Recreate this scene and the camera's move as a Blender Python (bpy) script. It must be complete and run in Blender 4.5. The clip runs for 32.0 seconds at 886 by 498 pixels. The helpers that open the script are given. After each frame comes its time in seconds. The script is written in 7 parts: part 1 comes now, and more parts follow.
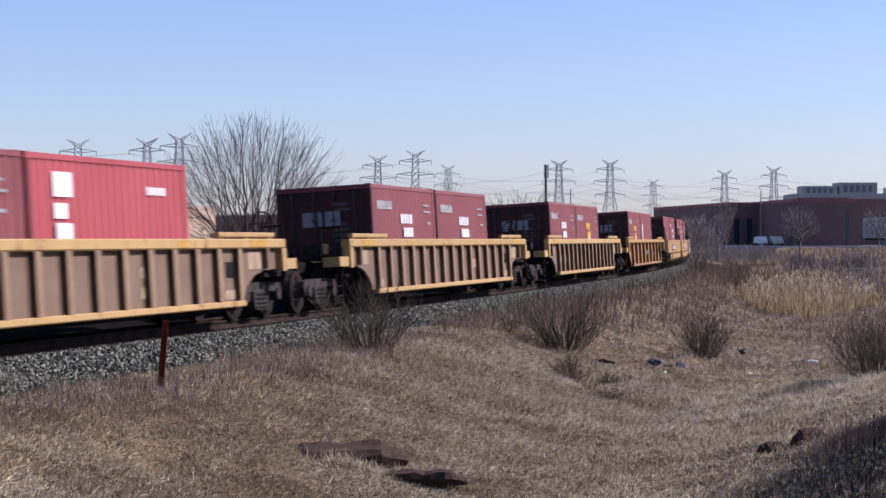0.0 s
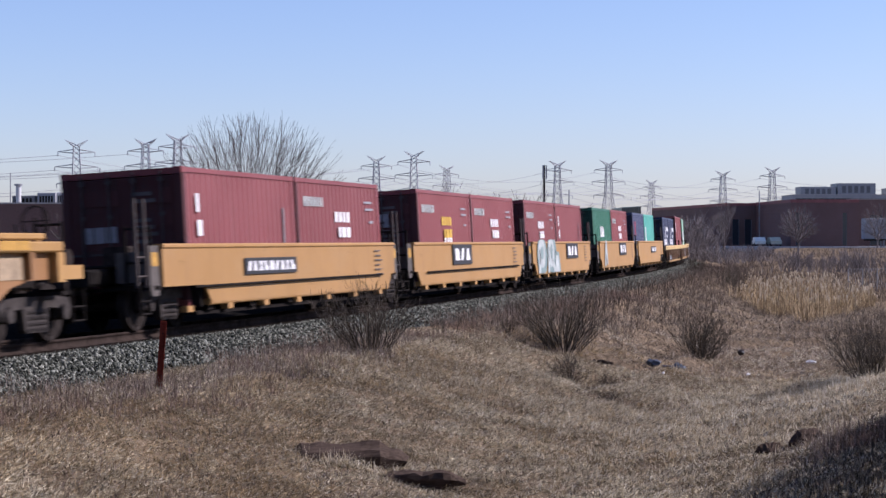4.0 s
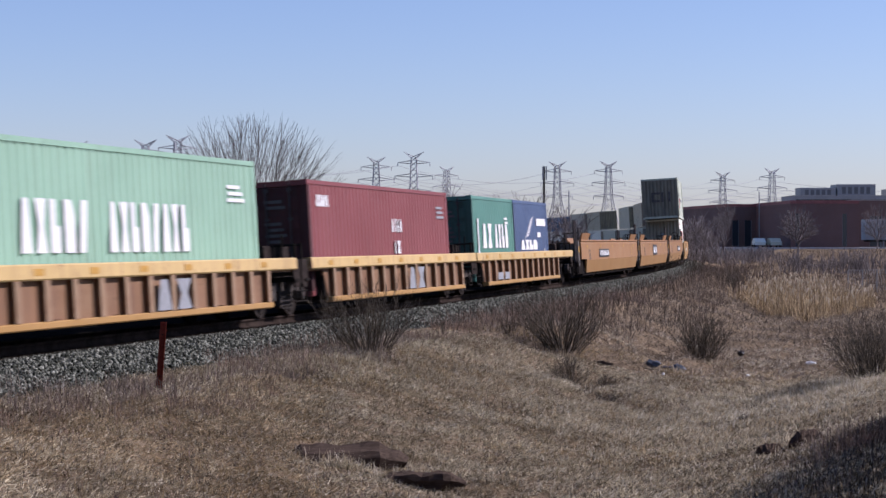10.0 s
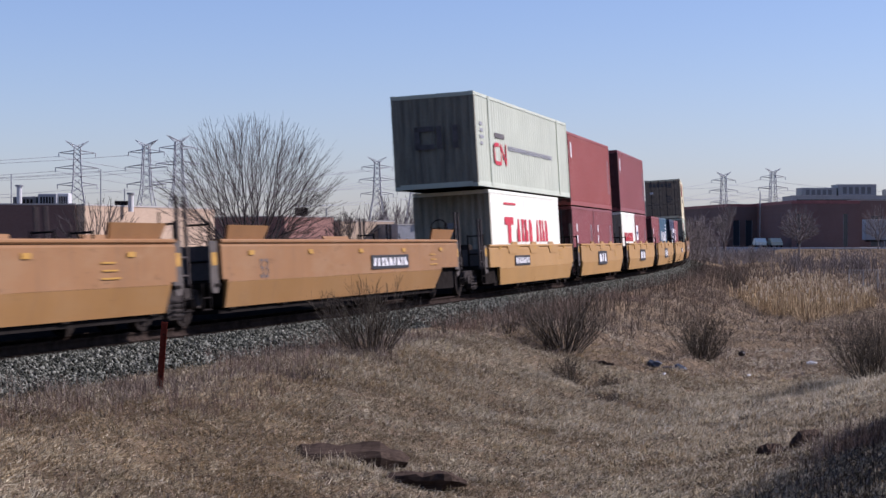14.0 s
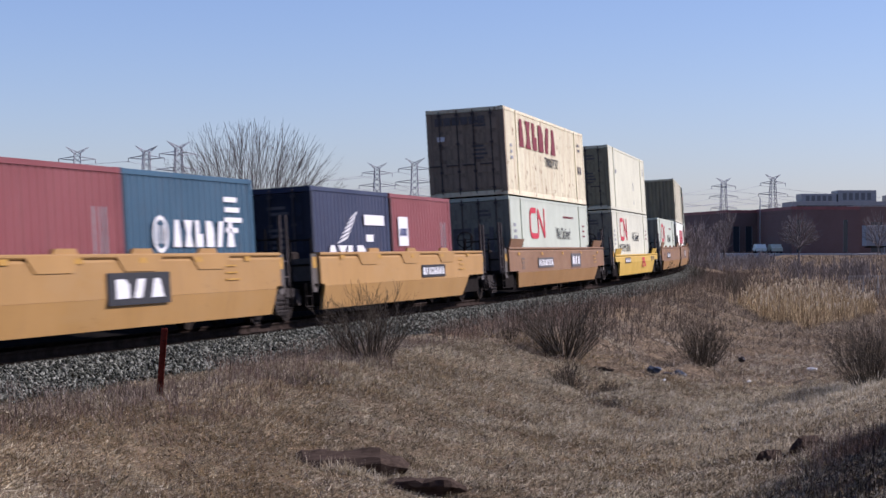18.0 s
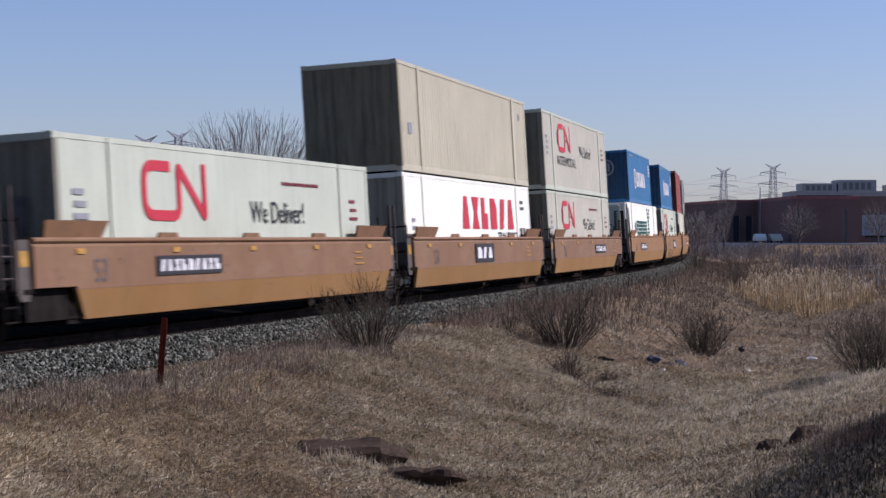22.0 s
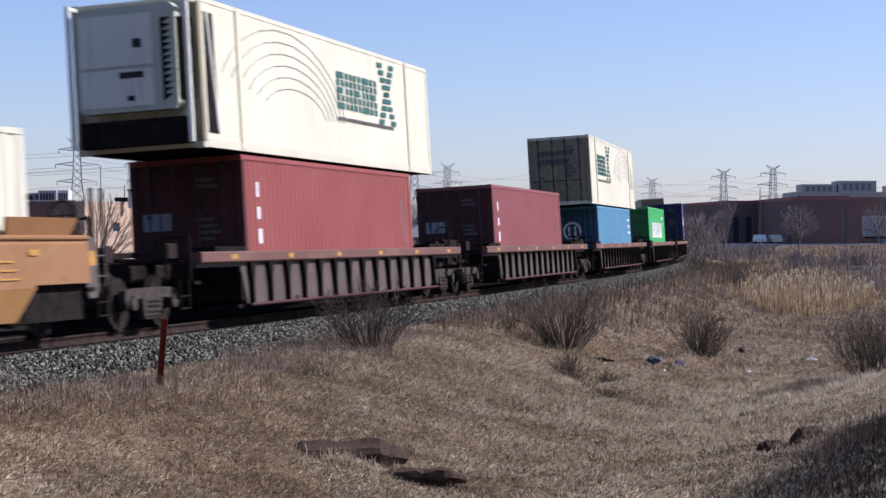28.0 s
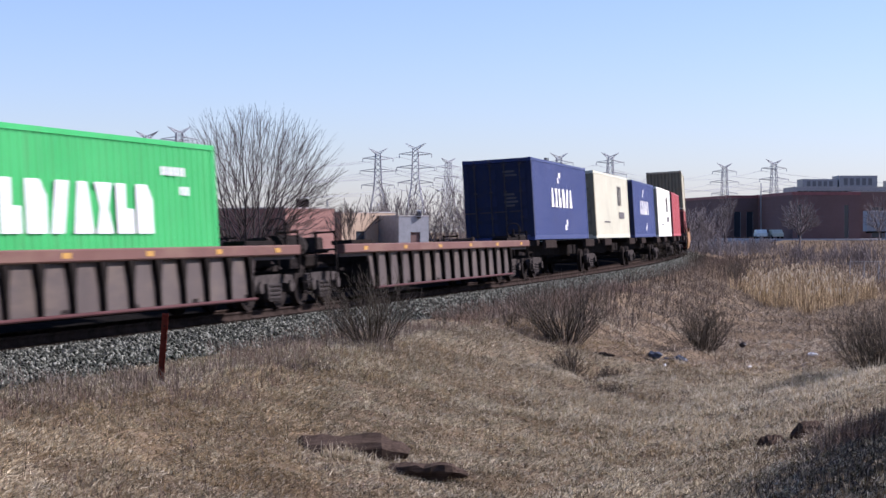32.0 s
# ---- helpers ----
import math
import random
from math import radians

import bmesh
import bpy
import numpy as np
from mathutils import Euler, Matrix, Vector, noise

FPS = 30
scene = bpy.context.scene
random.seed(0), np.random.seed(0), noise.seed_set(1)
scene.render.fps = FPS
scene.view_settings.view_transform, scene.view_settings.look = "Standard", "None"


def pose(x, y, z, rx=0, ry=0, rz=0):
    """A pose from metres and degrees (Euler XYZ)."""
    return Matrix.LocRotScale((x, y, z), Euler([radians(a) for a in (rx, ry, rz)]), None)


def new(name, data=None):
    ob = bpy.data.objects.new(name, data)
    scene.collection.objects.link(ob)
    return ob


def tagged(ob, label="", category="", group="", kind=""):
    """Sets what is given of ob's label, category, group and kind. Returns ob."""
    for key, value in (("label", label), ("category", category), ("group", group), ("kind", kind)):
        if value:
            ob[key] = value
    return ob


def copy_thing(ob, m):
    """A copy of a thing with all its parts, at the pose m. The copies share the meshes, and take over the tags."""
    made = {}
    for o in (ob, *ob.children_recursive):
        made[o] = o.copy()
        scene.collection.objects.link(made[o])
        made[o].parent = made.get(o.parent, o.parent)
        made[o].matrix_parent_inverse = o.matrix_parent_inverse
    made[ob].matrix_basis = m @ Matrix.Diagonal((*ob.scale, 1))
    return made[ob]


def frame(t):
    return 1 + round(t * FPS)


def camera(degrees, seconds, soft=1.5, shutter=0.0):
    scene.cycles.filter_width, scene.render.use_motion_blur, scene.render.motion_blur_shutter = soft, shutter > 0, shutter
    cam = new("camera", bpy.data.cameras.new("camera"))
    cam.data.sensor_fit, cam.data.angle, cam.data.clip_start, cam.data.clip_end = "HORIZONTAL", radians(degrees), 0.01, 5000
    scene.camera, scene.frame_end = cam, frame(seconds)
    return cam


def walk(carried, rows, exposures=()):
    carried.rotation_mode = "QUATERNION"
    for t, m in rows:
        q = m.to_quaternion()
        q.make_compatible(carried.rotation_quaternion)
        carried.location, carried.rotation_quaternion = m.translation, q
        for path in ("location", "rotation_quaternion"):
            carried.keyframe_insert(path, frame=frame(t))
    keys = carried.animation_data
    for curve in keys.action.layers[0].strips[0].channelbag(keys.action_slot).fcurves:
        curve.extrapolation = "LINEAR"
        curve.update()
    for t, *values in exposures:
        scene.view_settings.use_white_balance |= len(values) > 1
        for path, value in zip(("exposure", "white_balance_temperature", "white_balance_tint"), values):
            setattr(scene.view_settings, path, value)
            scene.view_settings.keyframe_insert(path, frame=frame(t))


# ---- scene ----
# A container train on a banked curve, seen from a low bank across a ditch.
EYE = 1.617
TILT = [  # seconds, tilt and turn of the head in degrees
    (0, 89.693, 0.026), (0.5, 89.667, 0.026), (1, 89.667, 0.026), (1.5, 89.641, 0.053), (2, 89.641, 0.053), (2.5, 89.693, 0),
    (3, 89.72, 0), (3.5, 89.72, -0.026), (5.5, 89.693, 0), (6, 89.693, 0), (6.5, 89.667, 0.026), (7, 89.667, 0.026),
    (7.5, 89.72, -0.026), (8, 89.72, 0), (8.5, 89.72, 0), (9, 89.72, -0.026), (9.5, 89.746, -0.053), (10, 89.746, -0.026),
    (10.5, 89.746, -0.026), (11, 89.72, 0), (11.5, 89.641, 0.053), (12, 89.641, 0.079), (12.5, 89.693, 0.026), (13, 89.667, 0),
    (13.5, 89.667, 0), (14, 89.746, 0), (14.5, 89.72, 0), (16.5, 90.035, 0), (17, 90.035, 0), (17.5, 90.035, 0),
    (18, 89.929, 0), (18.5, 89.878, 0), (19, 89.85, 0), (19.5, 89.825, 0), (20, 89.825, 0), (20.5, 89.85, 0),
    (21, 89.771, 0), (21.5, 89.693, 0), (22, 89.614, 0), (22.5, 89.562, 0), (23, 89.537, 0), (23.5, 89.562, 0),
    (24, 89.562, 0), (24.5, 89.562, 0), (25, 89.562, 0), (25.5, 89.562, 0), (27.5, 89.616, 0), (28, 89.641, 0),
    (28.5, 89.667, 0), (29, 89.614, 0), (29.5, 89.509, 0), (30, 89.509, -0.026), (30.5, 89.484, 0), (31, 89.484, 0.026),
    (31.5, 89.484, 0), (32, 89.484, 0.026)]
cam = camera(26.39, 32.0, shutter=0.3)
walk(cam, [(t, pose(0, 0, EYE, tilt, 0, turn)) for t, tilt, turn in TILT],
     [(0, 0.47, 5620, 31), (3, 0.47, 5620, 31), (7, 0.45, 5620, 31), (9, 0.46, 5620, 31), (10, 0.28, 5620, 31), (12, 0.25, 5620, 31), (19, 0.22, 5620, 31), (20.5, 0.1, 5620, 31), (22, 0.02, 5620, 31), (25.5, 0.02, 5620, 31), (28.5, 0.52, 5620, 31), (30.5, 0.64, 5620, 31), (32, 0.64, 5620, 31)])

# ---- light ----
SUN_EL, SUN_AZ = radians(37), radians(8)     # the sun stands to the right of the view, AZ from +x towards +y
world = bpy.data.worlds.new("sky")
scene.world = world
world.use_nodes = True
_n = world.node_tree.nodes
_sky = _n.new("ShaderNodeTexSky")
_sky.sky_type = "NISHITA"
_sky.sun_disc = False
_sky.sun_elevation, _sky.sun_rotation = SUN_EL, math.pi / 2 - SUN_AZ
_sky.air_density, _sky.dust_density, _sky.ozone_density = 1.0, 0.5, 3.0
world.node_tree.links.new(_sky.outputs[0], _n["Background"].inputs[0])
_n["Background"].inputs[1].default_value = 0.0935
sun = new("sun", bpy.data.lights.new("sun", "SUN"))
sun.data.energy, sun.data.angle, sun.data.color = 5.0, radians(0.53), (1.0, 0.925, 0.76)
_d = Vector((math.cos(SUN_AZ) * math.cos(SUN_EL), math.sin(SUN_AZ) * math.cos(SUN_EL), math.sin(SUN_EL)))
sun.matrix_basis = Matrix.Translation((60, -20, 60)) @ (-_d).to_track_quat("-Z", "Y").to_matrix().to_4x4()

# ---- the line of the track ----
SPEED, BANK, RAIL_Z = 20.037, math.degrees(0.0595), -0.05
_S = np.arange(-920.0, 640.0, 0.5)
_k = (-1.0901 - 0.0010633 * (np.clip(_S, -215, 90) + 160)) * 1e-3
_th = np.concatenate([[0], np.cumsum((_k[1:] + _k[:-1]) * 0.25)])
_i0 = int(np.argmin(abs(_S + 160)))
_th += 0.22311 - _th[_i0]
_X = np.concatenate([[0], np.cumsum((np.sin(_th[1:]) + np.sin(_th[:-1])) * 0.25)])
_Y = np.concatenate([[0], np.cumsum((np.cos(_th[1:]) + np.cos(_th[:-1])) * 0.25)])
_X += 4.4914 - _X[_i0]
_Y += 76.30 - _Y[_i0]


def track_pose(s, bank=BANK):
    """The banked frame of the track: x along it away from the eye, y to the far side, z up."""
    x, y, th = (float(np.interp(s, _S, a)) for a in (_X, _Y, _th))
    return pose(x, y, RAIL_Z, -bank, 0, 90 - math.degrees(th))


def track_coords(x, y):
    """Along and across (towards the eye positive) the track, for arrays of places."""
    x, y = np.asarray(x, float).ravel(), np.asarray(y, float).ravel()
    S, X, Y, TH = _S[::8], _X[::8], _Y[::8], _th[::8]
    s, d = np.empty(len(x)), np.empty(len(x))
    for a in range(0, len(x), 4000):
        b = slice(a, a + 4000)
        i = ((x[b, None] - X) ** 2 + (y[b, None] - Y) ** 2).argmin(1)
        dx, dy, th = x[b] - X[i], y[b] - Y[i], TH[i]
        s[b] = S[i] + dx * np.sin(th) + dy * np.cos(th)
        d[b] = dx * np.cos(th) - dy * np.sin(th)
    return s, d


def wave(x, y, seed=0):
    """Smooth unevenness, about -1 to 1, for arrays."""
    r = np.random.RandomState(seed)
    z = np.zeros_like(x)
    for f in (0.13, 0.23, 0.41, 0.8, 1.5):
        for _ in range(3):
            a, p = r.uniform(0, 6.28), r.uniform(0, 6.28)
            z += np.sin((x * math.cos(a) + y * math.sin(a)) * f * 2 + p) * 0.16 / (f * 4 + 0.4)
    return z


# height of the ground by its distance from the track, near the eye and far down the line
NEAR_D = [-400, -60, -16, -9, -3.6, -2.6, 1.9, 2.6, 4.3, 6.0, 7.6, 9.2, 11.0, 12.6, 14.0, 15.5, 18, 30, 400]
NEAR_Z = [-0.3, -0.6, -0.8, -0.42, -0.37, -0.36, -0.34, -0.45, -0.56, -1.02, -1.48, -1.72, -1.70, -1.45, -1.0, -0.55, -0.15, 0.1, 0.4]
FAR_D = [-400, -60, -16, -9, -3.6, -2.6, 1.9, 2.6, 4.3, 6.0, 8.0, 12.0, 18.0, 26.0, 34.0, 50.0, 80.0, 400]
FAR_Z = [-0.3, -0.6, -0.8, -0.42, -0.37, -0.36, -0.34, -0.45, -0.62, -1.15, -1.7, -1.9, -1.85, -1.6, -1.0, -0.5, 0.2, 0.4]


# hollows in the ditch: place, width, depth
PITS = [(3.2, 40.9, 0.5, 0.34), (3.55, 41.9, 0.40, 0.30), (2.85, 39.7, 0.34, 0.26), (3.25, 38.6, 0.40, 0.32), (2.6, 37.2, 0.36, 0.26), (4.0, 37.4, 0.45, 0.24), (5.4, 50.3, 0.8, 0.36), (1.1, 33.5, 0.45, 0.22), (-3.4, 22.5, 0.4, 0.18), (0.9, 24.2, 0.5, 0.2),
        (2.9, 27.5, 0.5, 0.22), (-2.5, 31.0, 0.5, 0.2), (2.2, 44.2, 0.5, 0.28), (4.6, 34.0, 0.5, 0.2)]


def ground_z(x, y):
    x, y = np.asarray(x, float), np.asarray(y, float)
    s, d = track_coords(x, y)
    w = np.clip((s + 196) / 34, 0, 1)
    w = w * w * (3 - 2 * w)
    z = (1 - w) * np.interp(d, NEAR_D, NEAR_Z) + w * np.interp(d, FAR_D, FAR_Z)
    fx, fy = x.ravel(), y.ravel()
    rough = np.clip((d - 3.2) / 3, 0, 1) + np.clip((-d - 9) / 6, 0, 1)
    z += rough * 0.16 * wave(fx, fy) * np.clip(1 - (fy - 150) / 200, 0.15, 1)
    yard = np.clip((fy - 190) / 60, 0, 1) * np.clip((d - 6) / 14, 0, 1)
    z = z * (1 - yard) + 0.5 * yard
    lumps = np.clip((d - 3.4) / 1.5, 0, 1) * np.clip(1 - (fy - 60) / 60, 0, 1)
    z += lumps * (0.15 * wave(fx * 4.3, fy * 4.3, 31) + 0.10 * wave(fx * 9.1, fy * 9.1, 33))
    for px, py, w, deep in PITS:
        z -= deep * np.exp(-((fx - px) ** 2 + (0.7 * (fy - py)) ** 2) / (w * w))
    return z.reshape(x.shape)


# ---- materials ----
def mat(name, build):
    m = bpy.data.materials.new(name)
    m.use_nodes = True
    build(m.node_tree, m.node_tree.nodes["Principled BSDF"])
    return m


def ramp(nt, fac, stops):
    r = nt.nodes.new("ShaderNodeValToRGB")
    e = r.color_ramp.elements
    while len(e) < len(stops):
        e.new(0.5)
    for k, (p, c) in zip(e, stops):
        k.position, k.color = p, (*c, 1)
    nt.links.new(fac, r.inputs[0])
    return r.outputs[0]


def tex_noise(nt, scale, detail=4, rough=0.6, stretch=(1, 1, 1), space="Object"):
    c = nt.nodes.new("ShaderNodeTexCoord")
    mp = nt.nodes.new("ShaderNodeMapping")
    mp.inputs["Scale"].default_value = stretch
    t = nt.nodes.new("ShaderNodeTexNoise")
    t.inputs["Scale"].default_value, t.inputs["Detail"].default_value, t.inputs["Roughness"].default_value = scale, detail, rough
    nt.links.new(c.outputs[space], mp.inputs[0])
    nt.links.new(mp.outputs[0], t.inputs[0])
    return t.outputs[0]


def blend(nt, fac, a, b, kind="MIX"):
    m = nt.nodes.new("ShaderNodeMixRGB")
    m.blend_type = kind
    for i, v in enumerate((fac, a, b)):
        if isinstance(v, (int, float)):
            m.inputs[i].default_value = v
        elif isinstance(v, tuple):
            m.inputs[i].default_value = (*v, 1)
        else:
            nt.links.new(v, m.inputs[i])
    return m.outputs[0]


def bump(nt, bsdf, height, strength=0.3, dist=0.02):
    b = nt.nodes.new("ShaderNodeBump")
    b.inputs["Strength"].default_value, b.inputs["Distance"].default_value = strength, dist
    nt.links.new(height, b.inputs["Height"])
    nt.links.new(b.outputs[0], bsdf.inputs["Normal"])


COLOUR_SCALE = 0.78      # dims all colours alike, so shaded faces fall darker beside the bright sky


def painted(name, col, dirt=(0.1, 0.06, 0.045), amount=0.35, rough=0.5, streak=0.5, rust=0.0, scuff=0.0):
    """Weathered paint on steel: faded patches, run-down grime, fine grain and, where rust is set, rust spots."""
    col = tuple(v * COLOUR_SCALE for v in col)

    def build(nt, b):
        big = tex_noise(nt, 0.55, 3, 0.55)
        c = blend(nt, ramp(nt, big, [(0.35, (0, 0, 0)), (0.7, (0.55, 0.55, 0.55))]), col, tuple(min(1, v * 1.22 + 0.02) for v in col))
        st = tex_noise(nt, 2.2, 5, 0.65, (2.6, 2.6, 0.22))
        lo = 0.62 - 0.2 * streak
        c = blend(nt, ramp(nt, st, [(lo, (0, 0, 0)), (lo + 0.28, (amount, amount, amount))]), c, dirt)
        fine = tex_noise(nt, 14, 4, 0.7)
        c = blend(nt, ramp(nt, fine, [(0.5, (0, 0, 0)), (0.8, (amount * 0.5,) * 3)]), c, dirt)
        if scuff:     # rubbed and bleached patches along the side, and dark knocks
            wide = tex_noise(nt, 1.1, 6, 0.68, (0.55, 1, 1.5))
            c = blend(nt, ramp(nt, wide, [(0.5, (0, 0, 0)), (0.66, (scuff, scuff, scuff))]), c, tuple(v * 0.85 + e for v, e in zip(col, (0.07, 0.055, 0.035))))
            c = blend(nt, ramp(nt, tex_noise(nt, 2.4, 6, 0.75, (0.5, 1, 2.2)), [(0.6, (0, 0, 0)), (0.7, (scuff, scuff, scuff))]), c, tuple(v * 0.55 for v in col))
        if rust:
            sp = tex_noise(nt, 3.1, 8, 0.72, (1, 1, 0.55))
            c = blend(nt, ramp(nt, sp, [(0.62 - 0.16 * rust, (0, 0, 0)), (0.68 - 0.12 * rust, (0.9, 0.9, 0.9))]), c, (0.17, 0.075, 0.035))
        oi = nt.nodes.new("ShaderNodeObjectInfo")
        hsv = nt.nodes.new("ShaderNodeHueSaturation")
        mr = nt.nodes.new("ShaderNodeMapRange")
        mr.inputs["To Min"].default_value, mr.inputs["To Max"].default_value = 0.93, 1.07
        nt.links.new(oi.outputs["Random"], mr.inputs[0])
        nt.links.new(mr.outputs[0], hsv.inputs["Value"])
        nt.links.new(c, hsv.inputs["Color"])
        nt.links.new(hsv.outputs[0], b.inputs["Base Color"])
        b.inputs["Roughness"].default_value = rough
        b.inputs["Specular IOR Level"].default_value = 0.3
        bump(nt, b, fine, 0.12, 0.01)
    return mat(name, build)


def plain(name, col, rough=0.6, metal=0.0, vary=0.25, scale=6, stretch=(1, 1, 1), bumpy=0.15):
    col = tuple(v * COLOUR_SCALE for v in col)

    def build(nt, b):
        n = tex_noise(nt, scale, 5, 0.65, stretch)
        lo, hi = tuple(v * (1 - vary) for v in col), tuple(min(1, v * (1 + vary)) for v in col)
        nt.links.new(ramp(nt, n, [(0.3, lo), (0.7, hi)]), b.inputs["Base Color"])
        b.inputs["Roughness"].default_value, b.inputs["Metallic"].default_value = rough, metal
        b.inputs["Specular IOR Level"].default_value = 0.0 if rough > 0.75 else 0.3
        if bumpy:
            bump(nt, b, n, bumpy, 0.02)
    return mat(name, build)


def island(name, lo, hi, rough=0.85, mid=None, space_scale=0.5, tint=None, thin=0.0):
    """For many joined small pieces: each takes its own shade, and patches of the place lean to a second tint."""
    lo, hi = (tuple(v * COLOUR_SCALE for v in c) for c in (lo, hi))
    mid = mid and tuple(v * COLOUR_SCALE for v in mid)

    def build(nt, b):
        g = nt.nodes.new("ShaderNodeNewGeometry")
        stops = [(0.0, lo), (1.0, hi)] if mid is None else [(0.0, lo), (0.5, mid), (1.0, hi)]
        c = ramp(nt, g.outputs["Random Per Island"], stops)
        if tint:
            n = tex_noise(nt, space_scale, 4, 0.6)
            c = blend(nt, ramp(nt, n, [(0.4, (0, 0, 0)), (0.6, (0.9, 0.9, 0.9))]), c, tint, "MULTIPLY")
        nt.links.new(c, b.inputs["Base Color"])
        b.inputs["Roughness"].default_value = rough
        b.inputs["Specular IOR Level"].default_value = 0.0
        if thin:      # light shines through dry leaves
            t, m = nt.nodes.new("ShaderNodeBsdfTranslucent"), nt.nodes.new("ShaderNodeMixShader")
            nt.links.new(c, t.inputs[0])
            m.inputs[0].default_value = thin
            nt.links.new(b.outputs[0], m.inputs[1])
            nt.links.new(t.outputs[0], m.inputs[2])
            nt.links.new(m.outputs[0], nt.nodes["Material Output"].inputs[0])
    return mat(name, build)


COLOURS = {
    "maroon": (0.235, 0.060, 0.060), "oxide": (0.295, 0.066, 0.052), "coral": (0.42, 0.07, 0.075), "green": (0.02, 0.13, 0.075),
    "mint": (0.29, 0.48, 0.34), "teal": (0.085, 0.39, 0.31), "jade": (0.10, 0.27, 0.21), "navy": (0.027, 0.038, 0.082), "indigo": (0.03, 0.05, 0.16), "dusk": (0.055, 0.07, 0.13),
    "slate": (0.07, 0.115, 0.22), "blue": (0.036, 0.175, 0.36), "sky": (0.075, 0.255, 0.385), "petrol": (0.035, 0.10, 0.155), "leaf": (0.03, 0.42, 0.10),
    "white": (0.90, 0.915, 0.78), "cream": (0.66, 0.65, 0.475), "grey": (0.55, 0.535, 0.42), "beige": (0.54, 0.51, 0.36), "pale": (0.54, 0.585, 0.455), "silver": (0.65, 0.65, 0.495)}
PAINT = {k: painted("paint_" + k, v, amount=0.28) for k, v in COLOURS.items()}
PAINT["rusty"] = painted("paint_rusty_white", (0.79, 0.745, 0.51), (0.34, 0.17, 0.075), 0.7, 0.7, 0.75, 0.3)
# leading ends: darker copies of each paint, their shade put in with some grime
SHADED_END = {k: painted("paint_end_shade_" + k, v, (0.05, 0.045, 0.04), 0.75, 0.7, 0.95) for k, v in
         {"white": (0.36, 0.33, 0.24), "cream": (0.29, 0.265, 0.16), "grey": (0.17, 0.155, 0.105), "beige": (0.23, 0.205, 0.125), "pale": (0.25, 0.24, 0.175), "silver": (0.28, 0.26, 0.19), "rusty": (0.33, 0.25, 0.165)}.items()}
SHADED_END.update({k: painted("paint_end_shade_" + k, tuple(x * (0.31 if k in ("oxide", "maroon") else 0.42) for x in v), (0.03, 0.027, 0.025), 0.7, 0.75, 0.95) for k, v in COLOURS.items() if k not in SHADED_END})
CAR_PAINT = {
    "orange": painted("car_orange", (0.385, 0.21, 0.062), (0.14, 0.08, 0.05), 0.3, 0.6, scuff=0.5),
    "amber": painted("car_amber", (0.40, 0.225, 0.064), (0.15, 0.09, 0.055), 0.3, 0.6, scuff=0.5),
    "tan": painted("car_tan", (0.293, 0.146, 0.050), (0.13, 0.085, 0.055), 0.45, 0.65, scuff=0.8),
    "mustard": painted("car_mustard", (0.305, 0.16, 0.045), (0.15, 0.09, 0.05), 0.4, 0.6, scuff=0.4),
    "brown": painted("car_brown", (0.235, 0.125, 0.058), (0.09, 0.06, 0.045), 0.5, 0.7, scuff=0.8),
    "yellow": painted("car_yellow", (0.56, 0.36, 0.05), (0.16, 0.10, 0.05), 0.35, 0.6),
    "straw": painted("car_straw", (0.46, 0.30, 0.105), (0.2, 0.11, 0.06), 0.5, 0.6, 0.7, 0.3),
    "rustbrown": painted("car_rust_brown", (0.17, 0.108, 0.066), (0.085, 0.055, 0.04), 0.5, 0.75, scuff=0.6),
    "rustamber": painted("car_rusted_amber", (0.235, 0.125, 0.06), (0.10, 0.055, 0.036), 0.85, 0.7, 0.9, scuff=0.7),
    "chalky": painted("car_chalky_yellow", (0.58, 0.41, 0.165), (0.2, 0.11, 0.06), 0.5, 0.6, 0.7, 0.25),
    "worn": painted("car_worn_edge", (0.30, 0.20, 0.115), (0.2, 0.11, 0.06), 0.6, 0.65, 0.8, 0.3),
    "plum": painted("car_plum", (0.082, 0.064, 0.054), (0.045, 0.038, 0.032), 0.6, 0.75, scuff=0.5),
    "plumtop": painted("car_plum_top", (0.135, 0.062, 0.045), (0.085, 0.05, 0.036), 0.75, 0.75, scuff=0.7),
    "redline": painted("car_red_edge", (0.075, 0.02, 0.018), (0.035, 0.02, 0.017), 0.8, 0.8)}
M_DARK = plain("dark_steel", (0.024, 0.021, 0.019), 0.8, 0.0, 0.4, 5)
M_TRUCK = plain("truck_steel", (0.042, 0.034, 0.030), 0.85, 0.0, 0.45, 7)
M_WHEEL = plain("wheel_steel", (0.034, 0.029, 0.026), 0.8, 0.0, 0.4, 8)
M_PALEFRAME = plain("pale_dusty_cast_steel", (0.075, 0.066, 0.06), 0.85, 0.0, 0.5, 7)
M_FRAME = plain("dusty_cast_steel", (0.066, 0.058, 0.053), 0.85, 0.0, 0.45, 7)
M_ENDPLATE = plain("grey_end_plate", (0.105, 0.090, 0.076), 0.7, 0.0, 0.3, 4)
M_TUBE = plain("grimy_brown_tube", (0.062, 0.047, 0.04), 0.7, 0.0, 0.4, 6)
M_ROD = plain("lock_rod_steel", (0.075, 0.062, 0.06), 0.6, 0.2, 0.3, 9)
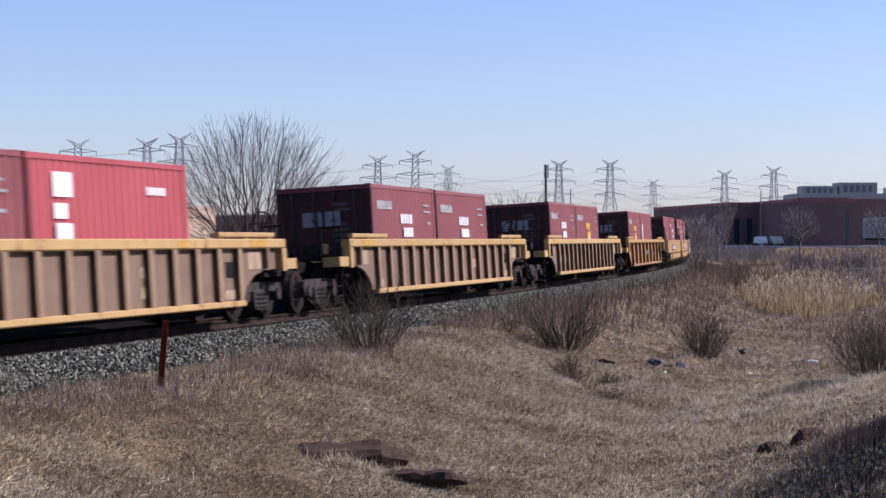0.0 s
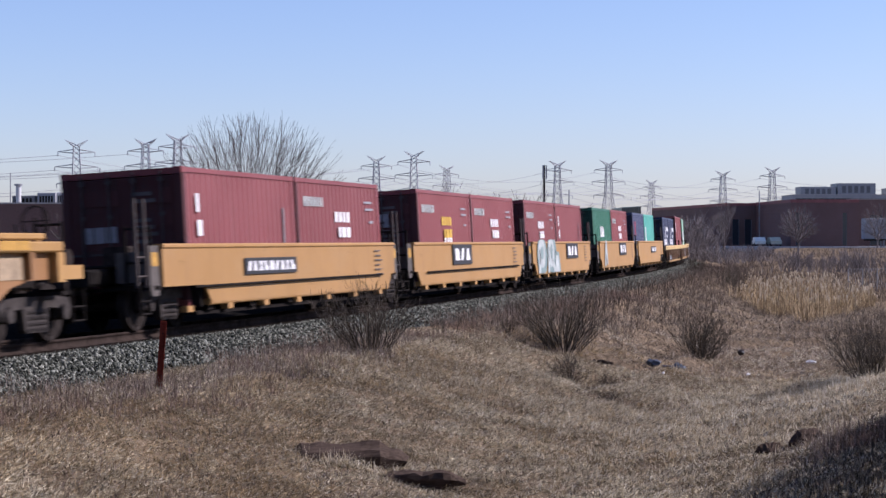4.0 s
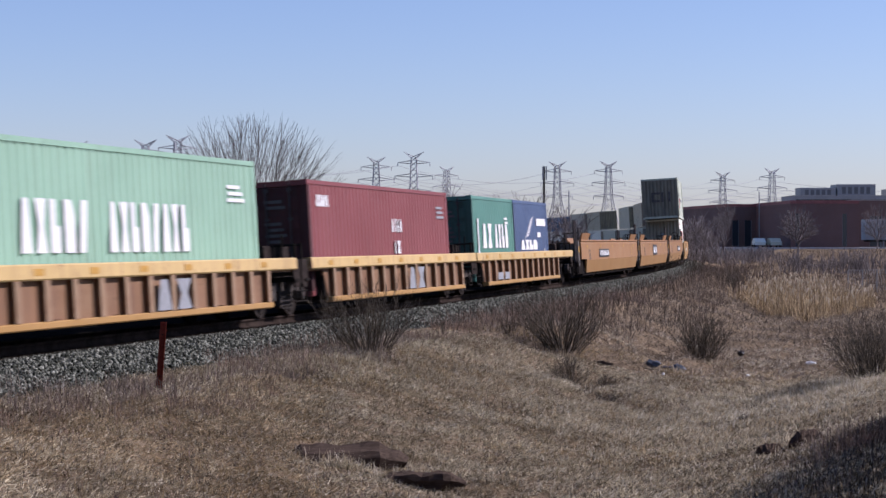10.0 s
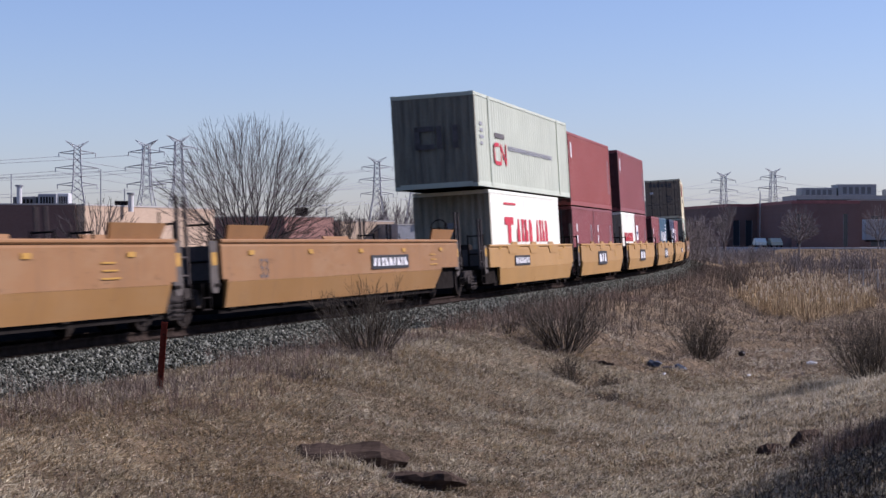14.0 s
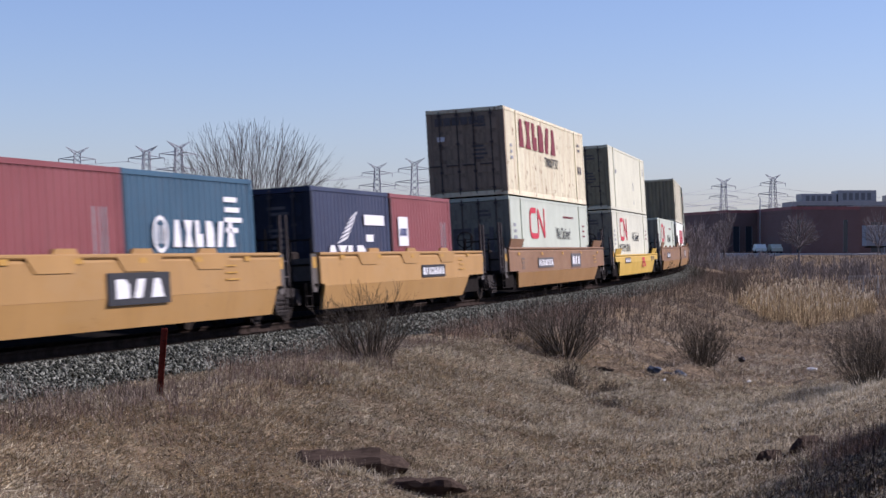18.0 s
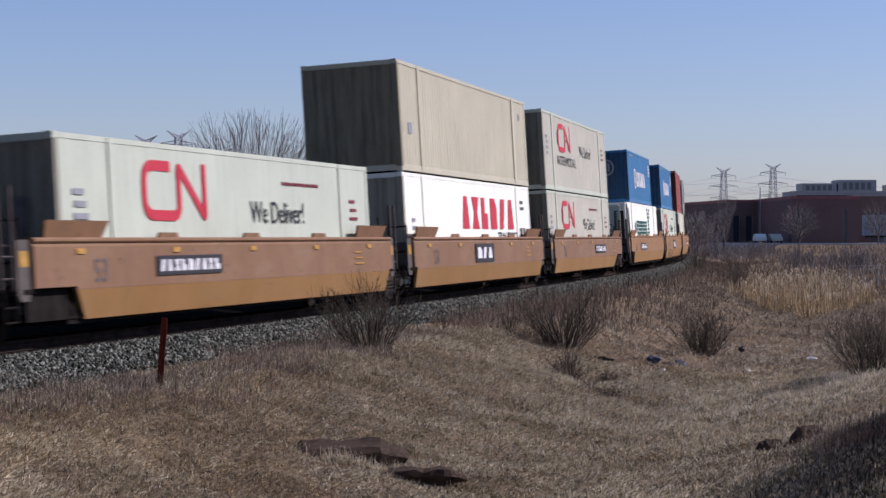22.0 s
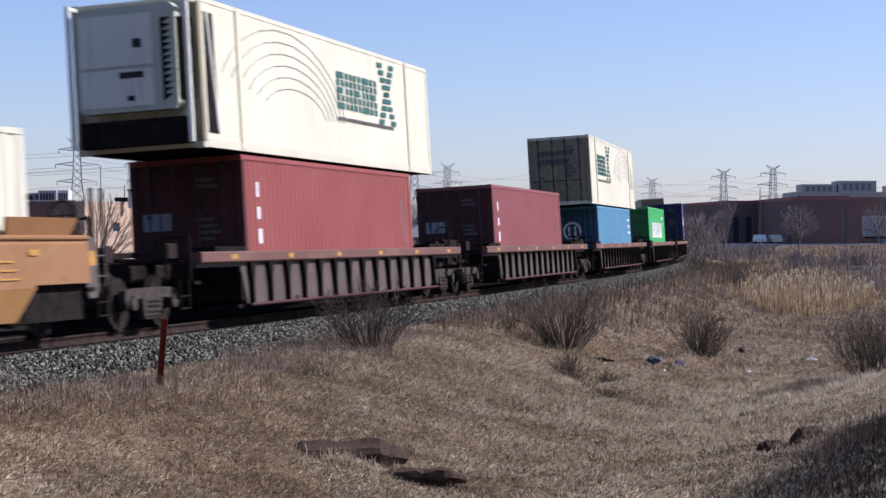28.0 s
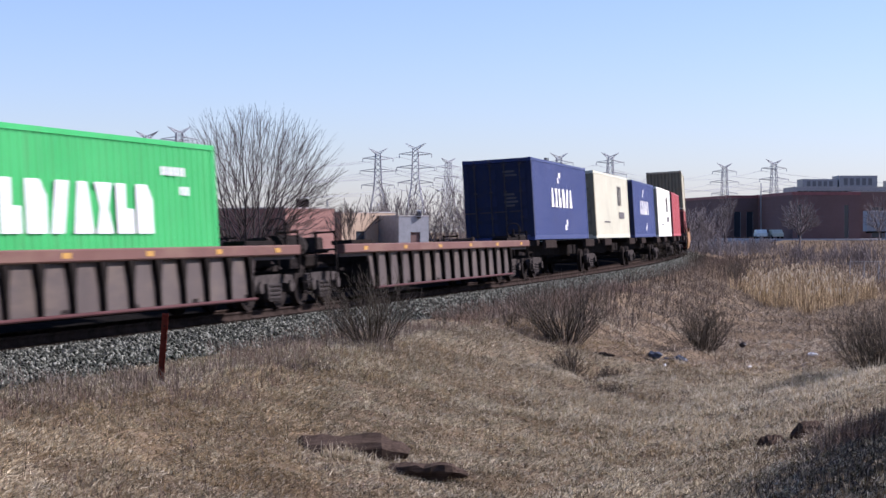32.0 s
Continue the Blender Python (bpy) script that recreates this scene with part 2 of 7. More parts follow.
M_MARK = {"white": plain("marking_white", (0.82, 0.82, 0.80), 0.6, 0, 0.06, 9, bumpy=0),
          "red": plain("marking_red", (0.56, 0.035, 0.055), 0.6, 0, 0.12, 9, bumpy=0), "black": plain("marking_black", (0.03, 0.03, 0.032), 0.6, 0, 0.3, 9, bumpy=0),
          "green": plain("marking_green", (0.022, 0.125, 0.105), 0.6, 0, 0.15, 9, bumpy=0), "yellow": plain("marking_yellow", (0.70, 0.45, 0.06), 0.6, 0, 0.15, 9, bumpy=0),
          "faded": plain("marking_faded_red", (0.20, 0.03, 0.04), 0.7, 0, 0.3, 6, bumpy=0), "grey": plain("marking_grey", (0.30, 0.31, 0.32), 0.7, 0, 0.2, 9, bumpy=0),
          "spray": plain("spray_paint", (0.46, 0.50, 0.47), 0.6, 0, 0.25, 2, bumpy=0), "teal": plain("spray_shade", (0.22, 0.30, 0.28), 0.6, 0, 0.25, 2, bumpy=0),
          "blue": plain("marking_blue", (0.03, 0.06, 0.24), 0.6, 0, 0.15, 9, bumpy=0), "orange": plain("marking_orange", (0.80, 0.34, 0.04), 0.5, 0, 0.15, 9, bumpy=0),
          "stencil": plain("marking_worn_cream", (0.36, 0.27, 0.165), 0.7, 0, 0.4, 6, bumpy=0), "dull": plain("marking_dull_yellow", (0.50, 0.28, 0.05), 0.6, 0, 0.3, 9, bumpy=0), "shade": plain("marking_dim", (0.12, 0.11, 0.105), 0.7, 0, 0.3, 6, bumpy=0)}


# ---- building helpers ----
def box(bm, x0, x1, y0, y1, z0, z1):
    v = [bm.verts.new((x, y, z)) for x in (x0, x1) for y in (y0, y1) for z in (z0, z1)]
    for f in ((0, 1, 3, 2), (4, 6, 7, 5), (0, 4, 5, 1), (2, 3, 7, 6), (0, 2, 6, 4), (1, 5, 7, 3)):
        bm.faces.new([v[i] for i in f])
    return v


def soft_box(bm, x0, x1, y0, y1, z0, z1, r=0.02):
    """A box whose long edges are chamfered."""
    prism(bm, [(y0 + r, z0), (y1 - r, z0), (y1, z0 + r), (y1, z1 - r), (y1 - r, z1), (y0 + r, z1), (y0, z1 - r), (y0, z0 + r)], x0, x1)


def prism(bm, outline, x0, x1):
    """An outline in y, z drawn out along x."""
    a = [bm.verts.new((x0, y, z)) for y, z in outline]
    b = [bm.verts.new((x1, y, z)) for y, z in outline]
    n = len(outline)
    for i in range(n):
        bm.faces.new((a[i], a[(i + 1) % n], b[(i + 1) % n], b[i]))
    bm.faces.new(a[::-1])
    bm.faces.new(b)


def plate(bm, outline, y0, y1):
    """An outline in x, z drawn out along y."""
    a = [bm.verts.new((x, y0, z)) for x, z in outline]
    b = [bm.verts.new((x, y1, z)) for x, z in outline]
    n = len(outline)
    for i in range(n):
        bm.faces.new((a[i], b[i], b[(i + 1) % n], a[(i + 1) % n]))
    bm.faces.new(a)
    bm.faces.new(b[::-1])


def rod(bm, p, q, r, n=6, r2=None):
    p, q = Vector(p), Vector(q)
    w = (q - p).normalized()
    u = w.orthogonal().normalized()
    v = w.cross(u)
    r2 = r if r2 is None else r2
    a = [bm.verts.new(p + (u * math.cos(6.2832 * i / n) + v * math.sin(6.2832 * i / n)) * r) for i in range(n)]
    b = [bm.verts.new(q + (u * math.cos(6.2832 * i / n) + v * math.sin(6.2832 * i / n)) * r2) for i in range(n)]
    for i in range(n):
        bm.faces.new((a[i], a[(i + 1) % n], b[(i + 1) % n], b[i]))
    bm.faces.new(a[::-1])
    bm.faces.new(b)


def mesh_of(bm, name, material):
    bmesh.ops.recalc_face_normals(bm, faces=bm.faces)
    me = bpy.data.meshes.new(name)
    bm.to_mesh(me)
    bm.free()
    for m in material if isinstance(material, (list, tuple)) else [material]:
        me.materials.append(m)
    return me


def part(name, bm, material, parent=None, label="", at=None):
    """One bmesh, or a mesh made before, as one object under its thing or part."""
    me = bm if isinstance(bm, bpy.types.Mesh) else mesh_of(bm, name, material)
    ob = new(name, me)
    ob.parent = parent
    if at is not None:
        ob.matrix_basis = at
    if label:
        tagged(ob, label)
    return ob


def empty(name):
    ob = new(name)
    ob.empty_display_size = 0.3
    return ob


def quick_mesh(name, verts, faces, material):
    """A large mesh from arrays: faces all of one size."""
    verts, faces = np.asarray(verts, np.float32), np.asarray(faces, np.int32)
    me = bpy.data.meshes.new(name)
    k = faces.shape[1]
    me.vertices.add(len(verts))
    me.vertices.foreach_set("co", verts.ravel())
    me.loops.add(faces.size)
    me.loops.foreach_set("vertex_index", faces.ravel())
    me.polygons.add(len(faces))
    me.polygons.foreach_set("loop_start", np.arange(0, faces.size, k, dtype=np.int32))
    me.update(calc_edges=True)
    me.materials.append(material)
    return me


MESHES = {}


def shared(key, make):
    if key not in MESHES:
        MESHES[key] = make()
    return MESHES[key]


# ---- containers ----
MOVERS = []      # thing, its place along the train, offset along its car, height


def corrugated(length, z0, z1, pitch, depth, flat=0.0):
    """A pressed steel sheet along x, ridges towards -y."""
    def make():
        n = max(1, int(round((length - flat * 2) / pitch)))
        p = (length - flat * 2) / n
        xs = [(-length / 2, 0)]
        for i in range(n):
            a = -length / 2 + flat + i * p
            xs += [(a + p * 0.28, 0), (a + p * 0.42, depth), (a + p * 0.78, depth), (a + p * 0.92, 0)]
        xs.append((length / 2, 0))
        v = [(x, y, z) for z in (z0, z1) for x, y in xs]
        k = len(xs)
        return v, [(i, i + 1, k + i + 1, k + i) for i in range(k - 1)]
    return make()


def sheet(key, length, z0, z1, pitch, depth, material, flat=0.0):
    return shared(("sheet", key, length, z0, z1, pitch, material.name), lambda: quick_mesh("panel", *corrugated(length, z0, z1, pitch, depth, flat), material))


def bars(rects, y=0.0, thick=0.006):
    """Flat painted marks on a side: rectangles x0, x1, z0, z1."""
    bm = bmesh.new()
    for r in rects:
        fill_sign(bm, r, y, thick)
    return bm


SHAPES = (((0, 0), (1, 0), (1, 0.7), (0.68, 1), (0, 1)), ((0, 0), (1, 0), (0.74, 1), (0.26, 1)),
          ((0, 0), (1, 0), (1, 0.5), (0.55, 0.5), (0.55, 1), (0, 1)), ((0, 0), (0.66, 0), (1, 1), (0.34, 1)),
          ((0, 0), (1, 0), (0.72, 0.5), (1, 1), (0, 1), (0.28, 0.5)))


def cut_block(x0, x1, z0, z1, i):
    """A sign as one plain shape: its box and which of the shapes fills it."""
    return [(x0, x1, z0, z1, (i * 3 + 1) % len(SHAPES))]


def fill_sign(bm, r, y, thick):
    x0, x1, z0, z1 = r[:4]
    if len(r) > 4:
        plate(bm, [(x0 + (x1 - x0) * a, z0 + (z1 - z0) * b) for a, b in SHAPES[r[4]]], y - thick, y)
    else:
        box(bm, x0, x1, y - thick, y, z0, z1)


def letters(x, z, h, widths, gap=0.18):
    """A name drawn as plain blocks, one for each sign; widths in heights."""
    out = []
    for i, w in enumerate(widths):
        out += cut_block(x, x + w * h, z, z + h, i) if h > 0.24 else [(x, x + w * h, z, z + h)]
        x += (w + gap) * h
    return out


def word(x0, x1, z, h, n, fill=0.78):
    """A name as n plain blocks of uneven width spread from x0 to x1."""
    p = (x1 - x0) / n
    out = []
    for i in range(n):
        a, w = x0 + p * i, p * fill
        k = w * (0.2, 0.1, 0.27, 0.16)[i % 4]
        out += cut_block(a, a + w - k * 0.5, z, z + h, i) if h > 0.24 else [(a, a + w - k * 0.5, z, z + h)]
    return out


def small_lines(x, z, n=3, w=0.8, h=0.07, step=0.13):
    return [(x + 0.05 * (i % 2), x + w * (0.75 + 0.25 * ((i * 7) % 3) / 2), z - i * step, z - i * step + h) for i in range(n)]


def side_text(words, h, x, z, y, material, parent, wide=1.0):
    cu = bpy.data.curves.new("lettering", "FONT")
    cu.body, cu.size, cu.extrude = words, h, 0.002
    tmp = bpy.data.objects.new("lettering", cu)
    scene.collection.objects.link(tmp)
    bpy.context.view_layer.update()
    me = bpy.data.meshes.new_from_object(tmp.evaluated_get(bpy.context.evaluated_depsgraph_get()))
    bpy.data.objects.remove(tmp)
    me.materials.clear()
    me.materials.append(material)
    return part("lettering", me, None, parent, at=pose(x, y, z, 90, 0, 0) @ Matrix.Diagonal((wide, 1, 1, 1)))


def reefer_unit(c, L, H, W, kind):
    """The cooling machine on the front end."""
    x = -L / 2
    def body():
        bm = bmesh.new()
        soft_box(bm, x - 0.36, x - 0.02, -W / 2 + 0.32, W / 2 - 0.22, 0.75, H - 0.14, 0.1)
        return mesh_of(bm, "cooling_unit", PAINT["pale"])
    unit = part("cooling_unit", shared(("ru", L, H), body), None, c, "pale grey refrigeration unit")
    def grille():
        bm = bmesh.new()
        for i in range(13):      # slats that bend round the corner of the unit
            z1 = H - 0.42 - i * 0.12
            arc = [(x - 0.02 - 0.37 * math.sin(a), -W / 2 + 0.60 - 0.50 * math.cos(a)) for a in (0.0, 0.4, 0.8, 1.2, 1.57)]
            top = [bm.verts.new((p, q, z1)) for p, q in arc]
            low = [bm.verts.new((p + 0.03, q + 0.03, z1 - 0.135)) for p, q in arc]
            for j in range(4):
                bm.faces.new((top[j], top[j + 1], low[j + 1], low[j]))
        return mesh_of(bm, "grille", M_DARK)
    part("grille", shared(("rg", L, H), grille), None, unit, "black rounded corner grille")
    # black plate in place of a recess, its darkness put into the colour
    def side_slot():
        bm = bmesh.new()
        plate(bm, [(x + 0.3, 0.3), (x + 0.82, 0.3), (x + 0.74, H - 0.28), (x + 0.3, H - 0.28)], -W / 2 - 0.003, -W / 2 + 0.02)
        return mesh_of(bm, "side_slot", M_DARK)
    slot = part("side_slot", shared(("rs", L, H), side_slot), None, c, "flat black plate drawn for the opening behind the unit")
    def strut():
        bm = bmesh.new()
        rod(bm, (x + 0.34, -W / 2 - 0.02, H - 0.3), (x + 0.72, -W / 2 - 0.02, 0.35), 0.04, 6)
        return mesh_of(bm, "strut", PAINT["white"])
    part("strut", shared(("rst", L, H), strut), None, slot, "white slanting strut")
    def doors():
        bm = bmesh.new()
        box(bm, x - 0.375, x - 0.36, -W / 2 + 0.8, W / 2 - 0.3, 1.62, H - 0.3)
        box(bm, x - 0.375, x - 0.36, -W / 2 + 0.8, W / 2 - 0.3, 0.85, 1.56)
        return mesh_of(bm, "access_door", PAINT["white"])
    part("access_door", shared(("rd", L, H), doors), None, unit)
    def badge():
        return mesh_of(end_bars([(0.1, 0.28, 1.95, 2.12), (-0.2, 0.3, 1.38, 1.5), (-0.05, 0.1, 0.95, 1.05)], x - 0.376), "marking", M_MARK["black"])
    part("marking", shared(("rb", L, H), badge), None, unit)
    for s in (-1, 1):
        def brace():
            bm = bmesh.new()
            rod(bm, (x - 0.36, s * (W / 2 - 0.09), 0.1), (x - 0.36, s * (W / 2 - 0.09), H - 0.05), 0.055, 8)
            rod(bm, (x - 0.36, s * (W / 2 - 0.09), H - 0.1), (x, s * (W / 2 - 0.09), H - 0.1), 0.05, 8)
            return mesh_of(bm, "guard_bar", PAINT["white"])
        part("guard_bar", shared(("br", L, H, s), brace), None, c, "bent white tube guard")
    def tank():
        bm = bmesh.new()
        box(bm, x - 0.28, x - 0.01, -W / 2 + 0.2, W / 2 - 0.2, 0.1, 0.6)
        return mesh_of(bm, "fuel_tray", M_DARK)
    part("fuel_tray", shared(("rt", L, H), tank), None, c, "black tray under the unit")


def end_bars(rects, x, thick=0.006):
    """Flat marks on the leading end: rectangles y0, y1, z0, z1 with y counted to the right as one looks at the end."""
    bm = bmesh.new()
    for y0, y1, z0, z1, *_ in rects:
        box(bm, x - thick, x, -y1, -y0, z0, z1)
    return bm


def container(name, label, size, high, colour, end="doors", style="ridged", frame_colour=None):
    """size 20, 40 or 53 feet; high: 9 ft 6. x along, the leading end at -x, the lit side at -y."""
    L, W = {20: (6.12, 2.438), 40: (12.30, 2.438), 53: (16.40, 2.59)}[size]
    H = 2.896 if high else 2.591
    c = empty(name)
    tagged(c, label, "container", "containers on the train")
    pm, fm = PAINT[colour], PAINT[frame_colour or colour]
    em = SHADED_END.get(colour, pm)
    pw, hw = 0.16, W / 2
    pitch, depth = {"ridged": (0.278, 0.044), "fine": (0.36, 0.03), "flat": (1.22, 0.006)}[style]
    side = sheet("s", L - 2 * pw, 0.16, H - 0.1, pitch, depth, pm, 0.03)
    part("side_panel", side, None, c, at=pose(0, -hw + 0.012, 0))
    part("side_panel", side, None, c, at=pose(0, hw - 0.012, 0, 0, 0, 180))
    def top():
        bm = bmesh.new()
        n = int(L / 0.55)
        for i in range(n):
            a = -L / 2 + 0.1 + i * (L - 0.2) / n
            box(bm, a, a + (L - 0.2) / n * 0.72, -hw + 0.1, hw - 0.1, H - 0.06, H - 0.012)
        box(bm, -L / 2 + 0.05, L / 2 - 0.05, -hw + 0.05, hw - 0.05, H - 0.075, H - 0.03)
        return mesh_of(bm, "roof", pm)
    part("roof", shared(("roof", size, high, colour), top), None, c)
    def under():
        bm = bmesh.new()
        box(bm, -L / 2 + 0.1, L / 2 - 0.1, -hw + 0.06, hw - 0.06, 0.03, 0.15)
        return mesh_of(bm, "floor", M_DARK)
    part("floor", shared(("floor", size), under), None, c, "dark underframe")
    def post():
        bm = bmesh.new()
        box(bm, -pw / 2, pw / 2, -0.08, 0.08, 0.12, H - 0.12)
        return mesh_of(bm, "corner_post", fm)
    def cast():
        bm = bmesh.new()
        soft_box(bm, -0.089, 0.089, -0.081, 0.081, 0, 0.118, 0.012)
        return mesh_of(bm, "corner_casting", fm)
    pmesh, cmesh = shared(("post", high, fm.name), post), shared(("cast", fm.name), cast)
    # posts at the leading end take the shade-darkened copy of the frame paint
    full, fm = fm, SHADED_END.get(frame_colour or colour, fm)
    shaded_post = shared(("post", high, fm.name), post)
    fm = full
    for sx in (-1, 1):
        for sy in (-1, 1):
            part("corner_post", pmesh if sx > 0 else shaded_post, None, c, at=pose(sx * (L / 2 - pw / 2), sy * (hw - 0.08), 0))
            for z in (0, H - 0.118):
                part("corner_casting", cmesh, None, c, at=pose(sx * (L / 2 - 0.089), sy * (hw - 0.079), z))
    def rail(z0, z1, k):
        def make():
            bm = bmesh.new()
            box(bm, -L / 2 + pw, L / 2 - pw, -0.035, 0.035, z0, z1)
            return mesh_of(bm, k, fm)
        return shared((k, size, high, fm.name), make)
    for sy in (-1, 1):
        part("top_rail", rail(H - 0.1, H - 0.01, "top_rail"), None, c, at=pose(0, sy * (hw - 0.037), 0))
        part("bottom_rail", rail(0.02, 0.18, "bottom_rail"), None, c, at=pose(0, sy * (hw - 0.033), 0))
    def head(z0, z1, k):
        def make():
            bm = bmesh.new()
            box(bm, -0.05, 0.05, -hw + 0.16, hw - 0.16, z0, z1)
            return mesh_of(bm, k, fm)
        return shared((k, size, high, fm.name), make)
    for sx in (-1, 1):
        part("end_header", head(H - 0.13, H - 0.01, "end_header"), None, c, at=pose(sx * (L / 2 - 0.06), 0, 0))
        part("end_sill", head(0.02, 0.17, "end_sill"), None, c, at=pose(sx * (L / 2 - 0.06), 0, 0))
    wall = sheet("e", W - 0.3, 0.16, H - 0.12, 0.25, 0.03, pm)
    part("end_wall", wall, None, c, at=pose(L / 2 - 0.02, 0, 0, 0, 0, 90))
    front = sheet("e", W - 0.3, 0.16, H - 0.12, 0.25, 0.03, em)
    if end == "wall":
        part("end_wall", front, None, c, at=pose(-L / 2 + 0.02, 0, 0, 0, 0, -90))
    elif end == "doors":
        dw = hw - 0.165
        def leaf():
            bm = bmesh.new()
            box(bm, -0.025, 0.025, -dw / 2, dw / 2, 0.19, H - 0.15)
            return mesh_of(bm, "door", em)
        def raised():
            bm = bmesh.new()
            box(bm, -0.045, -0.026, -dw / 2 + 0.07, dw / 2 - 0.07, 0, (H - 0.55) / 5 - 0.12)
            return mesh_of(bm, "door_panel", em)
        rmesh = shared(("raised", size, high, colour), raised)
        dm = shared(("door", size, high, colour), leaf)
        def lock():
            bm = bmesh.new()
            rod(bm, (0, 0, 0.1), (0, 0, H - 0.06), 0.02, 6)
            for z in (0.22, 0.8, 1.7, H - 0.25):
                box(bm, -0.015, 0.04, -0.05, 0.05, z, z + 0.07)
            return mesh_of(bm, "locking_rod", M_ROD)
        def grip():
            bm = bmesh.new()
            box(bm, -0.03, -0.005, 0.0, 0.42, 1.02, 1.06)
            return mesh_of(bm, "handle", M_ROD)
        for sy in (-1, 1):
            d = part("door", dm, None, c, at=pose(-L / 2 + 0.04, sy * dw / 2, 0))
            for k in range(5):
                part("door_panel", rmesh, None, d, at=pose(0, 0, 0.3 + k * (H - 0.55) / 5))
            for k in (-0.27, 0.25):
                part("locking_rod", shared(("lock", high), lock), None, d, at=pose(-0.07, k * dw + 0.01, 0))
                part("handle", shared(("grip",), grip), None, d, at=pose(-0.07, k * dw, 0.0))
        for r in small_lines(0.2, H - 0.5, 2, 0.55) + small_lines(0.2, 1.6, 4, 0.5):
            part("marking", shared(("doormark", L, r), lambda: mesh_of(end_bars([r], -L / 2 - 0.012), "marking", M_MARK["shade"])), None, c)
    else:
        part("end_wall", wall, None, c, at=pose(-L / 2 + 0.02, 0, 0, 0, 0, -90))
        reefer_unit(c, L, H, W, end)
    if size == 53:
        def mid():
            bm = bmesh.new()
            box(bm, -0.11, 0.11, -0.028, 0.02, 0.05, H - 0.02)
            return mesh_of(bm, "support_post", fm)
        for sx in (-1, 1):
            for sy in (-1, 1):
                part("support_post", shared(("mid", high, fm.name), mid), None, c, at=pose(sx * 6.1, sy * (hw - 0.012), 0))
    c["L"], c["H"], c["W"] = L, H, W
    return c


def signs(rects):
    """Sorts rectangles into single signs: those that touch belong together."""
    left, out = list(rects), []
    while left:
        g = [left.pop(0)]
        k = 0
        while k < len(g):
            a = g[k]
            for b in [b for b in left if b[0] < a[1] + 0.004 and a[0] < b[1] + 0.004 and b[2] < a[3] + 0.004 and a[2] < b[3] + 0.004]:
                left.remove(b)
                g.append(b)
            k += 1
        out.append(g)
    return out


def mark(c, rects, colour, name="marking", label="", off=0.001):
    for g in signs(rects):
        part(name, bars(g, -c["W"] / 2 - off), M_MARK[colour], c, label)


def end_mark(c, rects, colour, x=-0.062):
    for g in signs(rects):
        part("marking", end_bars(g, -c["L"] / 2 + (x if x > -0.05 else -0.03)), M_MARK[colour], c)


def stroke(bm, pts, t, y):
    """A flat painted line of width t along points in x, z."""
    v = [Vector(p) for p in pts]
    rows = []
    for i, p in enumerate(v):
        a = (p - v[i - 1]).normalized() if i else (v[1] - p).normalized()
        b = (v[i + 1] - p).normalized() if i + 1 < len(v) else a
        n = Vector((-a.y - b.y, a.x + b.x)).normalized()
        k = t / 2 / max(0.5, n.dot(Vector((-a.y, a.x))))
        rows.append([bm.verts.new((q.x, yy, q.y)) for q in (p + n * k, p - n * k) for yy in (y, y - 0.006)])
    for a, b in zip(rows, rows[1:]):
        for i, j in ((0, 1), (1, 3), (3, 2), (2, 0)):
            bm.faces.new((a[i], a[j], b[j], b[i]))
    for r in (rows[0], rows[-1]):
        bm.faces.new((r[0], r[1], r[3], r[2]))


def rounded(pts, radii, n=5):
    """A line through corner points, each corner rounded by its radius."""
    out = [pts[0]]
    for p, c, q, r in zip(pts, pts[1:], pts[2:], radii):
        p, c, q = Vector(p), Vector(c), Vector(q)
        a, b = c + (p - c).normalized() * r, c + (q - c).normalized() * r
        out += [tuple(a.lerp(c, f).lerp(c.lerp(b, f), f)) for f in (i / n for i in range(n + 1))]
    return out + [pts[-1]]


def logo_ring(c, x, z, h, colour):
    """One broad rounded line that loops and folds, in the carrier's colour."""
    t = h * 0.175
    pts = [(0.98, 0.91), (0.09, 0.91), (0.09, 0.09), (1.27, 0.09), (1.27, 0.93), (2.2, 0.07), (2.2, 1.0)]
    bm = bmesh.new()
    stroke(bm, [(x - 0.12 + 1.2 * a * h, z + b * h) for a, b in rounded(pts, (0.3, 0.3, 0.22, 0.1, 0.1))], t, -c["W"] / 2 - 0.001)
    part("logo", bm, M_MARK[colour], c, "red carrier emblem")


def disc_mark(c, end, x, z, r, colour):
    """A round emblem: a ring of flat pieces with a bar inside, on the side or on the leading end."""
    bm = bmesh.new()
    n = 16
    y = -c["W"] / 2 - 0.001
    for i in range(n):
        a, b = 6.2832 * i / n, 6.2832 * (i + 1) / n
        o = [(x + math.cos(a) * r, z + math.sin(a) * r), (x + math.cos(b) * r, z + math.sin(b) * r), (x + math.cos(b) * r * 0.78, z + math.sin(b) * r * 0.78), (x + math.cos(a) * r * 0.78, z + math.sin(a) * r * 0.78)]
        plate(bm, o, y - 0.006, y)
    for o in ([(x - 0.45 * r, z - 0.5 * r), (x - 0.22 * r, z - 0.5 * r), (x - 0.22 * r, z + 0.5 * r), (x - 0.45 * r, z + 0.5 * r)],
              [(x + 0.22 * r, z - 0.5 * r), (x + 0.45 * r, z - 0.5 * r), (x + 0.45 * r, z + 0.5 * r), (x + 0.22 * r, z + 0.5 * r)]):
        plate(bm, o, y - 0.006, y)
    bmesh.ops.remove_doubles(bm, verts=bm.verts[:], dist=0.0005)
    ob = part("emblem", bm, M_MARK[colour], c)
    if end:
        ob.matrix_basis = pose(-c["L"] / 2 + c["W"] / 2 - 0.03, 0, 0, 0, 0, -90)


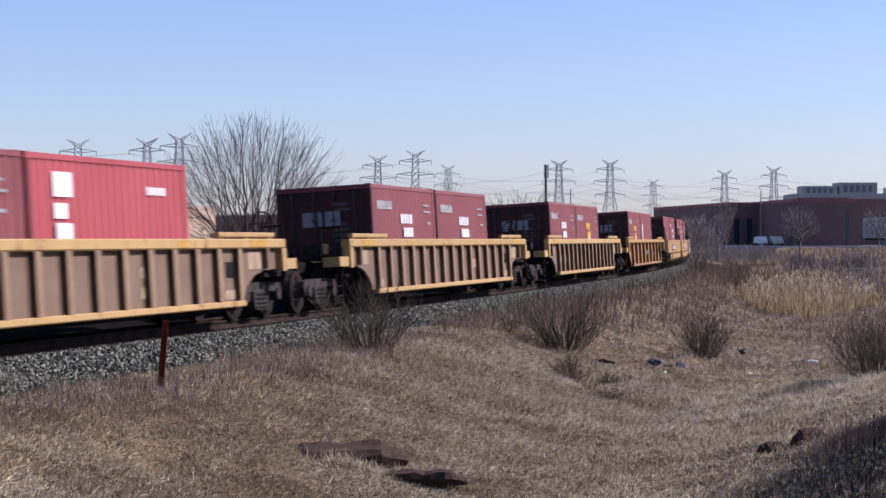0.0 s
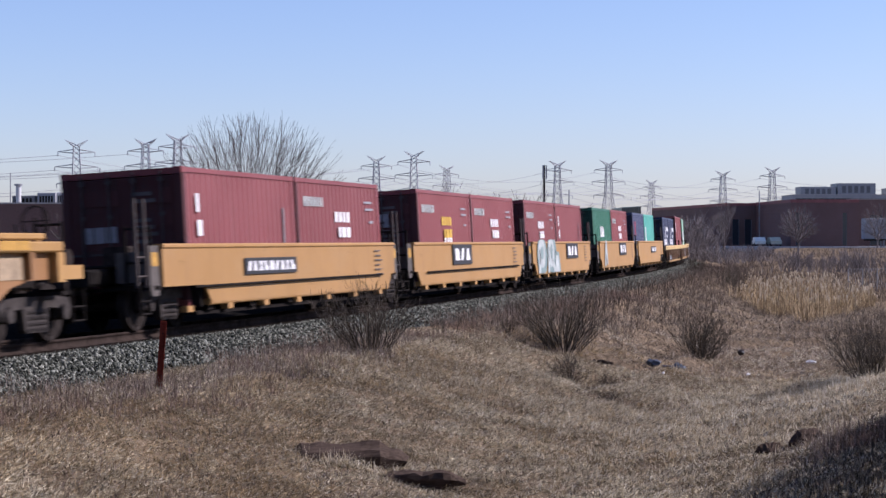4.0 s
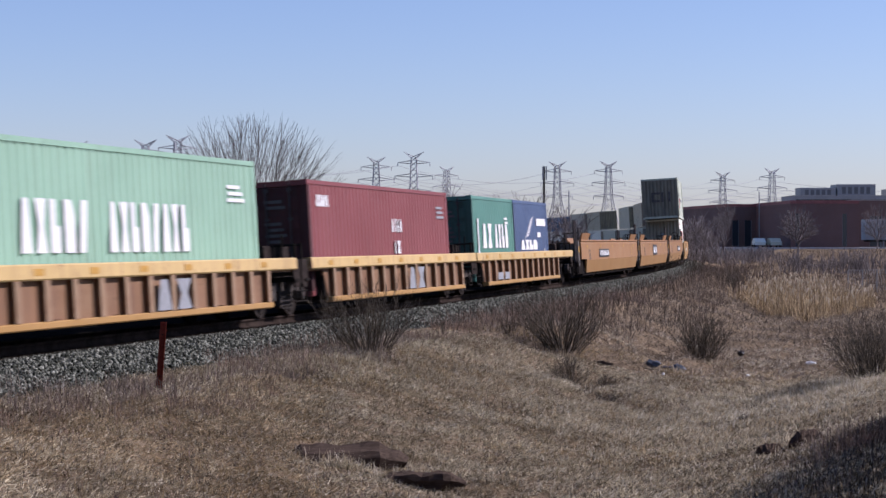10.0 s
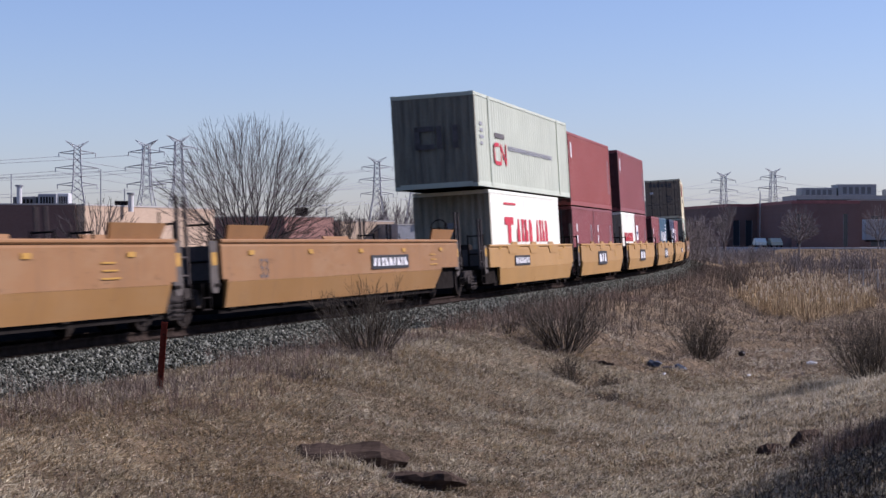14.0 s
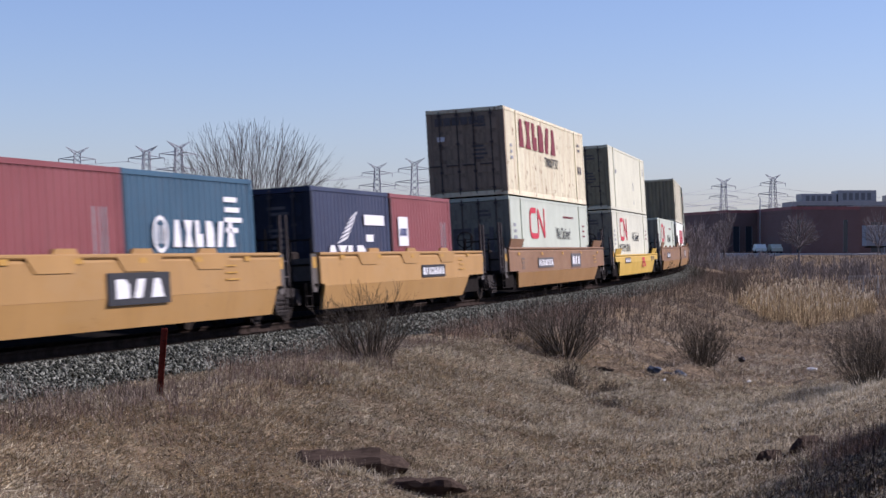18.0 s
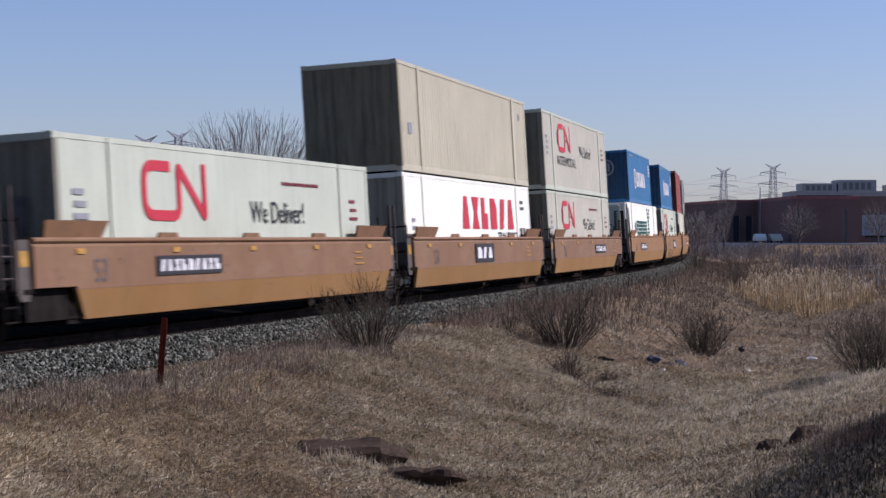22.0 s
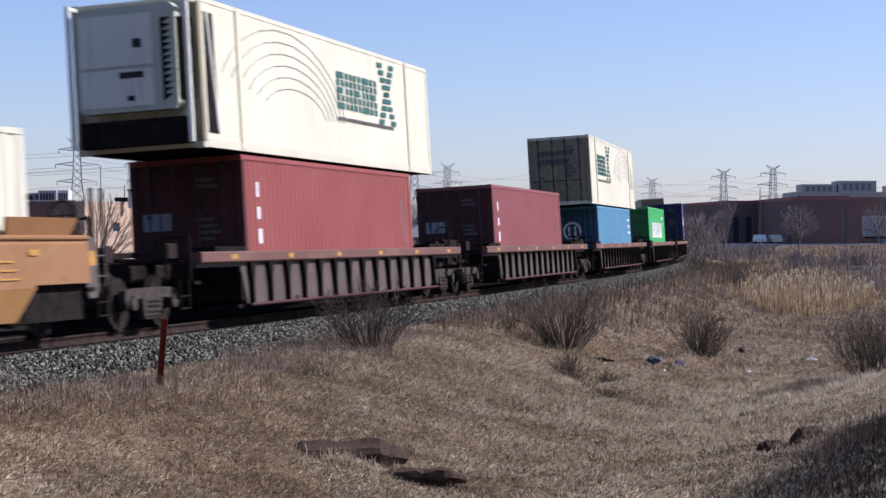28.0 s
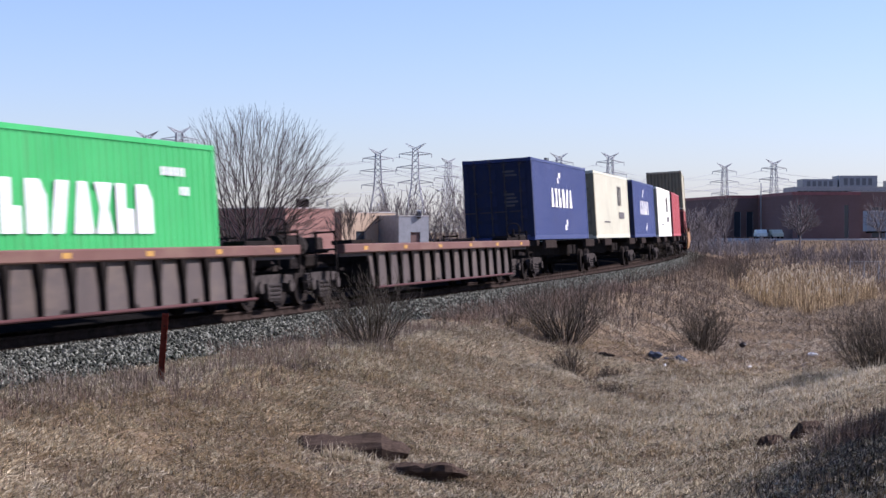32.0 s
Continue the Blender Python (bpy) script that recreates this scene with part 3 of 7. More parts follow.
def wing(c, x, z, h, colour="white"):
    """A swept wing of stepped feathers above a row of blocks."""
    y = -c["W"] / 2 - 0.001
    n = 6
    for i in range(n):
        def feather():
            bm = bmesh.new()
            k = i / (n - 1)
            a, b, r = x + (0.70 + 0.95 * k) * h, z + (0.37 + 0.55 * k) * h, x + (1.62 + 0.75 * k) * h
            plate(bm, [(a, b), (r - 0.22 * h, b + 0.11 * h), (r, b + 0.21 * h), (r - 0.26 * h, b + 0.15 * h), (a + 0.10 * h, b + 0.045 * h)], y - 0.006, y)
            return mesh_of(bm, "feather", M_MARK[colour])
        part("feather", shared(("feather", i, x, z, h, y), feather), None, c)
    for i, r in enumerate(letters(x, z, 0.33 * h, [2.0] * 4, 0.2)):
        def block():
            bm = bmesh.new()
            fill_sign(bm, r, y, 0.006)
            return mesh_of(bm, "block", M_MARK[colour])
        part("block", shared(("wing_block", i, x, z, h, y), block), None, c)


# ---- rail cars ----
WHEEL_R = 0.457
WHEELSETS = {-1: [], 1: []}


def truck(parent, x, steel=M_FRAME):
    """A two-axle truck at x on its car: bolster > side frames with springs, wheelsets."""
    def bol():
        bm = bmesh.new()
        soft_box(bm, -0.2, 0.2, -1.02, 1.02, 0.42, 0.68, 0.05)
        rod(bm, (0, 0, 0.66), (0, 0, 0.84), 0.2, 12)
        return mesh_of(bm, "truck", M_TRUCK)
    t = part("truck", shared(("bolster",), bol), None, parent, "rust-grimed steel truck", at=pose(x, 0, 0))
    def fr():
        bm = bmesh.new()
        plate(bm, [(-1.14, 0.56), (-1.1, 0.68), (-0.55, 0.72), (0.55, 0.72), (1.1, 0.68), (1.14, 0.56), (1.06, 0.36), (0.78, 0.36), (0.74, 0.52), (0.42, 0.54), (0.36, 0.22), (0.3, 0.16), (-0.3, 0.16), (-0.36, 0.22), (-0.42, 0.54), (-0.74, 0.52), (-0.78, 0.36), (-1.06, 0.36)], -0.07, 0.07)
        for sx in (-0.89, 0.89):
            rod(bm, (sx, -0.13, 0.457), (sx, 0.08, 0.457), 0.13, 10)
        return mesh_of(bm, "side_frame", steel)
    def spr():
        bm = bmesh.new()
        n = 8
        rings = [[bm.verts.new((r * math.cos(6.2832 * i / n), r * math.sin(6.2832 * i / n), 0.2 + 0.03 * j)) for i in range(n)] for j, r in enumerate([0.085, 0.085, 0.055] * 4)]
        for a, b in zip(rings, rings[1:]):
            for i in range(n):
                bm.faces.new((a[i], a[(i + 1) % n], b[(i + 1) % n], b[i]))
        return mesh_of(bm, "spring", steel)
    for s in (-1, 1):
        part("side_frame", shared(("frame", steel.name), fr), None, t, at=pose(0, s * 1.02, 0, 0, 0, 0 if s < 0 else 180))
        for k in (-0.2, 0.0, 0.2):
            part("spring", shared(("spring", steel.name), spr), None, t, at=pose(k, s * 1.06, 0))
    def ws():
        bm = bmesh.new()
        rod(bm, (0, -1.0, 0), (0, 1.0, 0), 0.08, 8)
        for s in (-1, 1):
            rod(bm, (0, s * 0.70, 0), (0, s * 0.735, 0), WHEEL_R + 0.028, 28)
            rod(bm, (0, s * 0.735, 0), (0, s * 0.835, 0), WHEEL_R, 28)
            rod(bm, (0, s * 0.835, 0), (0, s * 0.85, 0), WHEEL_R - 0.07, 28, WHEEL_R - 0.09)
            rod(bm, (0, s * 0.82, 0), (0, s * 0.90, 0), 0.14, 12)
            for k in range(6):
                a = 6.2832 * k / 6
                rod(bm, (math.cos(a) * 0.2, s * 0.85, math.sin(a) * 0.2), (math.cos(a) * 0.2, s * 0.865, math.sin(a) * 0.2), 0.045, 6)
        return mesh_of(bm, "wheelset", M_WHEEL)
    for s in (-1, 1):
        w = part("wheelset", shared(("wheels",), ws), None, t, "worn steel wheels on an axle", at=pose(s * 0.89, 0, WHEEL_R))
        WHEELSETS[s].append(w)
    return t


def coupler(c, x, sgn):
    def make():
        bm = bmesh.new()
        box(bm, 0, 0.75, -0.14, 0.14, 0.72, 0.98)
        soft_box(bm, 0.7, 1.1, -0.2, 0.2, 0.68, 1.02, 0.06)
        return mesh_of(bm, "coupler", M_TRUCK)
    part("coupler", shared(("coupler",), make), None, c, at=pose(x, 0, 0, 0, 0, 0 if sgn > 0 else 180))


SPECS = {
    # top, foot of the top chord, bottom, half width, chord, web, rib step, cut over the trucks
    "rib": dict(top=1.58, chord=1.39, bot=0.27, web="rustbrown", top_col="straw", foot="straw", step=1.03, cut=2.0, cutz=0.98),
    "panel": dict(top=1.55, chord=1.385, bot=0.26, web="tan", top_col="amber", foot="tan", step=1.85, cut=2.0, cutz=0.98),
    "smooth": dict(top=1.51, chord=1.42, bot=0.37, web="orange", top_col="orange", foot="orange", step=0, cut=0.35, cutz=0.75),
    "shelf": dict(top=1.22, chord=0.97, bot=0.22, web="rustamber", top_col="chalky", foot="amber", step=0.98, cut=1.9, cutz=0.93),
    "bevel": dict(top=1.62, chord=1.54, bot=0.32, web="tan", top_col="tan", foot="tan", step=0, cut=0.9, cutz=0.85),
    "plum": dict(top=1.31, chord=1.10, bot=0.23, web="plum", top_col="plumtop", foot="redline", step=1.04, cut=1.7, cutz=1.02)}


BEVELS = {"tan": (1.61, 0.31, 0.80), "brown": (1.56, 0.26, 0.74), "amber": (1.46, 0.21, 0.72), "yellow": (1.22, 0.26, 0.85)}      # top, bottom and fold of the slanting kind


def well_car(kind, L, trucks, label, web=None, top=None, ends=(True, True), guides=0, cuts=None, name="well_car"):
    """A well wagon unit: its side sills run from -L/2 to L/2; trucks: places of its trucks; ends: which ends carry a coupler."""
    sp = SPECS[kind]
    c = empty(name)
    tagged(c, label, "rail car", "cars of the train")
    wm, tm, fm = CAR_PAINT[web or sp["web"]], CAR_PAINT[top or sp["top_col"]], CAR_PAINT[sp["foot"] if not web else web]
    h = L / 2
    c0, c1 = cuts or (sp["cut"], sp["cut"])
    T, C, B, Z = sp["top"], sp["chord"], sp["bot"], sp["cutz"]
    if kind == "bevel":
        T, B, F = BEVELS[web]
        C, Z = T - 0.08, F + 0.05
    for sy in (-1, 1):
        flip = pose(0, 0, 0) if sy < 0 else pose(0, 0, 0, 0, 0, 180)
        a0, a1 = (c0, c1) if sy < 0 else (c1, c0)
        if kind in ("bevel",):
            bm = bmesh.new()
            prism(bm, [(-1.50, C), (-1.54, C - 0.06), (-1.54, F), (-1.46, F), (-1.46, C)], -h + a0, h - a1)
            for x0, x1, zx in ((-h, -h + a0, a0), (h - a1, h, a1)):
                if zx > 0:
                    prism(bm, [(-1.50, C), (-1.54, C - 0.06), (-1.54, Z), (-1.46, Z), (-1.46, C)], x0, x1)
            part("side_sill", bm, wm, c, at=flip)
            bm = bmesh.new()
            k0, k1 = (0.45 if a > 1 else 0.08 for a in (a0, a1))      # the ends of the slanting side run up to the fold
            ends_ = [[bm.verts.new((x, y, z)) for x, y, z in ((xa, -1.54, F - 0.003), (xb, -1.43, B), (xb, -1.37, B), (xa, -1.46, F - 0.003))] for xa, xb in ((-h + a0, -h + a0 + k0), (h - a1, h - a1 - k1))]
            for i in range(4):
                bm.faces.new((ends_[0][i], ends_[0][(i + 1) % 4], ends_[1][(i + 1) % 4], ends_[1][i]))
            bm.faces.new(ends_[0])
            bm.faces.new(ends_[1])
            for a, xa, xb in ((a0, -h, -h + a0 + 0.4), (a1, h - a1 - 0.4, h)):
                if a > 1:
                    b2 = bmesh.new()
                    box(b2, xa, xb, -1.37, -1.31, 0.28, F + 0.3)
                    part("end_skirt", b2, M_DARK, c, "dark inner plate behind the truck", at=flip)
            part("lower_sill", bm, CAR_PAINT["mustard"] if (web or "") in ("tan", "brown") else wm, c, "brighter yellow slanting lower side" if (web or "") in ("tan", "brown") else "", at=flip)
        else:
            bm = bmesh.new()
            y0 = -1.42 if kind != "smooth" else -1.53
            arch = [(0.0, Z), (-0.9, Z - 0.02), (-1.45, Z - 0.12), (-1.9, Z - 0.34), (-2.12, B + 0.1)] if kind in ("rib", "panel") else None
            if arch:      # rounded over the wheels
                plate(bm, [(-h, C), (h, C)] + [(h + dx, z) for dx, z in arch] + [(-h - dx, z) for dx, z in arch[::-1]], y0, y0 + 0.06)
            else:
                plate(bm, [(-h, C), (h, C), (h, Z), (h - a1, Z), (h - a1 - 0.3, B + 0.04), (-h + a0 + 0.3, B + 0.04), (-h + a0, Z), (-h, Z)], y0, y0 + 0.06)
            part("side_web", bm, wm, c, at=flip)
        bm = bmesh.new()
        soft_box(bm, -h, h, -1.56, -1.36, C, T, 0.025)
        part("top_chord", bm, tm, c, at=flip)
        if kind != "bevel":
            bm = bmesh.new()
            soft_box(bm, -h + a0 + 0.25, h - a1 - 0.25, -1.54 if kind != "smooth" else -1.52, -1.36, B, B + (0.06 if kind == "plum" else 0.12), 0.02)
            part("bottom_chord", bm, fm, c, at=flip)
        if sp["step"]:
            def rib():
                b = bmesh.new()
                if kind == "plum":
                    plate(b, [(-0.14, C), (0.14, C), (0.04, C - 0.42), (0.022, B + 0.06), (-0.022, B + 0.06), (-0.04, C - 0.42)], -1.52, -1.49)
                    box(b, -0.02, 0.02, -1.49, -1.42, B + 0.06, C)
                else:
                    box(b, -0.035, 0.035, -1.525, -1.42, B + 0.12, C)
                    k = len(b.faces)
                    box(b, -0.085, 0.085, -1.545, -1.525, B + 0.12, C)
                    for f in list(b.faces)[k:]:
                        f.material_index = 1
                return mesh_of(b, "rib", M_DARK if kind == "plum" else [wm, wm if kind == "panel" else CAR_PAINT["worn"]])
            rm = shared(("rib", kind, wm.name), rib)
            span = L - a0 - a1 - 0.9
            n = max(2, int(round(span / sp["step"])))
            for i in range(n + 1):
                x = -h + a0 + 0.45 + span * i / n
                part("rib", rm, None, c, at=flip @ pose(x, 0, 0))
            if kind in ("rib", "panel"):
                def short_rib():
                    b = bmesh.new()
                    box(b, -0.06, 0.06, -1.545, -1.42, Z, C)
                    return mesh_of(b, "rib", wm)
                def end_post():
                    b = bmesh.new()
                    box(b, -0.11, 0.11, -1.57, -1.40, Z - 0.06, C - 0.003)
                    return mesh_of(b, "end_post", tm)
                def end_step():
                    b = bmesh.new()
                    box(b, -0.34, 0.34, -1.52, -1.12, Z - 0.02, Z + 0.20)
                    return mesh_of(b, "end_step", tm)
                def guard():
                    b = bmesh.new()
                    soft_box(b, -1.45, 1.45, -1.5, -1.38, T + 0.03, T + 0.13, 0.02)
                    for xx in (-1.3, 0, 1.3):
                        box(b, xx - 0.05, xx + 0.05, -1.47, -1.41, T - 0.01, T + 0.04)
                    return mesh_of(b, "guard_bar", tm)
                for q in (-1, 1):
                    part("rib", shared(("srib", kind, wm.name), short_rib), None, c, at=flip @ pose(q * (h - 0.95), 0, 0))
                    part("end_post", shared(("epost", kind, tm.name), end_post), None, c, "worn yellow end post", at=flip @ pose(q * (h - 0.10), 0, 0))
                    part("end_step", shared(("estep", kind, tm.name), end_step), None, c, "worn yellow step at the corner", at=flip @ pose(q * (h + 0.36), 0, 0))
                    part("guard_bar", shared(("gbar", kind, tm.name), guard), None, c, "worn yellow bar on the top chord", at=flip @ pose(q * (h - 1.9), 0, 0))
        if kind == "smooth":
            def foot():
                b = bmesh.new()
                box(b, -0.13, 0.13, -1.51, -1.36, B - 0.10, B + 0.01)
                return mesh_of(b, "foot", wm)
            for i in range(7):
                part("foot", shared(("foot",), foot), None, c, at=flip @ pose(-h + 1.2 + (L - 2.4) * i / 6, 0, 0))
        if guides:
            def guide():
                b = bmesh.new()
                v = box(b, -1.0, 1.0, -1.47, -1.42, T - 0.01, T + 0.27)
                for p in v:
                    if p.co.z > T + 0.1:
                        p.co.x *= 1.12
                        p.co.y -= 0.10
                return mesh_of(b, "guide_plate", wm)
            gm = shared(("guide", wm.name, kind), guide)
            for x in (-h + 1.5, h - 1.5) if guides < 3 else ():
                part("guide_plate", gm, None, c, at=flip @ pose(x, 0, 0))
            if guides > 1:
                def small():
                    b = bmesh.new()
                    v = box(b, -0.45, 0.45, -1.5, -1.44, T - 0.01, T + 0.09)
                    for p in v:
                        if p.co.z > T + 0.05:
                            p.co.x *= 0.8
                    return mesh_of(b, "guide_plate", wm)
                if guides > 2:
                    def pocket():
                        b = bmesh.new()
                        plate(b, [(-0.95, T - 0.03), (0.95, T - 0.03), (0.62, T - 0.3), (-0.62, T - 0.3)], -1.562, -1.53)
                        return mesh_of(b, "side_panel", wm)
                    for k in (-0.26, -0.02, 0.22):
                        part("side_panel", shared(("pocket", wm.name), pocket), None, c, at=flip @ pose(k * L, 0, 0))
                for k in (-0.22, 0.0, 0.22):
                    part("guide_plate", shared(("sg", wm.name), small), None, c, at=flip @ pose(k * L, 0, 0))
    def floor_beam():
        b = bmesh.new()
        box(b, -0.15, 0.15, -1.42, 1.42, 0.28, 0.36)
        return mesh_of(b, "floor_beam", M_DARK)
    n = 6
    for i in range(n):
        part("floor_beam", shared(("floor_beam",), floor_beam), None, c, at=pose(-h + c0 + 0.5 + (L - c0 - c1 - 1.0) * i / (n - 1), 0, 0))
    # pan added over the open floor, so no lit ground shows beneath the car
    bm = bmesh.new()
    box(bm, -h + c0, h - c1, -1.34, 1.34, 0.20, 0.275)
    part("well_floor", bm, M_DARK, c, "dark pan added to close the open well floor")
    for sgn, cut, has in ((-1, c0, ends[0]), (1, c1, ends[1])):
        x0, x1 = sorted((sgn * (h - cut - 0.1), sgn * (h + (0.9 if has else 0.5))))
        bm = bmesh.new()
        soft_box(bm, x0, x1, -0.55, 0.55, 0.82, 1.12, 0.05)
        xb = sgn * (h - cut - 0.05)
        box(bm, min(xb, xb - sgn * 0.1), max(xb, xb - sgn * 0.1), -1.4, 1.4, 0.35, 1.1)
        part("end_deck", bm, M_DARK, c, "dark end platform")
        bm = bmesh.new()
        xe = sgn * (h + 0.25)
        for yy in (-1.42, -0.95, 0.95, 1.42):
            rod(bm, (xe, yy, 0.75), (xe, yy, T + 0.32), 0.026, 6)
        for zz in (0.8, 1.2, T + 0.28):
            rod(bm, (xe, -1.42, zz), (xe, -0.95, zz), 0.022, 5)
            rod(bm, (xe, 0.95, zz), (xe, 1.42, zz), 0.022, 5)
        box(bm, min(xe, xe - sgn * 0.25), max(xe, xe - sgn * 0.25), -1.5, 1.5, 0.72, 0.78)
        part("ladder", bm, M_DARK, c, "dark steel end ladder")
        def corner():
            b = bmesh.new()
            for z in (0.30, 0.52):
                rod(b, (-0.2, -1.45, z), (0.2, -1.45, z), 0.02, 5)
            for x in (-0.2, 0.2):
                rod(b, (x, -1.45, 0.28), (x, -1.45, 0.8), 0.02, 5)
            return mesh_of(b, "corner_step", M_DARK)
        rails = kind in ("smooth", "bevel")
        def endplate():
            b = bmesh.new()
            plate(b, [(-0.2, 0.72), (-0.12, 0.6), (0.12, 0.6), (0.2, 0.72), (0.2, T - 0.03), (-0.2, T - 0.03)], -1.47, -1.43)
            box(b, -0.02, 0.02, -1.43, -0.75, 0.85, T - 0.12)
            return mesh_of(b, "end_plate", M_ENDPLATE if rails else M_TRUCK)
        def grab():
            b = bmesh.new()
            for x in (-0.19, 0.19):
                rod(b, (x, -1.40, 0.75), (x, -1.40, T + 0.78), 0.035, 6)
            for z in (0.95, 1.28):
                rod(b, (-0.19, -1.40, z), (0.19, -1.40, z), 0.018, 5)
            return mesh_of(b, "grab_rail", M_TUBE)
        if kind == "plum" and sgn > 0:
            def drum():
                b = bmesh.new()
                rod(b, (0, -0.95, 1.3), (1.5, -0.95, 1.3), 0.24, 14)
                return mesh_of(b, "air_drum", M_DARK)
            def drum_ring():
                b = bmesh.new()
                rod(b, (1.38, -0.95, 1.3), (1.46, -0.95, 1.3), 0.25, 14)
                return mesh_of(b, "band", M_FRAME)
            dr = part("air_drum", shared(("drum",), drum), None, c, "black round drum across the gap", at=pose(h - 0.05, 0, 0))
            part("band", shared(("dring",), drum_ring), None, dr)
        for yy in (0, 180) if kind not in ("rib", "panel", "plum") else ():
            ep = part("end_plate", shared(("eplate", T, rails), endplate), None, c, "grey steel end plate" if rails else "dark steel end plate", at=pose(sgn * (h + 0.21), 0, 0, 0, 0, yy))
            if rails:
                part("reflector", shared(("refl",), lambda: mesh_of(bars([(-0.13, 0.13, 1.12, 1.36)], -1.471), "reflector", M_MARK["dull"])), None, ep)
            if rails and (has or sgn > 0):
                part("grab_rail", shared(("grab", T), grab), None, c, "tall grimy brown tube grab rails", at=pose(sgn * (h + 0.62), 0, 0, 0, 0, yy))
        for yy in (0, 180):
            part("corner_step", shared(("corner", T), corner), None, c, "dark corner plate with a step", at=pose(sgn * (h + 0.62), 0, 0, 0, 0, yy))
        def hose():
            b = bmesh.new()
            pts = [(0.2, -0.5, 0.85), (0.35, -0.5, 0.6), (0.55, -0.48, 0.5), (0.8, -0.46, 0.56)]
            for p, q in zip(pts, pts[1:]):
                rod(b, p, q, 0.03, 6)
            return mesh_of(b, "air_hose", M_DARK)
        part("air_hose", shared(("hose",), hose), None, c, at=pose(sgn * (h + 0.2), 0, 0, 0, 0, 0 if sgn > 0 else 180))
        def cyl():
            b = bmesh.new()
            rod(b, (0, 0.35, 1.36), (0, 1.05, 1.36), 0.14, 10)
            rod(b, (0, 0.30, 1.36), (0, 0.36, 1.36), 0.17, 10)
            return mesh_of(b, "brake_cylinder", M_TRUCK)
        def valve():
            b = bmesh.new()
            soft_box(b, -0.2, 0.2, -0.95, -0.45, 1.12, 1.5, 0.04)
            return mesh_of(b, "valve_box", M_TRUCK)
        def pipe():
            b = bmesh.new()
            rod(b, (0.22, -1.2, 1.16), (0.22, 1.2, 1.16), 0.03, 6)
            rod(b, (0.22, -1.2, 1.16), (0.22, -1.2, T + 0.5), 0.02, 5)
            return mesh_of(b, "brake_pipe", M_DARK)
        def wheel_():
            b = bmesh.new()
            for k in range(12):
                a, e = 6.2832 * k / 12, 6.2832 * (k + 1) / 12
                rod(b, (0, -1.0 + 0.24 * math.cos(a), T + 0.35 + 0.24 * math.sin(a)), (0, -1.0 + 0.24 * math.cos(e), T + 0.35 + 0.24 * math.sin(e)), 0.018, 5)
            rod(b, (0, -1.24, T + 0.35), (0, -0.76, T + 0.35), 0.014, 4)
            rod(b, (0, -1.0, 1.1), (0, -1.0, T + 0.4), 0.03, 5)
            return mesh_of(b, "hand_brake", M_TRUCK)
        xg = sgn * (h - 0.1)
        part("brake_cylinder", shared(("cyl",), cyl), None, c, at=pose(xg, 0, 0))
        part("valve_box", shared(("valve",), valve), None, c, at=pose(xg, 0, 0))
        part("brake_pipe", shared(("bpipe", T), pipe), None, c, at=pose(xg, 0, 0, 0, 0, 0 if sgn > 0 else 180))
        if has and sgn > 0:
            part("hand_brake", shared(("hb", T), wheel_), None, c, "rusty hand brake wheel on its stand", at=pose(xg + 0.3, 0, 0))
        if has:
            coupler(c, sgn * (h + 0.1), sgn)
    for x in trucks:
        truck(c, x, M_PALEFRAME if kind in ("plum", "shelf") else M_FRAME)
    c["L"], c["W"] = L, 3.08
    return c


def spine_unit(L, trucks, label, ends):
    c = empty("spine_car")
    tagged(c, label, "rail car", "cars of the train")
    h = L / 2
    bm = bmesh.new()
    soft_box(bm, -h, h, -0.33, 0.33, 0.72, 1.18, 0.04)
    part("centre_sill", bm, M_DARK, c)
    for x in (-h + 1.4, h - 1.4):
        bm = bmesh.new()
        box(bm, x - 0.25, x + 0.25, -1.25, 1.25, 1.12, 1.31)
        part("cross_bearer", bm, M_TRUCK, c)
    for x in (-h + 2.6, h - 2.6):
        bm = bmesh.new()
        soft_box(bm, x - 1.1, x + 1.1, -1.5, -1.38, 1.0, 1.3, 0.03)
        part("side_step", bm, M_TRUCK, c)
    for x in trucks:
        truck(c, x)
    for s, e in zip((-1, 1), ends):
        if e:
            coupler(c, s * h, s)
    c["L"], c["W"] = L, 3.0
    return c


# ---- the train ----
FLOOR = 0.37     # height of a box's foot in a well


def place_car(c, u0, u1):
    MOVERS.append((c, (u0 + u1) / 2, 0.0, 0.0))
    return (u0 + u1) / 2


def load(c, centre, start, z):
    """Set a box on the car whose middle is at centre; start: where its leading end lies along the train."""
    MOVERS.append((c, centre, start + c["L"] / 2 - centre, z))
    return c


def sign_plate(c, x, z, w, h, letters_n=3, plate_colour="black"):
    """A black plate with white blocks on the side sill."""
    y = -c["W"] / 2 - 0.02
    p = part("name_plate", bars([(x, x + w, z, z + h)], y, 0.01), M_MARK[plate_colour], c, "black plate with white marks")
    lw = w / (letters_n + 0.6)
    for i in range(letters_n):
        a, b = x + lw * (0.3 + i) + 0.12 * lw, x + lw * (1.3 + i) - 0.12 * lw
        r = cut_block(a, b - (b - a) * 0.1 * (i % 2), z + h * 0.2, z + h * 0.8, i + letters_n)
        part("marking", bars(r, y - 0.011, 0.004), M_MARK["white"], p)


def side_marks(c, rects, colour, name="marking", label=""):
    mark(c, rects, colour, name, label, 0.02)


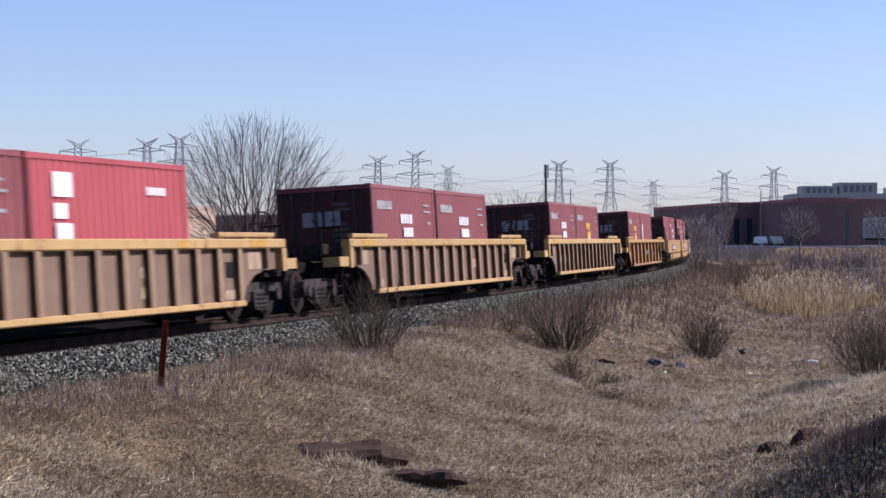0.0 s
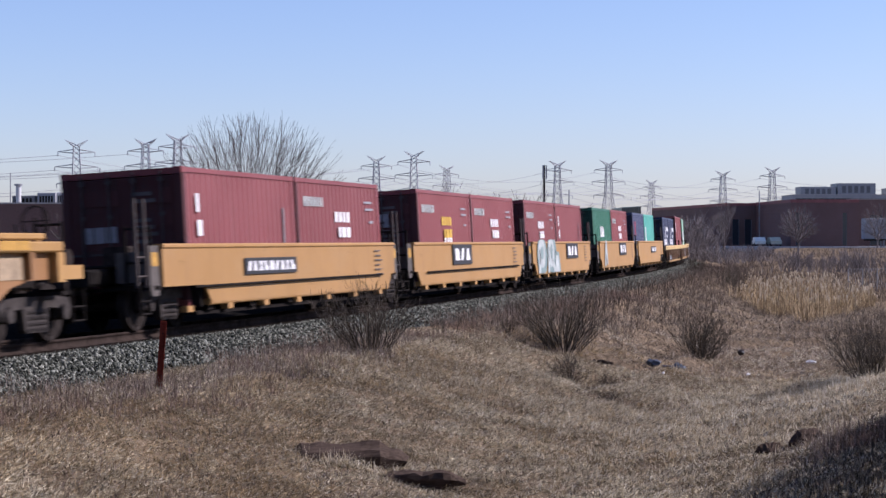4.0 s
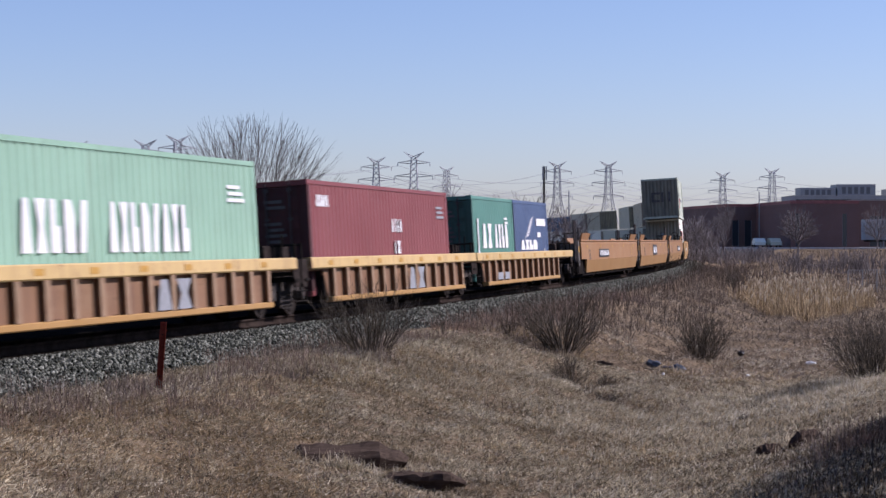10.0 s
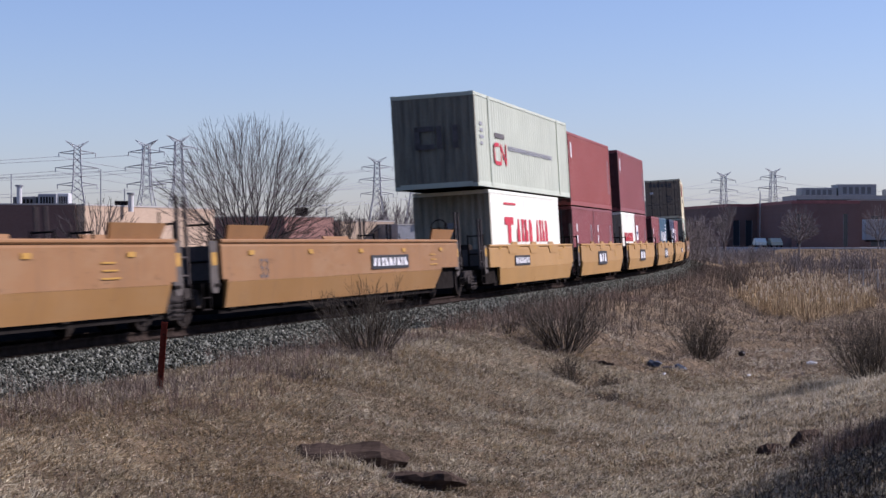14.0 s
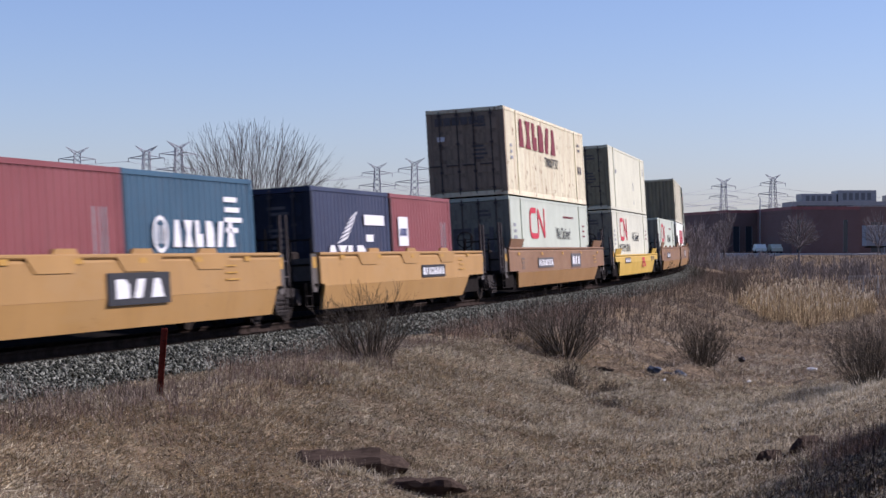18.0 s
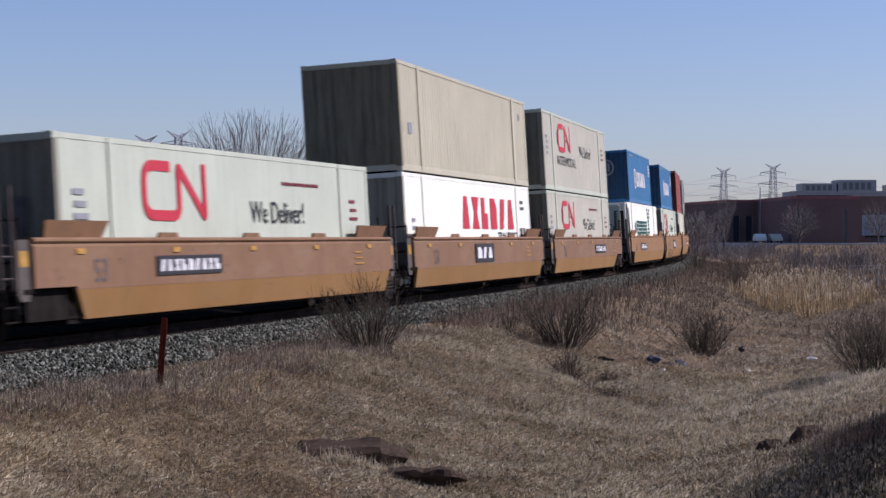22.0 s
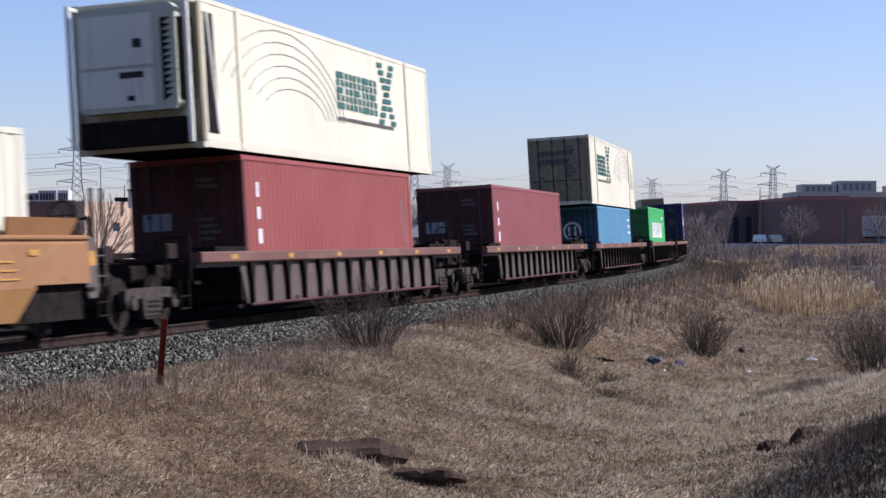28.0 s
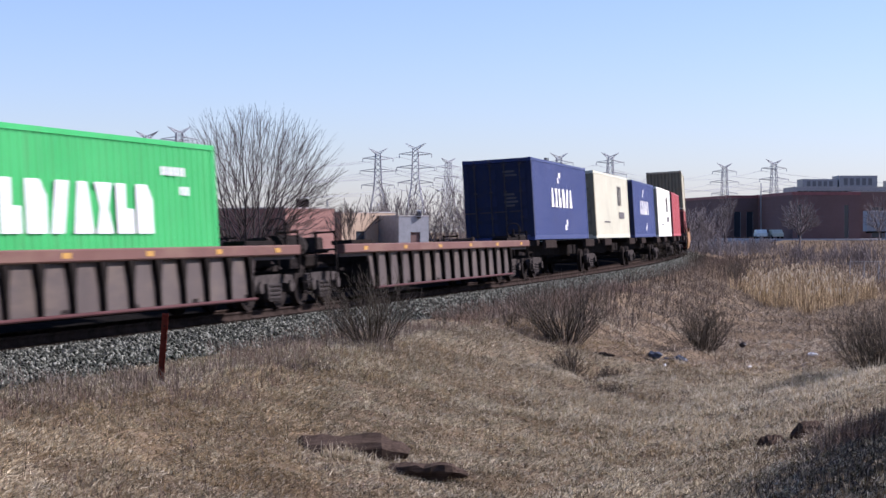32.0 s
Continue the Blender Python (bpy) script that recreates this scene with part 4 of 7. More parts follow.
def zim(label, style=0, colour="maroon"):
    """A twenty-foot box with rows of white blocks."""
    c = container("shipping_container", label, 20, False, colour)
    col = "yellow" if style == 1 else "white"
    if style < 2:
        mark(c, letters(-2.55, 1.97, 0.21, [0.5] * 8, 0.3), "spray")
        mark(c, letters(-0.43, 1.63, 0.24, [0.8, 0.8, 0.7, 0.8], 0.45) + letters(-0.2, 1.28, 0.24, [0.7, 1.1, 1.1], 0.35), col)
        mark(c, small_lines(1.85, 2.1, 2, 0.8, 0.05, 0.17) + small_lines(2.2, 1.62, 1, 0.4, 0.06), "grey")
        if style == 1:
            mark(c, letters(-0.3, 0.86, 0.42, [0.8, 0.5, 1.0], 0.2), "white")
    elif style == 2:
        mark(c, [(-2.3, -2.0, 1.1, 2.0), (-2.2, -1.9, -0.0 + 0.25, 0.7)], "white")
        mark(c, [(2.25, 2.32, 0.5, 1.9), (2.42, 2.48, 0.5, 1.9)], "grey")
    elif style == 3:
        mark(c, [(-2.45, -2.3, 1.75, 2.1), (-2.42, -2.2, 1.3, 1.6), (-2.45, -2.22, 0.85, 1.15), (-2.4, -2.15, 0.4, 0.7)], "white")
        mark(c, [(2.3, 2.36, 0.5, 1.9)], "grey")
    end_mark(c, letters(-0.55, 1.6, 0.36, [0.9, 0.3, 1.1], 0.2), "grey") if style < 2 else end_mark(c, letters(-0.75, 1.25, 0.3, [0.5, 0.7, 0.7], 0.1), "grey")
    return c


def navy20(label, colour="navy"):
    c = container("shipping_container", label, 20, False, colour)
    wing(c, -2.0, 0.92, 1.02)
    mark(c, [(0.9, 2.6, 1.75, 2.0), (1.0, 1.6, 1.35, 1.52)], "white")
    mark(c, [(2.1, 2.4, 0.7, 0.95)], "grey")
    return c


def rib_car(u0, u1, k0, k1, kind, label, web=None):
    c = well_car(kind, u1 - u0, [k0 + 1.7 - (u0 + u1) / 2, k1 - 2.0 - (u0 + u1) / 2], label, web=web)
    h = (u1 - u0) / 2
    for q in (-1, 1):      # reflective patches on the chord and stencil panels over the wheels
        side_marks(c, [(q * (h - 1.5) - 0.45, q * (h - 1.5) + 0.45, 1.42, 1.56), (q * (h - 5.2) - 0.2, q * (h - 5.2) + 0.2, 1.42, 1.56)], "dull")
        part("marking", bars([(q * (h - 1.45) - 0.36, q * (h - 1.45) + 0.36, 0.98, 1.33)], -1.426), M_MARK["stencil"], c, "worn cream panel")
        # flat dark plate on the web: the darkness of a hole as colour
        part("opening", bars([(q * (h - 2.75) - 0.2, q * (h - 2.75) + 0.2, 0.84, 1.14)], -1.427), M_DARK, c, "flat dark square drawn for an opening in the side")
        part("marking", bars([(q * (h - 2.75) - 0.3, q * (h - 2.75) + 0.3, 0.42, 0.60)], -1.426), M_MARK["stencil"], c, "worn cream panel")
    return c, place_car(c, u0, u1)


RIB_LABEL = "brown ribbed well car with worn yellow top chord"
car, m = rib_car(-218.4, -198.2, -220.7, -196.5, "rib", RIB_LABEL)
load(zim("dark red twenty-foot container with white marks", 0), m, -214.7, FLOOR)
c = load(container("shipping_container", "faded coral red container with large white upright letters", 20, False, "coral"), m, -208.45, FLOOR)
mark(c, [(-2.2, -1.55, 1.9, 2.3), (-2.2, -1.75, 1.55, 1.8), (-2.15, -1.6, 1.2, 1.48), (-2.2, -1.65, 0.75, 1.1), (-2.15, -1.7, 0.3, 0.62)], "white")
mark(c, letters(1.3, 2.0, 0.14, [0.6] * 7, 0.25), "white")
part("marking", bars(letters(3.3, 0.9, 0.2, [0.7] * 3) + letters(3.3, 0.55, 0.2, [0.7] * 3), -1.426), M_MARK["stencil"], car, "worn cream stencil")
car, m = rib_car(-193.9, -174.3, -196.5, -172.3, "rib", RIB_LABEL)
load(zim("dark red twenty-foot container with white marks", 0), m, -190.85, FLOOR)
load(zim("dark red twenty-foot container with white marks", 0), m, -184.55, FLOOR)
part("marking", bars([(2.2, 3.3, 0.75, 1.0)], -1.426), M_MARK["stencil"], car, "worn cream stencil")
car, m = rib_car(-170.2, -151.0, -172.3, -149.1, "rib", RIB_LABEL)
load(zim("dark red twenty-foot container with white marks", 0), m, -167.7, FLOOR)
load(zim("dark red twenty-foot container with yellow marks", 1), m, -161.5, FLOOR)
part("marking", bars([(-6.55, -5.8, 0.72, 0.98), (-5.5, -4.85, 0.72, 0.98)], -1.426), M_MARK["stencil"], car, "worn cream stencil")
car, m = rib_car(-147.9, -127.9, -149.1, -126.0, "panel", "orange-brown panelled well car with yellow top chord")
load(zim("dark red twenty-foot container with yellow marks", 1), m, -144.2, FLOOR)
load(zim("dark red twenty-foot container with white upright marks", 2), m, -138.0, FLOOR)
side_marks(car, [(-1.6, -0.6, 0.8, 1.0), (1.9, 2.5, 0.7, 0.9)], "shade")

ORANGE = "plain orange well unit with a black and white plate"
UNITS_B = [(-124.1, -109.9), (-108.05, -94.2), (-92.5, -79.8), (-76.9, -64.1), (-62.2, -47.2)]
JOINTS_B = [-108.9, -93.3, -78.3, -63.0]
LOADS_B = [(("tex", "maroon", 3), ("red", "maroon", 0)), (("red", "maroon", 1), ("red", "maroon", 0)), (("red", "maroon", 0), ("tex", "maroon", 3)),
           (("green", "green", 4), ("red", "maroon", 0)), (("blue", "dusk", 5), ("teal", "teal", 6))]
for i, ((u0, u1), pair) in enumerate(zip(UNITS_B, LOADS_B)):
    mid = (u0 + u1) / 2
    tr = ([-122.9 - mid] if i == 0 else []) + ([JOINTS_B[i] - mid] if i < 4 else [-48.9 - mid])
    car = well_car("smooth", u1 - u0, tr, ORANGE, ends=(i == 0, i == 4), cuts=(1.9 if i == 0 else 0.3, 1.9 if i == 4 else 0.3))
    place_car(car, u0, u1)
    sign_plate(car, *[(-3.2, 0.90, 3.0, 0.32), (-2.86, 0.88, 2.3, 0.56), (0.44, 0.88, 2.6, 0.56), (0.21, 0.88, 2.5, 0.56), (-0.63, 0.90, 3.0, 0.32)][i], 3 if i in (1, 2, 3) else 9)
    side_marks(car, small_lines(u1 - mid - 1.7, 1.3, 6, 0.6, 0.025, 0.11), "shade")
    if i in (0, 1):
        bm = bmesh.new()
        rod(bm, (-5.8, -1.58, 0.72), (5.9, -1.58, 0.74), 0.025, 6)
        part("brake_pipe", bm, M_DARK, car, "thin dark pipe along the side")
    if i == 2:      # sprayed letters as broad shapes
        y = car["W"] / -2 - 0.02
        def blob(name, col, label, outlines, lift):
            for o in outlines:
                b = bmesh.new()
                plate(b, o, y - lift, y - lift + 0.003)
                part(name, b, M_MARK[col], car, label)
        def oval(x, z, rx, rz, n=16, a0=0.0):
            return [(x + rx * math.cos(a0 + 6.2832 * k / n), max(0.42, min(1.58, z + rz * math.sin(a0 + 6.2832 * k / n)))) for k in range(n)]
        blob("spray_paint", "teal", "grey-green sprayed shape", [oval(-2.75, 1.05, 0.95, 0.75), oval(-4.75, 1.0, 0.95, 0.75), [(-2.3, 0.42), (-1.05, 0.42), (-1.3, 1.12), (-2.2, 1.18)]], 0.004)
        blob("spray_paint", "spray", "pale sprayed stroke", [oval(-2.95, 1.12, 0.62, 0.52), oval(-4.85, 1.1, 0.7, 0.5), [(-2.1, 0.42), (-1.35, 0.42), (-1.5, 1.0), (-2.05, 1.02)],
             [(-2.95, 0.9), (-2.5, 0.85), (-1.9, 0.42), (-2.5, 0.42)], [(-3.75, 0.42), (-3.4, 0.42), (-3.2, 1.3), (-3.5, 1.35)], [(-5.6, 0.42), (-5.2, 0.42), (-5.0, 1.2), (-5.35, 1.25)]], 0.009)
        blob("spray_paint", "teal", "grey-green sprayed shape", [oval(-2.9, 1.15, 0.22, 0.26), oval(-4.8, 1.12, 0.28, 0.22)], 0.014)
    if i == 3:
        bm = bmesh.new()
        y = car["W"] / -2 - 0.028
        plate(bm, [(-5.3, 0.45), (-4.9, 0.45), (-4.4, 1.55), (-4.75, 1.58)], y, y + 0.004)
        plate(bm, [(-4.7, 1.5), (-4.35, 1.5), (-4.2, 0.5), (-4.5, 0.5)], y, y + 0.004)
        part("spray_paint", bm, M_MARK["spray"], car, "pale sprayed stroke")
    start = u0 + (1.7 if i == 0 else 0.4 if i < 4 else 0.9)
    start = [-122.3, -106.3, -92.1, -76.45, -61.3][i]
    for j, (kind, colour, style) in enumerate(pair):
        if style < 4:
            box_ = zim({"tex": "dark red twenty-foot container with white upright letters", "red": "dark red twenty-foot container with white marks"}[kind], style, colour)
        else:
            box_ = container("shipping_container", {4: "dark green twenty-foot container with a white emblem", 5: "indigo blue twenty-foot container with a red cross mark",
                             6: "bright teal twenty-foot container with a white strip"}[style], 20, False, colour)
            if style == 4:
                mark(box_, letters(-0.7, 1.35, 0.45, [0.6, 0.5, 0.6, 0.5], 0.1), "white")
            if style == 5:
                bm = bmesh.new()
                for o in ([(-2.25, 1.45), (-2.1, 1.45), (-1.4, 2.15), (-1.55, 2.15)], [(-1.55, 1.45), (-1.4, 1.45), (-2.1, 2.15), (-2.25, 2.15)]):
                    plate(bm, o, -1.226 - 0.004 * (o[0][0] > -1.5), -1.22)
                part("emblem", bm, M_MARK["red"], box_, "red cross emblem")
                mark(box_, letters(-2.2, 0.78, 0.40, [0.5, 0.9, 0.6, 0.6], 0.15), "white")
                mark(box_, [(2.1, 2.16, 0.4, 1.9)], "grey")
            if style == 6:
                mark(box_, [(-2.35, -2.0, 0.25, 1.9)], "white")
        load(box_, mid, start + j * 6.24, FLOOR)

SHELF = "worn yellow well unit with a heavy top chord"
UNITS_F = [(-45.1, -27.4), (-27.1, -12.3), (-11.7, 3.0), (3.9, 19.0), (19.1, 35.7)]
JOINTS_F = [-27.25, -11.9, 3.5, 19.05]
for i, (u0, u1) in enumerate(UNITS_F):
    mid = (u0 + u1) / 2
    tr = ([-43.3 - mid] if i == 0 else []) + ([JOINTS_F[i] - mid] if i < 4 else [33.6 - mid])
    car = well_car("shelf", u1 - u0, tr, SHELF, ends=(i == 0, i == 4), cuts=(2.9 if i == 0 else 1.2, 2.6 if i == 4 else 1.2))
    place_car(car, u0, u1)
    side_marks(car, [(x, x + 0.32, 1.04, 1.15) for x in np.arange(u0 - mid + 1.2, u1 - mid - 0.8, 1.9)], "dull")
    side_marks(car, word(0.2, 1.9, 0.36, 0.54, 2) if 0 < i < 4 else [(-5.5, -4.75, 0.38, 0.6), (-4.45, -3.75, 0.38, 0.6)], "grey")
    if i == 0:
        load(navy20("dark navy twenty-foot container with a white wing emblem"), mid, -41.7, FLOOR)
        load(navy20("dark navy twenty-foot container with a white wing emblem"), mid, -35.45, FLOOR)
    elif i == 1:
        c = load(container("shipping_container", "dark red forty-foot container with a small white badge", 40, True, "maroon"), mid, -26.3, FLOOR - 0.05)
        mark(c, [(-5.6, -5.02, 1.82, 2.42)], "white")
        mark(c, [(-5.45, -5.17, 1.95, 2.3)], "grey")
        mark(c, [(5.3, 5.36, 0.8, 2.2), (5.5, 5.56, 0.8, 2.2)], "grey")
    elif i == 2:
        c = load(container("shipping_container", "pale mint forty-foot container with white block lettering", 40, True, "mint"), mid, -10.6, FLOOR - 0.05)
        mark(c, word(-3.86, -1.4, 1.08, 0.86, 5) + word(-0.75, 2.74, 1.08, 0.86, 8), "white")
        mark(c, small_lines(4.6, 2.3, 3, 0.9) + [(-5.6, -5.45, 0.5, 1.9)], "white")
    elif i == 3:
        c = load(container("shipping_container", "dark red forty-foot container with white marks", 40, False, "maroon"), mid, 4.9, FLOOR)
        mark(c, letters(-5.6, 2.0, 0.26, [0.5] * 6, 0.08) + letters(0.4, 1.45, 0.33, [0.6, 0.35, 0.35, 0.4], 0.35) + letters(0.6, 0.9, 0.33, [0.3, 0.9], 0.4) + letters(0.5, 0.25, 0.42, [0.7, 0.3, 0.9], 0.15), "white")
        mark(c, small_lines(4.9, 2.1, 3, 0.8), "grey")
    else:
        c = load(container("shipping_container", "sea green twenty-foot container with white block letters", 20, False, "jade"), mid, 20.2, FLOOR)
        mark(c, word(-1.7, -0.2, 1.0, 0.75, 2) + word(0.1, 2.2, 1.0, 0.75, 4), "white")
        mark(c, [(-2.4, -2.25, 0.3, 1.9)] + small_lines(1.6, 1.9, 2, 0.7), "white")
        c = load(navy20("slate blue twenty-foot container with a white wing emblem", "slate"), mid, 26.45, FLOOR)

TAN = "weathered tan well unit with slanting lower sides"


def bevel_units(units, joints, ends_at, web, label, guides, loads, plates):
    for i, (u0, u1) in enumerate(units):
        mid = (u0 + u1) / 2
        last = len(units) - 1
        tr = ([ends_at[0] - mid] if i == 0 else []) + ([joints[i] - mid] if i < last else [ends_at[1] - mid])
        car = well_car("bevel", u1 - u0, tr, label, web=web, top=web, ends=(i == 0, i == last), guides=guides, cuts=(1.4 if i == 0 else 0.25, 1.8 if i == last else 0.25))
        place_car(car, u0, u1)
        for p in plates[i]:
            sign_plate(car, *p)
        side_marks(car, [(x, x + 0.3, 1.3, 1.39) for x in np.linspace(u0 - mid + 1.4, u1 - mid - 2.0, 5)], "dull")
        side_marks(car, small_lines(u1 - mid - 3.0, 1.2, 3, 0.7, 0.03), "dull")
        for make, start, z in loads[i]:
            load(make(), mid, start, z)
        if guides and u1 - u0 > 16:
            side_text("53", 0.55, u0 - mid + 2.0, 0.84, -1.548, M_MARK["shade"], car)


def box40(colour, label, high=True, marks=(), end="doors", style="ridged", size=40):
    def make():
        c = container("shipping_container", label, size, high, colour, end, style)
        for kind, *a in marks:
            {"bars": mark, "ring": logo_ring, "disc": disc_mark, "wing": wing, "end": end_mark}[kind](c, *a)
        return c
    return make


def cn53(label, colour, intermodal=True, end="wall", style="fine", x=-4.7):
    def make():
        c = container("domestic_container", label, 53, True, colour, end, style, "pale" if colour == "grey" else None)
        logo_ring(c, x, 1.5, 1.08, "red")
        y = -c["W"] / 2 - 0.002
        side_text("We Deliver!", 0.64, x + 5.1, 1.5, y - 0.004, M_MARK["black"], c)
        if intermodal:
            side_text("INTERMODAL", 0.50, x - 0.6, 1.0, y - 0.004, M_MARK["black"], c, 1.5)
        mark(c, small_lines(-7.6, 1.9, 4, 0.55, 0.1, 0.2), "grey")
        mark(c, small_lines(6.7, 2.0, 3, 0.6, 0.07, 0.2), "faded")
        if not intermodal:
            mark(c, word(2.2, 4.6, 2.3, 0.07, 12), "faded")
        end_mark(c, [(-0.6, -0.45, 0.9, 1.9), (-0.6, 0.0, 1.75, 1.9), (-0.6, 0.0, 0.9, 1.05), (0.1, 0.25, 0.9, 1.9), (0.6, 0.75, 0.9, 1.9)], "shade")
        return c
    return make


H2 = FLOOR + 2.896 + 0.03
L2 = FLOOR + 2.591 + 0.03
bevel_units([(37.9, 57.2), (58.9, 76.8), (78.9, 96.8)], [58.1, 77.7], (38.2, 95.6), "tan", TAN, 1, [[], [], []],
            [[(-4.54, 0.9, 3.1, 0.33, 9)], [(-1.74, 0.82, 2.5, 0.54)], [(0.62, 0.9, 3.2, 0.33, 9)]])
AMBER = "yellow-orange well unit with slanting lower sides"


def yang():
    c = container("shipping_container", "white forty-foot container with large red block letters", 40, True, "white", "wall")
    mark(c, word(-1.9, 0.9, 1.25, 0.75, 4) + word(1.5, 3.8, 1.25, 0.75, 4), "red")
    mark(c, [(-3.9, -2.5, 1.8, 2.05), (-3.45, -2.95, 1.2, 1.8), (-3.9, -2.0, 2.45, 2.52)], "red")
    end_mark(c, [(-0.15, 0.15, 1.5, 1.9)], "grey")
    return c


def white20():
    c = container("shipping_container", "white twenty-foot container with red lettering blocks", 20, False, "white", "wall")
    mark(c, word(-1.95, 2.0, 1.2, 0.42, 9), "red")
    return c


def red20(colour="maroon", extra=False):
    def make():
        c = container("shipping_container", "dark red twenty-foot container" + (" with a white and yellow badge" if extra else " with white upright letters"), 20, False, colour)
        if extra:
            mark(c, [(-2.4, -1.5, 1.25, 2.0)], "white")
            mark(c, [(-2.3, -1.6, 1.5, 1.7)], "blue")
        else:
            mark(c, [(-1.95, -1.7, 1.6, 1.9), (-1.95, -1.7, 1.15, 1.45), (-1.9, -1.6, 0.7, 1.0), (-1.95, -1.65, 0.3, 0.55)], "white")
        mark(c, [(1.9, 1.96, 0.4, 1.9), (2.15, 2.2, 0.4, 1.9), (2.35, 2.4, 0.4, 1.9)], "grey")
        return c
    return make


def hanjin20():
    c = container("shipping_container", "petrol blue twenty-foot container with white block letters", 20, False, "petrol")
    mark(c, word(-1.0, 2.1, 1.22, 0.5, 6) + small_lines(1.5, 2.1, 4, 0.9, 0.1, 0.2), "white")
    disc_mark(c, False, -1.55, 1.45, 0.34, "white")
    return c


def cn_line():
    c = container("domestic_container", "pale grey long container with a small emblem and thin marks", 53, True, "pale", "wall", "fine")
    logo_ring(c, -5.5, 0.75, 0.72, "red")
    mark(c, [(-5.4, -3.9, 1.62, 1.78)], "shade")
    mark(c, word(-3.3, 4.75, 1.3, 0.15, 26), "grey")
    mark(c, small_lines(-7.6, 1.9, 4, 0.55, 0.1, 0.2), "grey")
    end_mark(c, [(-0.6, -0.45, 1.2, 1.9), (-0.6, 0.0, 1.75, 1.9), (-0.6, 0.0, 1.2, 1.35), (0.1, 0.25, 1.2, 1.9), (0.6, 0.75, 1.2, 1.9)], "shade")
    return c


RED_MARKS = [("bars", [(5.2, 5.26, 0.7, 2.2), (5.45, 5.52, 0.7, 2.2)], "grey"), ("bars", [(-5.5, -5.2, 1.9, 2.5)], "white")]
bevel_units([(100.9, 115.8), (118.0, 130.9), (133.5, 146.6), (149.2, 162.3), (164.8, 180.1)], [117.0, 132.2, 147.9, 163.5], (100.5, 179.3), "amber", AMBER, 3,
            [[(yang, 102.75, FLOOR - 0.05), (cn_line, 101.0, H2 - 0.05)],
             [(red20(), 118.15, FLOOR), (red20(), 124.2, FLOOR), (box40("oxide", "brick red forty-foot container with white marks", True, RED_MARKS), 118.1, L2)],
             [(white20, 133.8, FLOOR), (red20("maroon", True), 139.95, FLOOR), (box40("maroon", "dark red forty-foot container with small white marks", True, RED_MARKS), 133.75, L2)],
             [(red20(), 149.5, FLOOR), (hanjin20, 155.65, FLOOR)],
             [(lambda: navy20("dark navy twenty-foot container with a white wing emblem"), 165.35, FLOOR), (red20("maroon", True), 171.65, FLOOR)]],
            [[(-3.7, 0.78, 2.5, 0.32, 8)], [(-1.8, 0.60, 2.6, 0.54)], [(-1.5, 0.60, 2.6, 0.54)], [(-1.58, 0.60, 2.5, 0.54)], [(0.68, 0.78, 2.4, 0.32, 8)]])


def clarke(colour, label, mark_colour, x, end):
    def make():
        c = container("domestic_container", label, 53, True, colour, end, "ridged" if colour == "rusty" else "flat")
        mark(c, word(x, x + 7.5, 1.68 if colour == "rusty" else 1.45, 0.95, 6), mark_colour, "lettering", "tall dark red block letters")
        side_text("TRANSPORT", 0.52, x + 4.7, 1.18 if colour == "rusty" else 1.0, -c["W"] / 2 - 0.004, M_MARK["black"], c)
        mark(c, small_lines(-7.4, 1.6, 3, 0.4, 0.1, 0.2), "grey")
        mark(c, small_lines(6.6, 2.3, 2, 0.7, 0.1, 0.2) + [(6.5, 6.8, 1.2, 1.5), (7.0, 7.3, 1.2, 1.5)], "shade")
        if colour == "rusty":
            end_mark(c, letters(-1.0, 2.35, 0.26, [0.9] * 6, 0.2), "shade")
            end_mark(c, [(-0.95, -0.7, 1.85, 2.0)], "white")
        return c
    return make


bevel_units([(183.8, 204.2)], [], (183.3, 203.0), "brown", "weathered brown well car with slanting lower sides", 1,
            [[(cn53("pale grey long container with a red emblem and a slogan", "pale", False, "doors", "flat", -4.6), 185.5, FLOOR), (clarke("rusty", "rust-streaked white long container with dark red block letters", "faded", -5.76, "doors"), 185.45, H2)]],
            [[(-5.28, 0.86, 3.0, 0.34, 9, "shade"), (1.68, 0.82, 2.2, 0.5, 3, "shade")]])
car = well_car("bevel", 20.1, [207.2 - 218.2, 227.3 - 218.2], "clean yellow well car with red and white marks", web="yellow", top="yellow", guides=1, cuts=(1.6, 1.9))
place_car(car, 208.15, 228.25)
sign_plate(car, -6.3, 0.82, 2.3, 0.25, 8)
side_marks(car, [(1.45, 2.75, 0.9, 1.05)], "red")
side_marks(car, word(1.45, 3.3, 0.58, 0.30, 3), "red")
side_marks(car, [(6.3, 6.8, 0.88, 1.08), (7.3, 7.7, 0.88, 1.08)], "shade")
load(cn53("off-white long container with a red emblem and a slogan", "silver", True, "doors", "fine", -5.0)(), 218.2, 209.7, FLOOR)
c = load(container("domestic_container", "plain cream-white ribbed long container", 53, True, "cream", "doors", "fine"), 218.2, 209.6, H2)
mark(c, [(-5.6, -5.2, 1.7, 1.9), (1.9, 2.1, 1.1, 1.5), (1.9, 2.1, 0.4, 0.6)] + small_lines(7.0, 2.3, 3, 0.5), "grey")
end_mark(load(cn53("pale grey long container with a red emblem and a slogan", "pale", False, "wall", "flat", -4.8)(), 241.1, 233.1, FLOOR), [], "red")
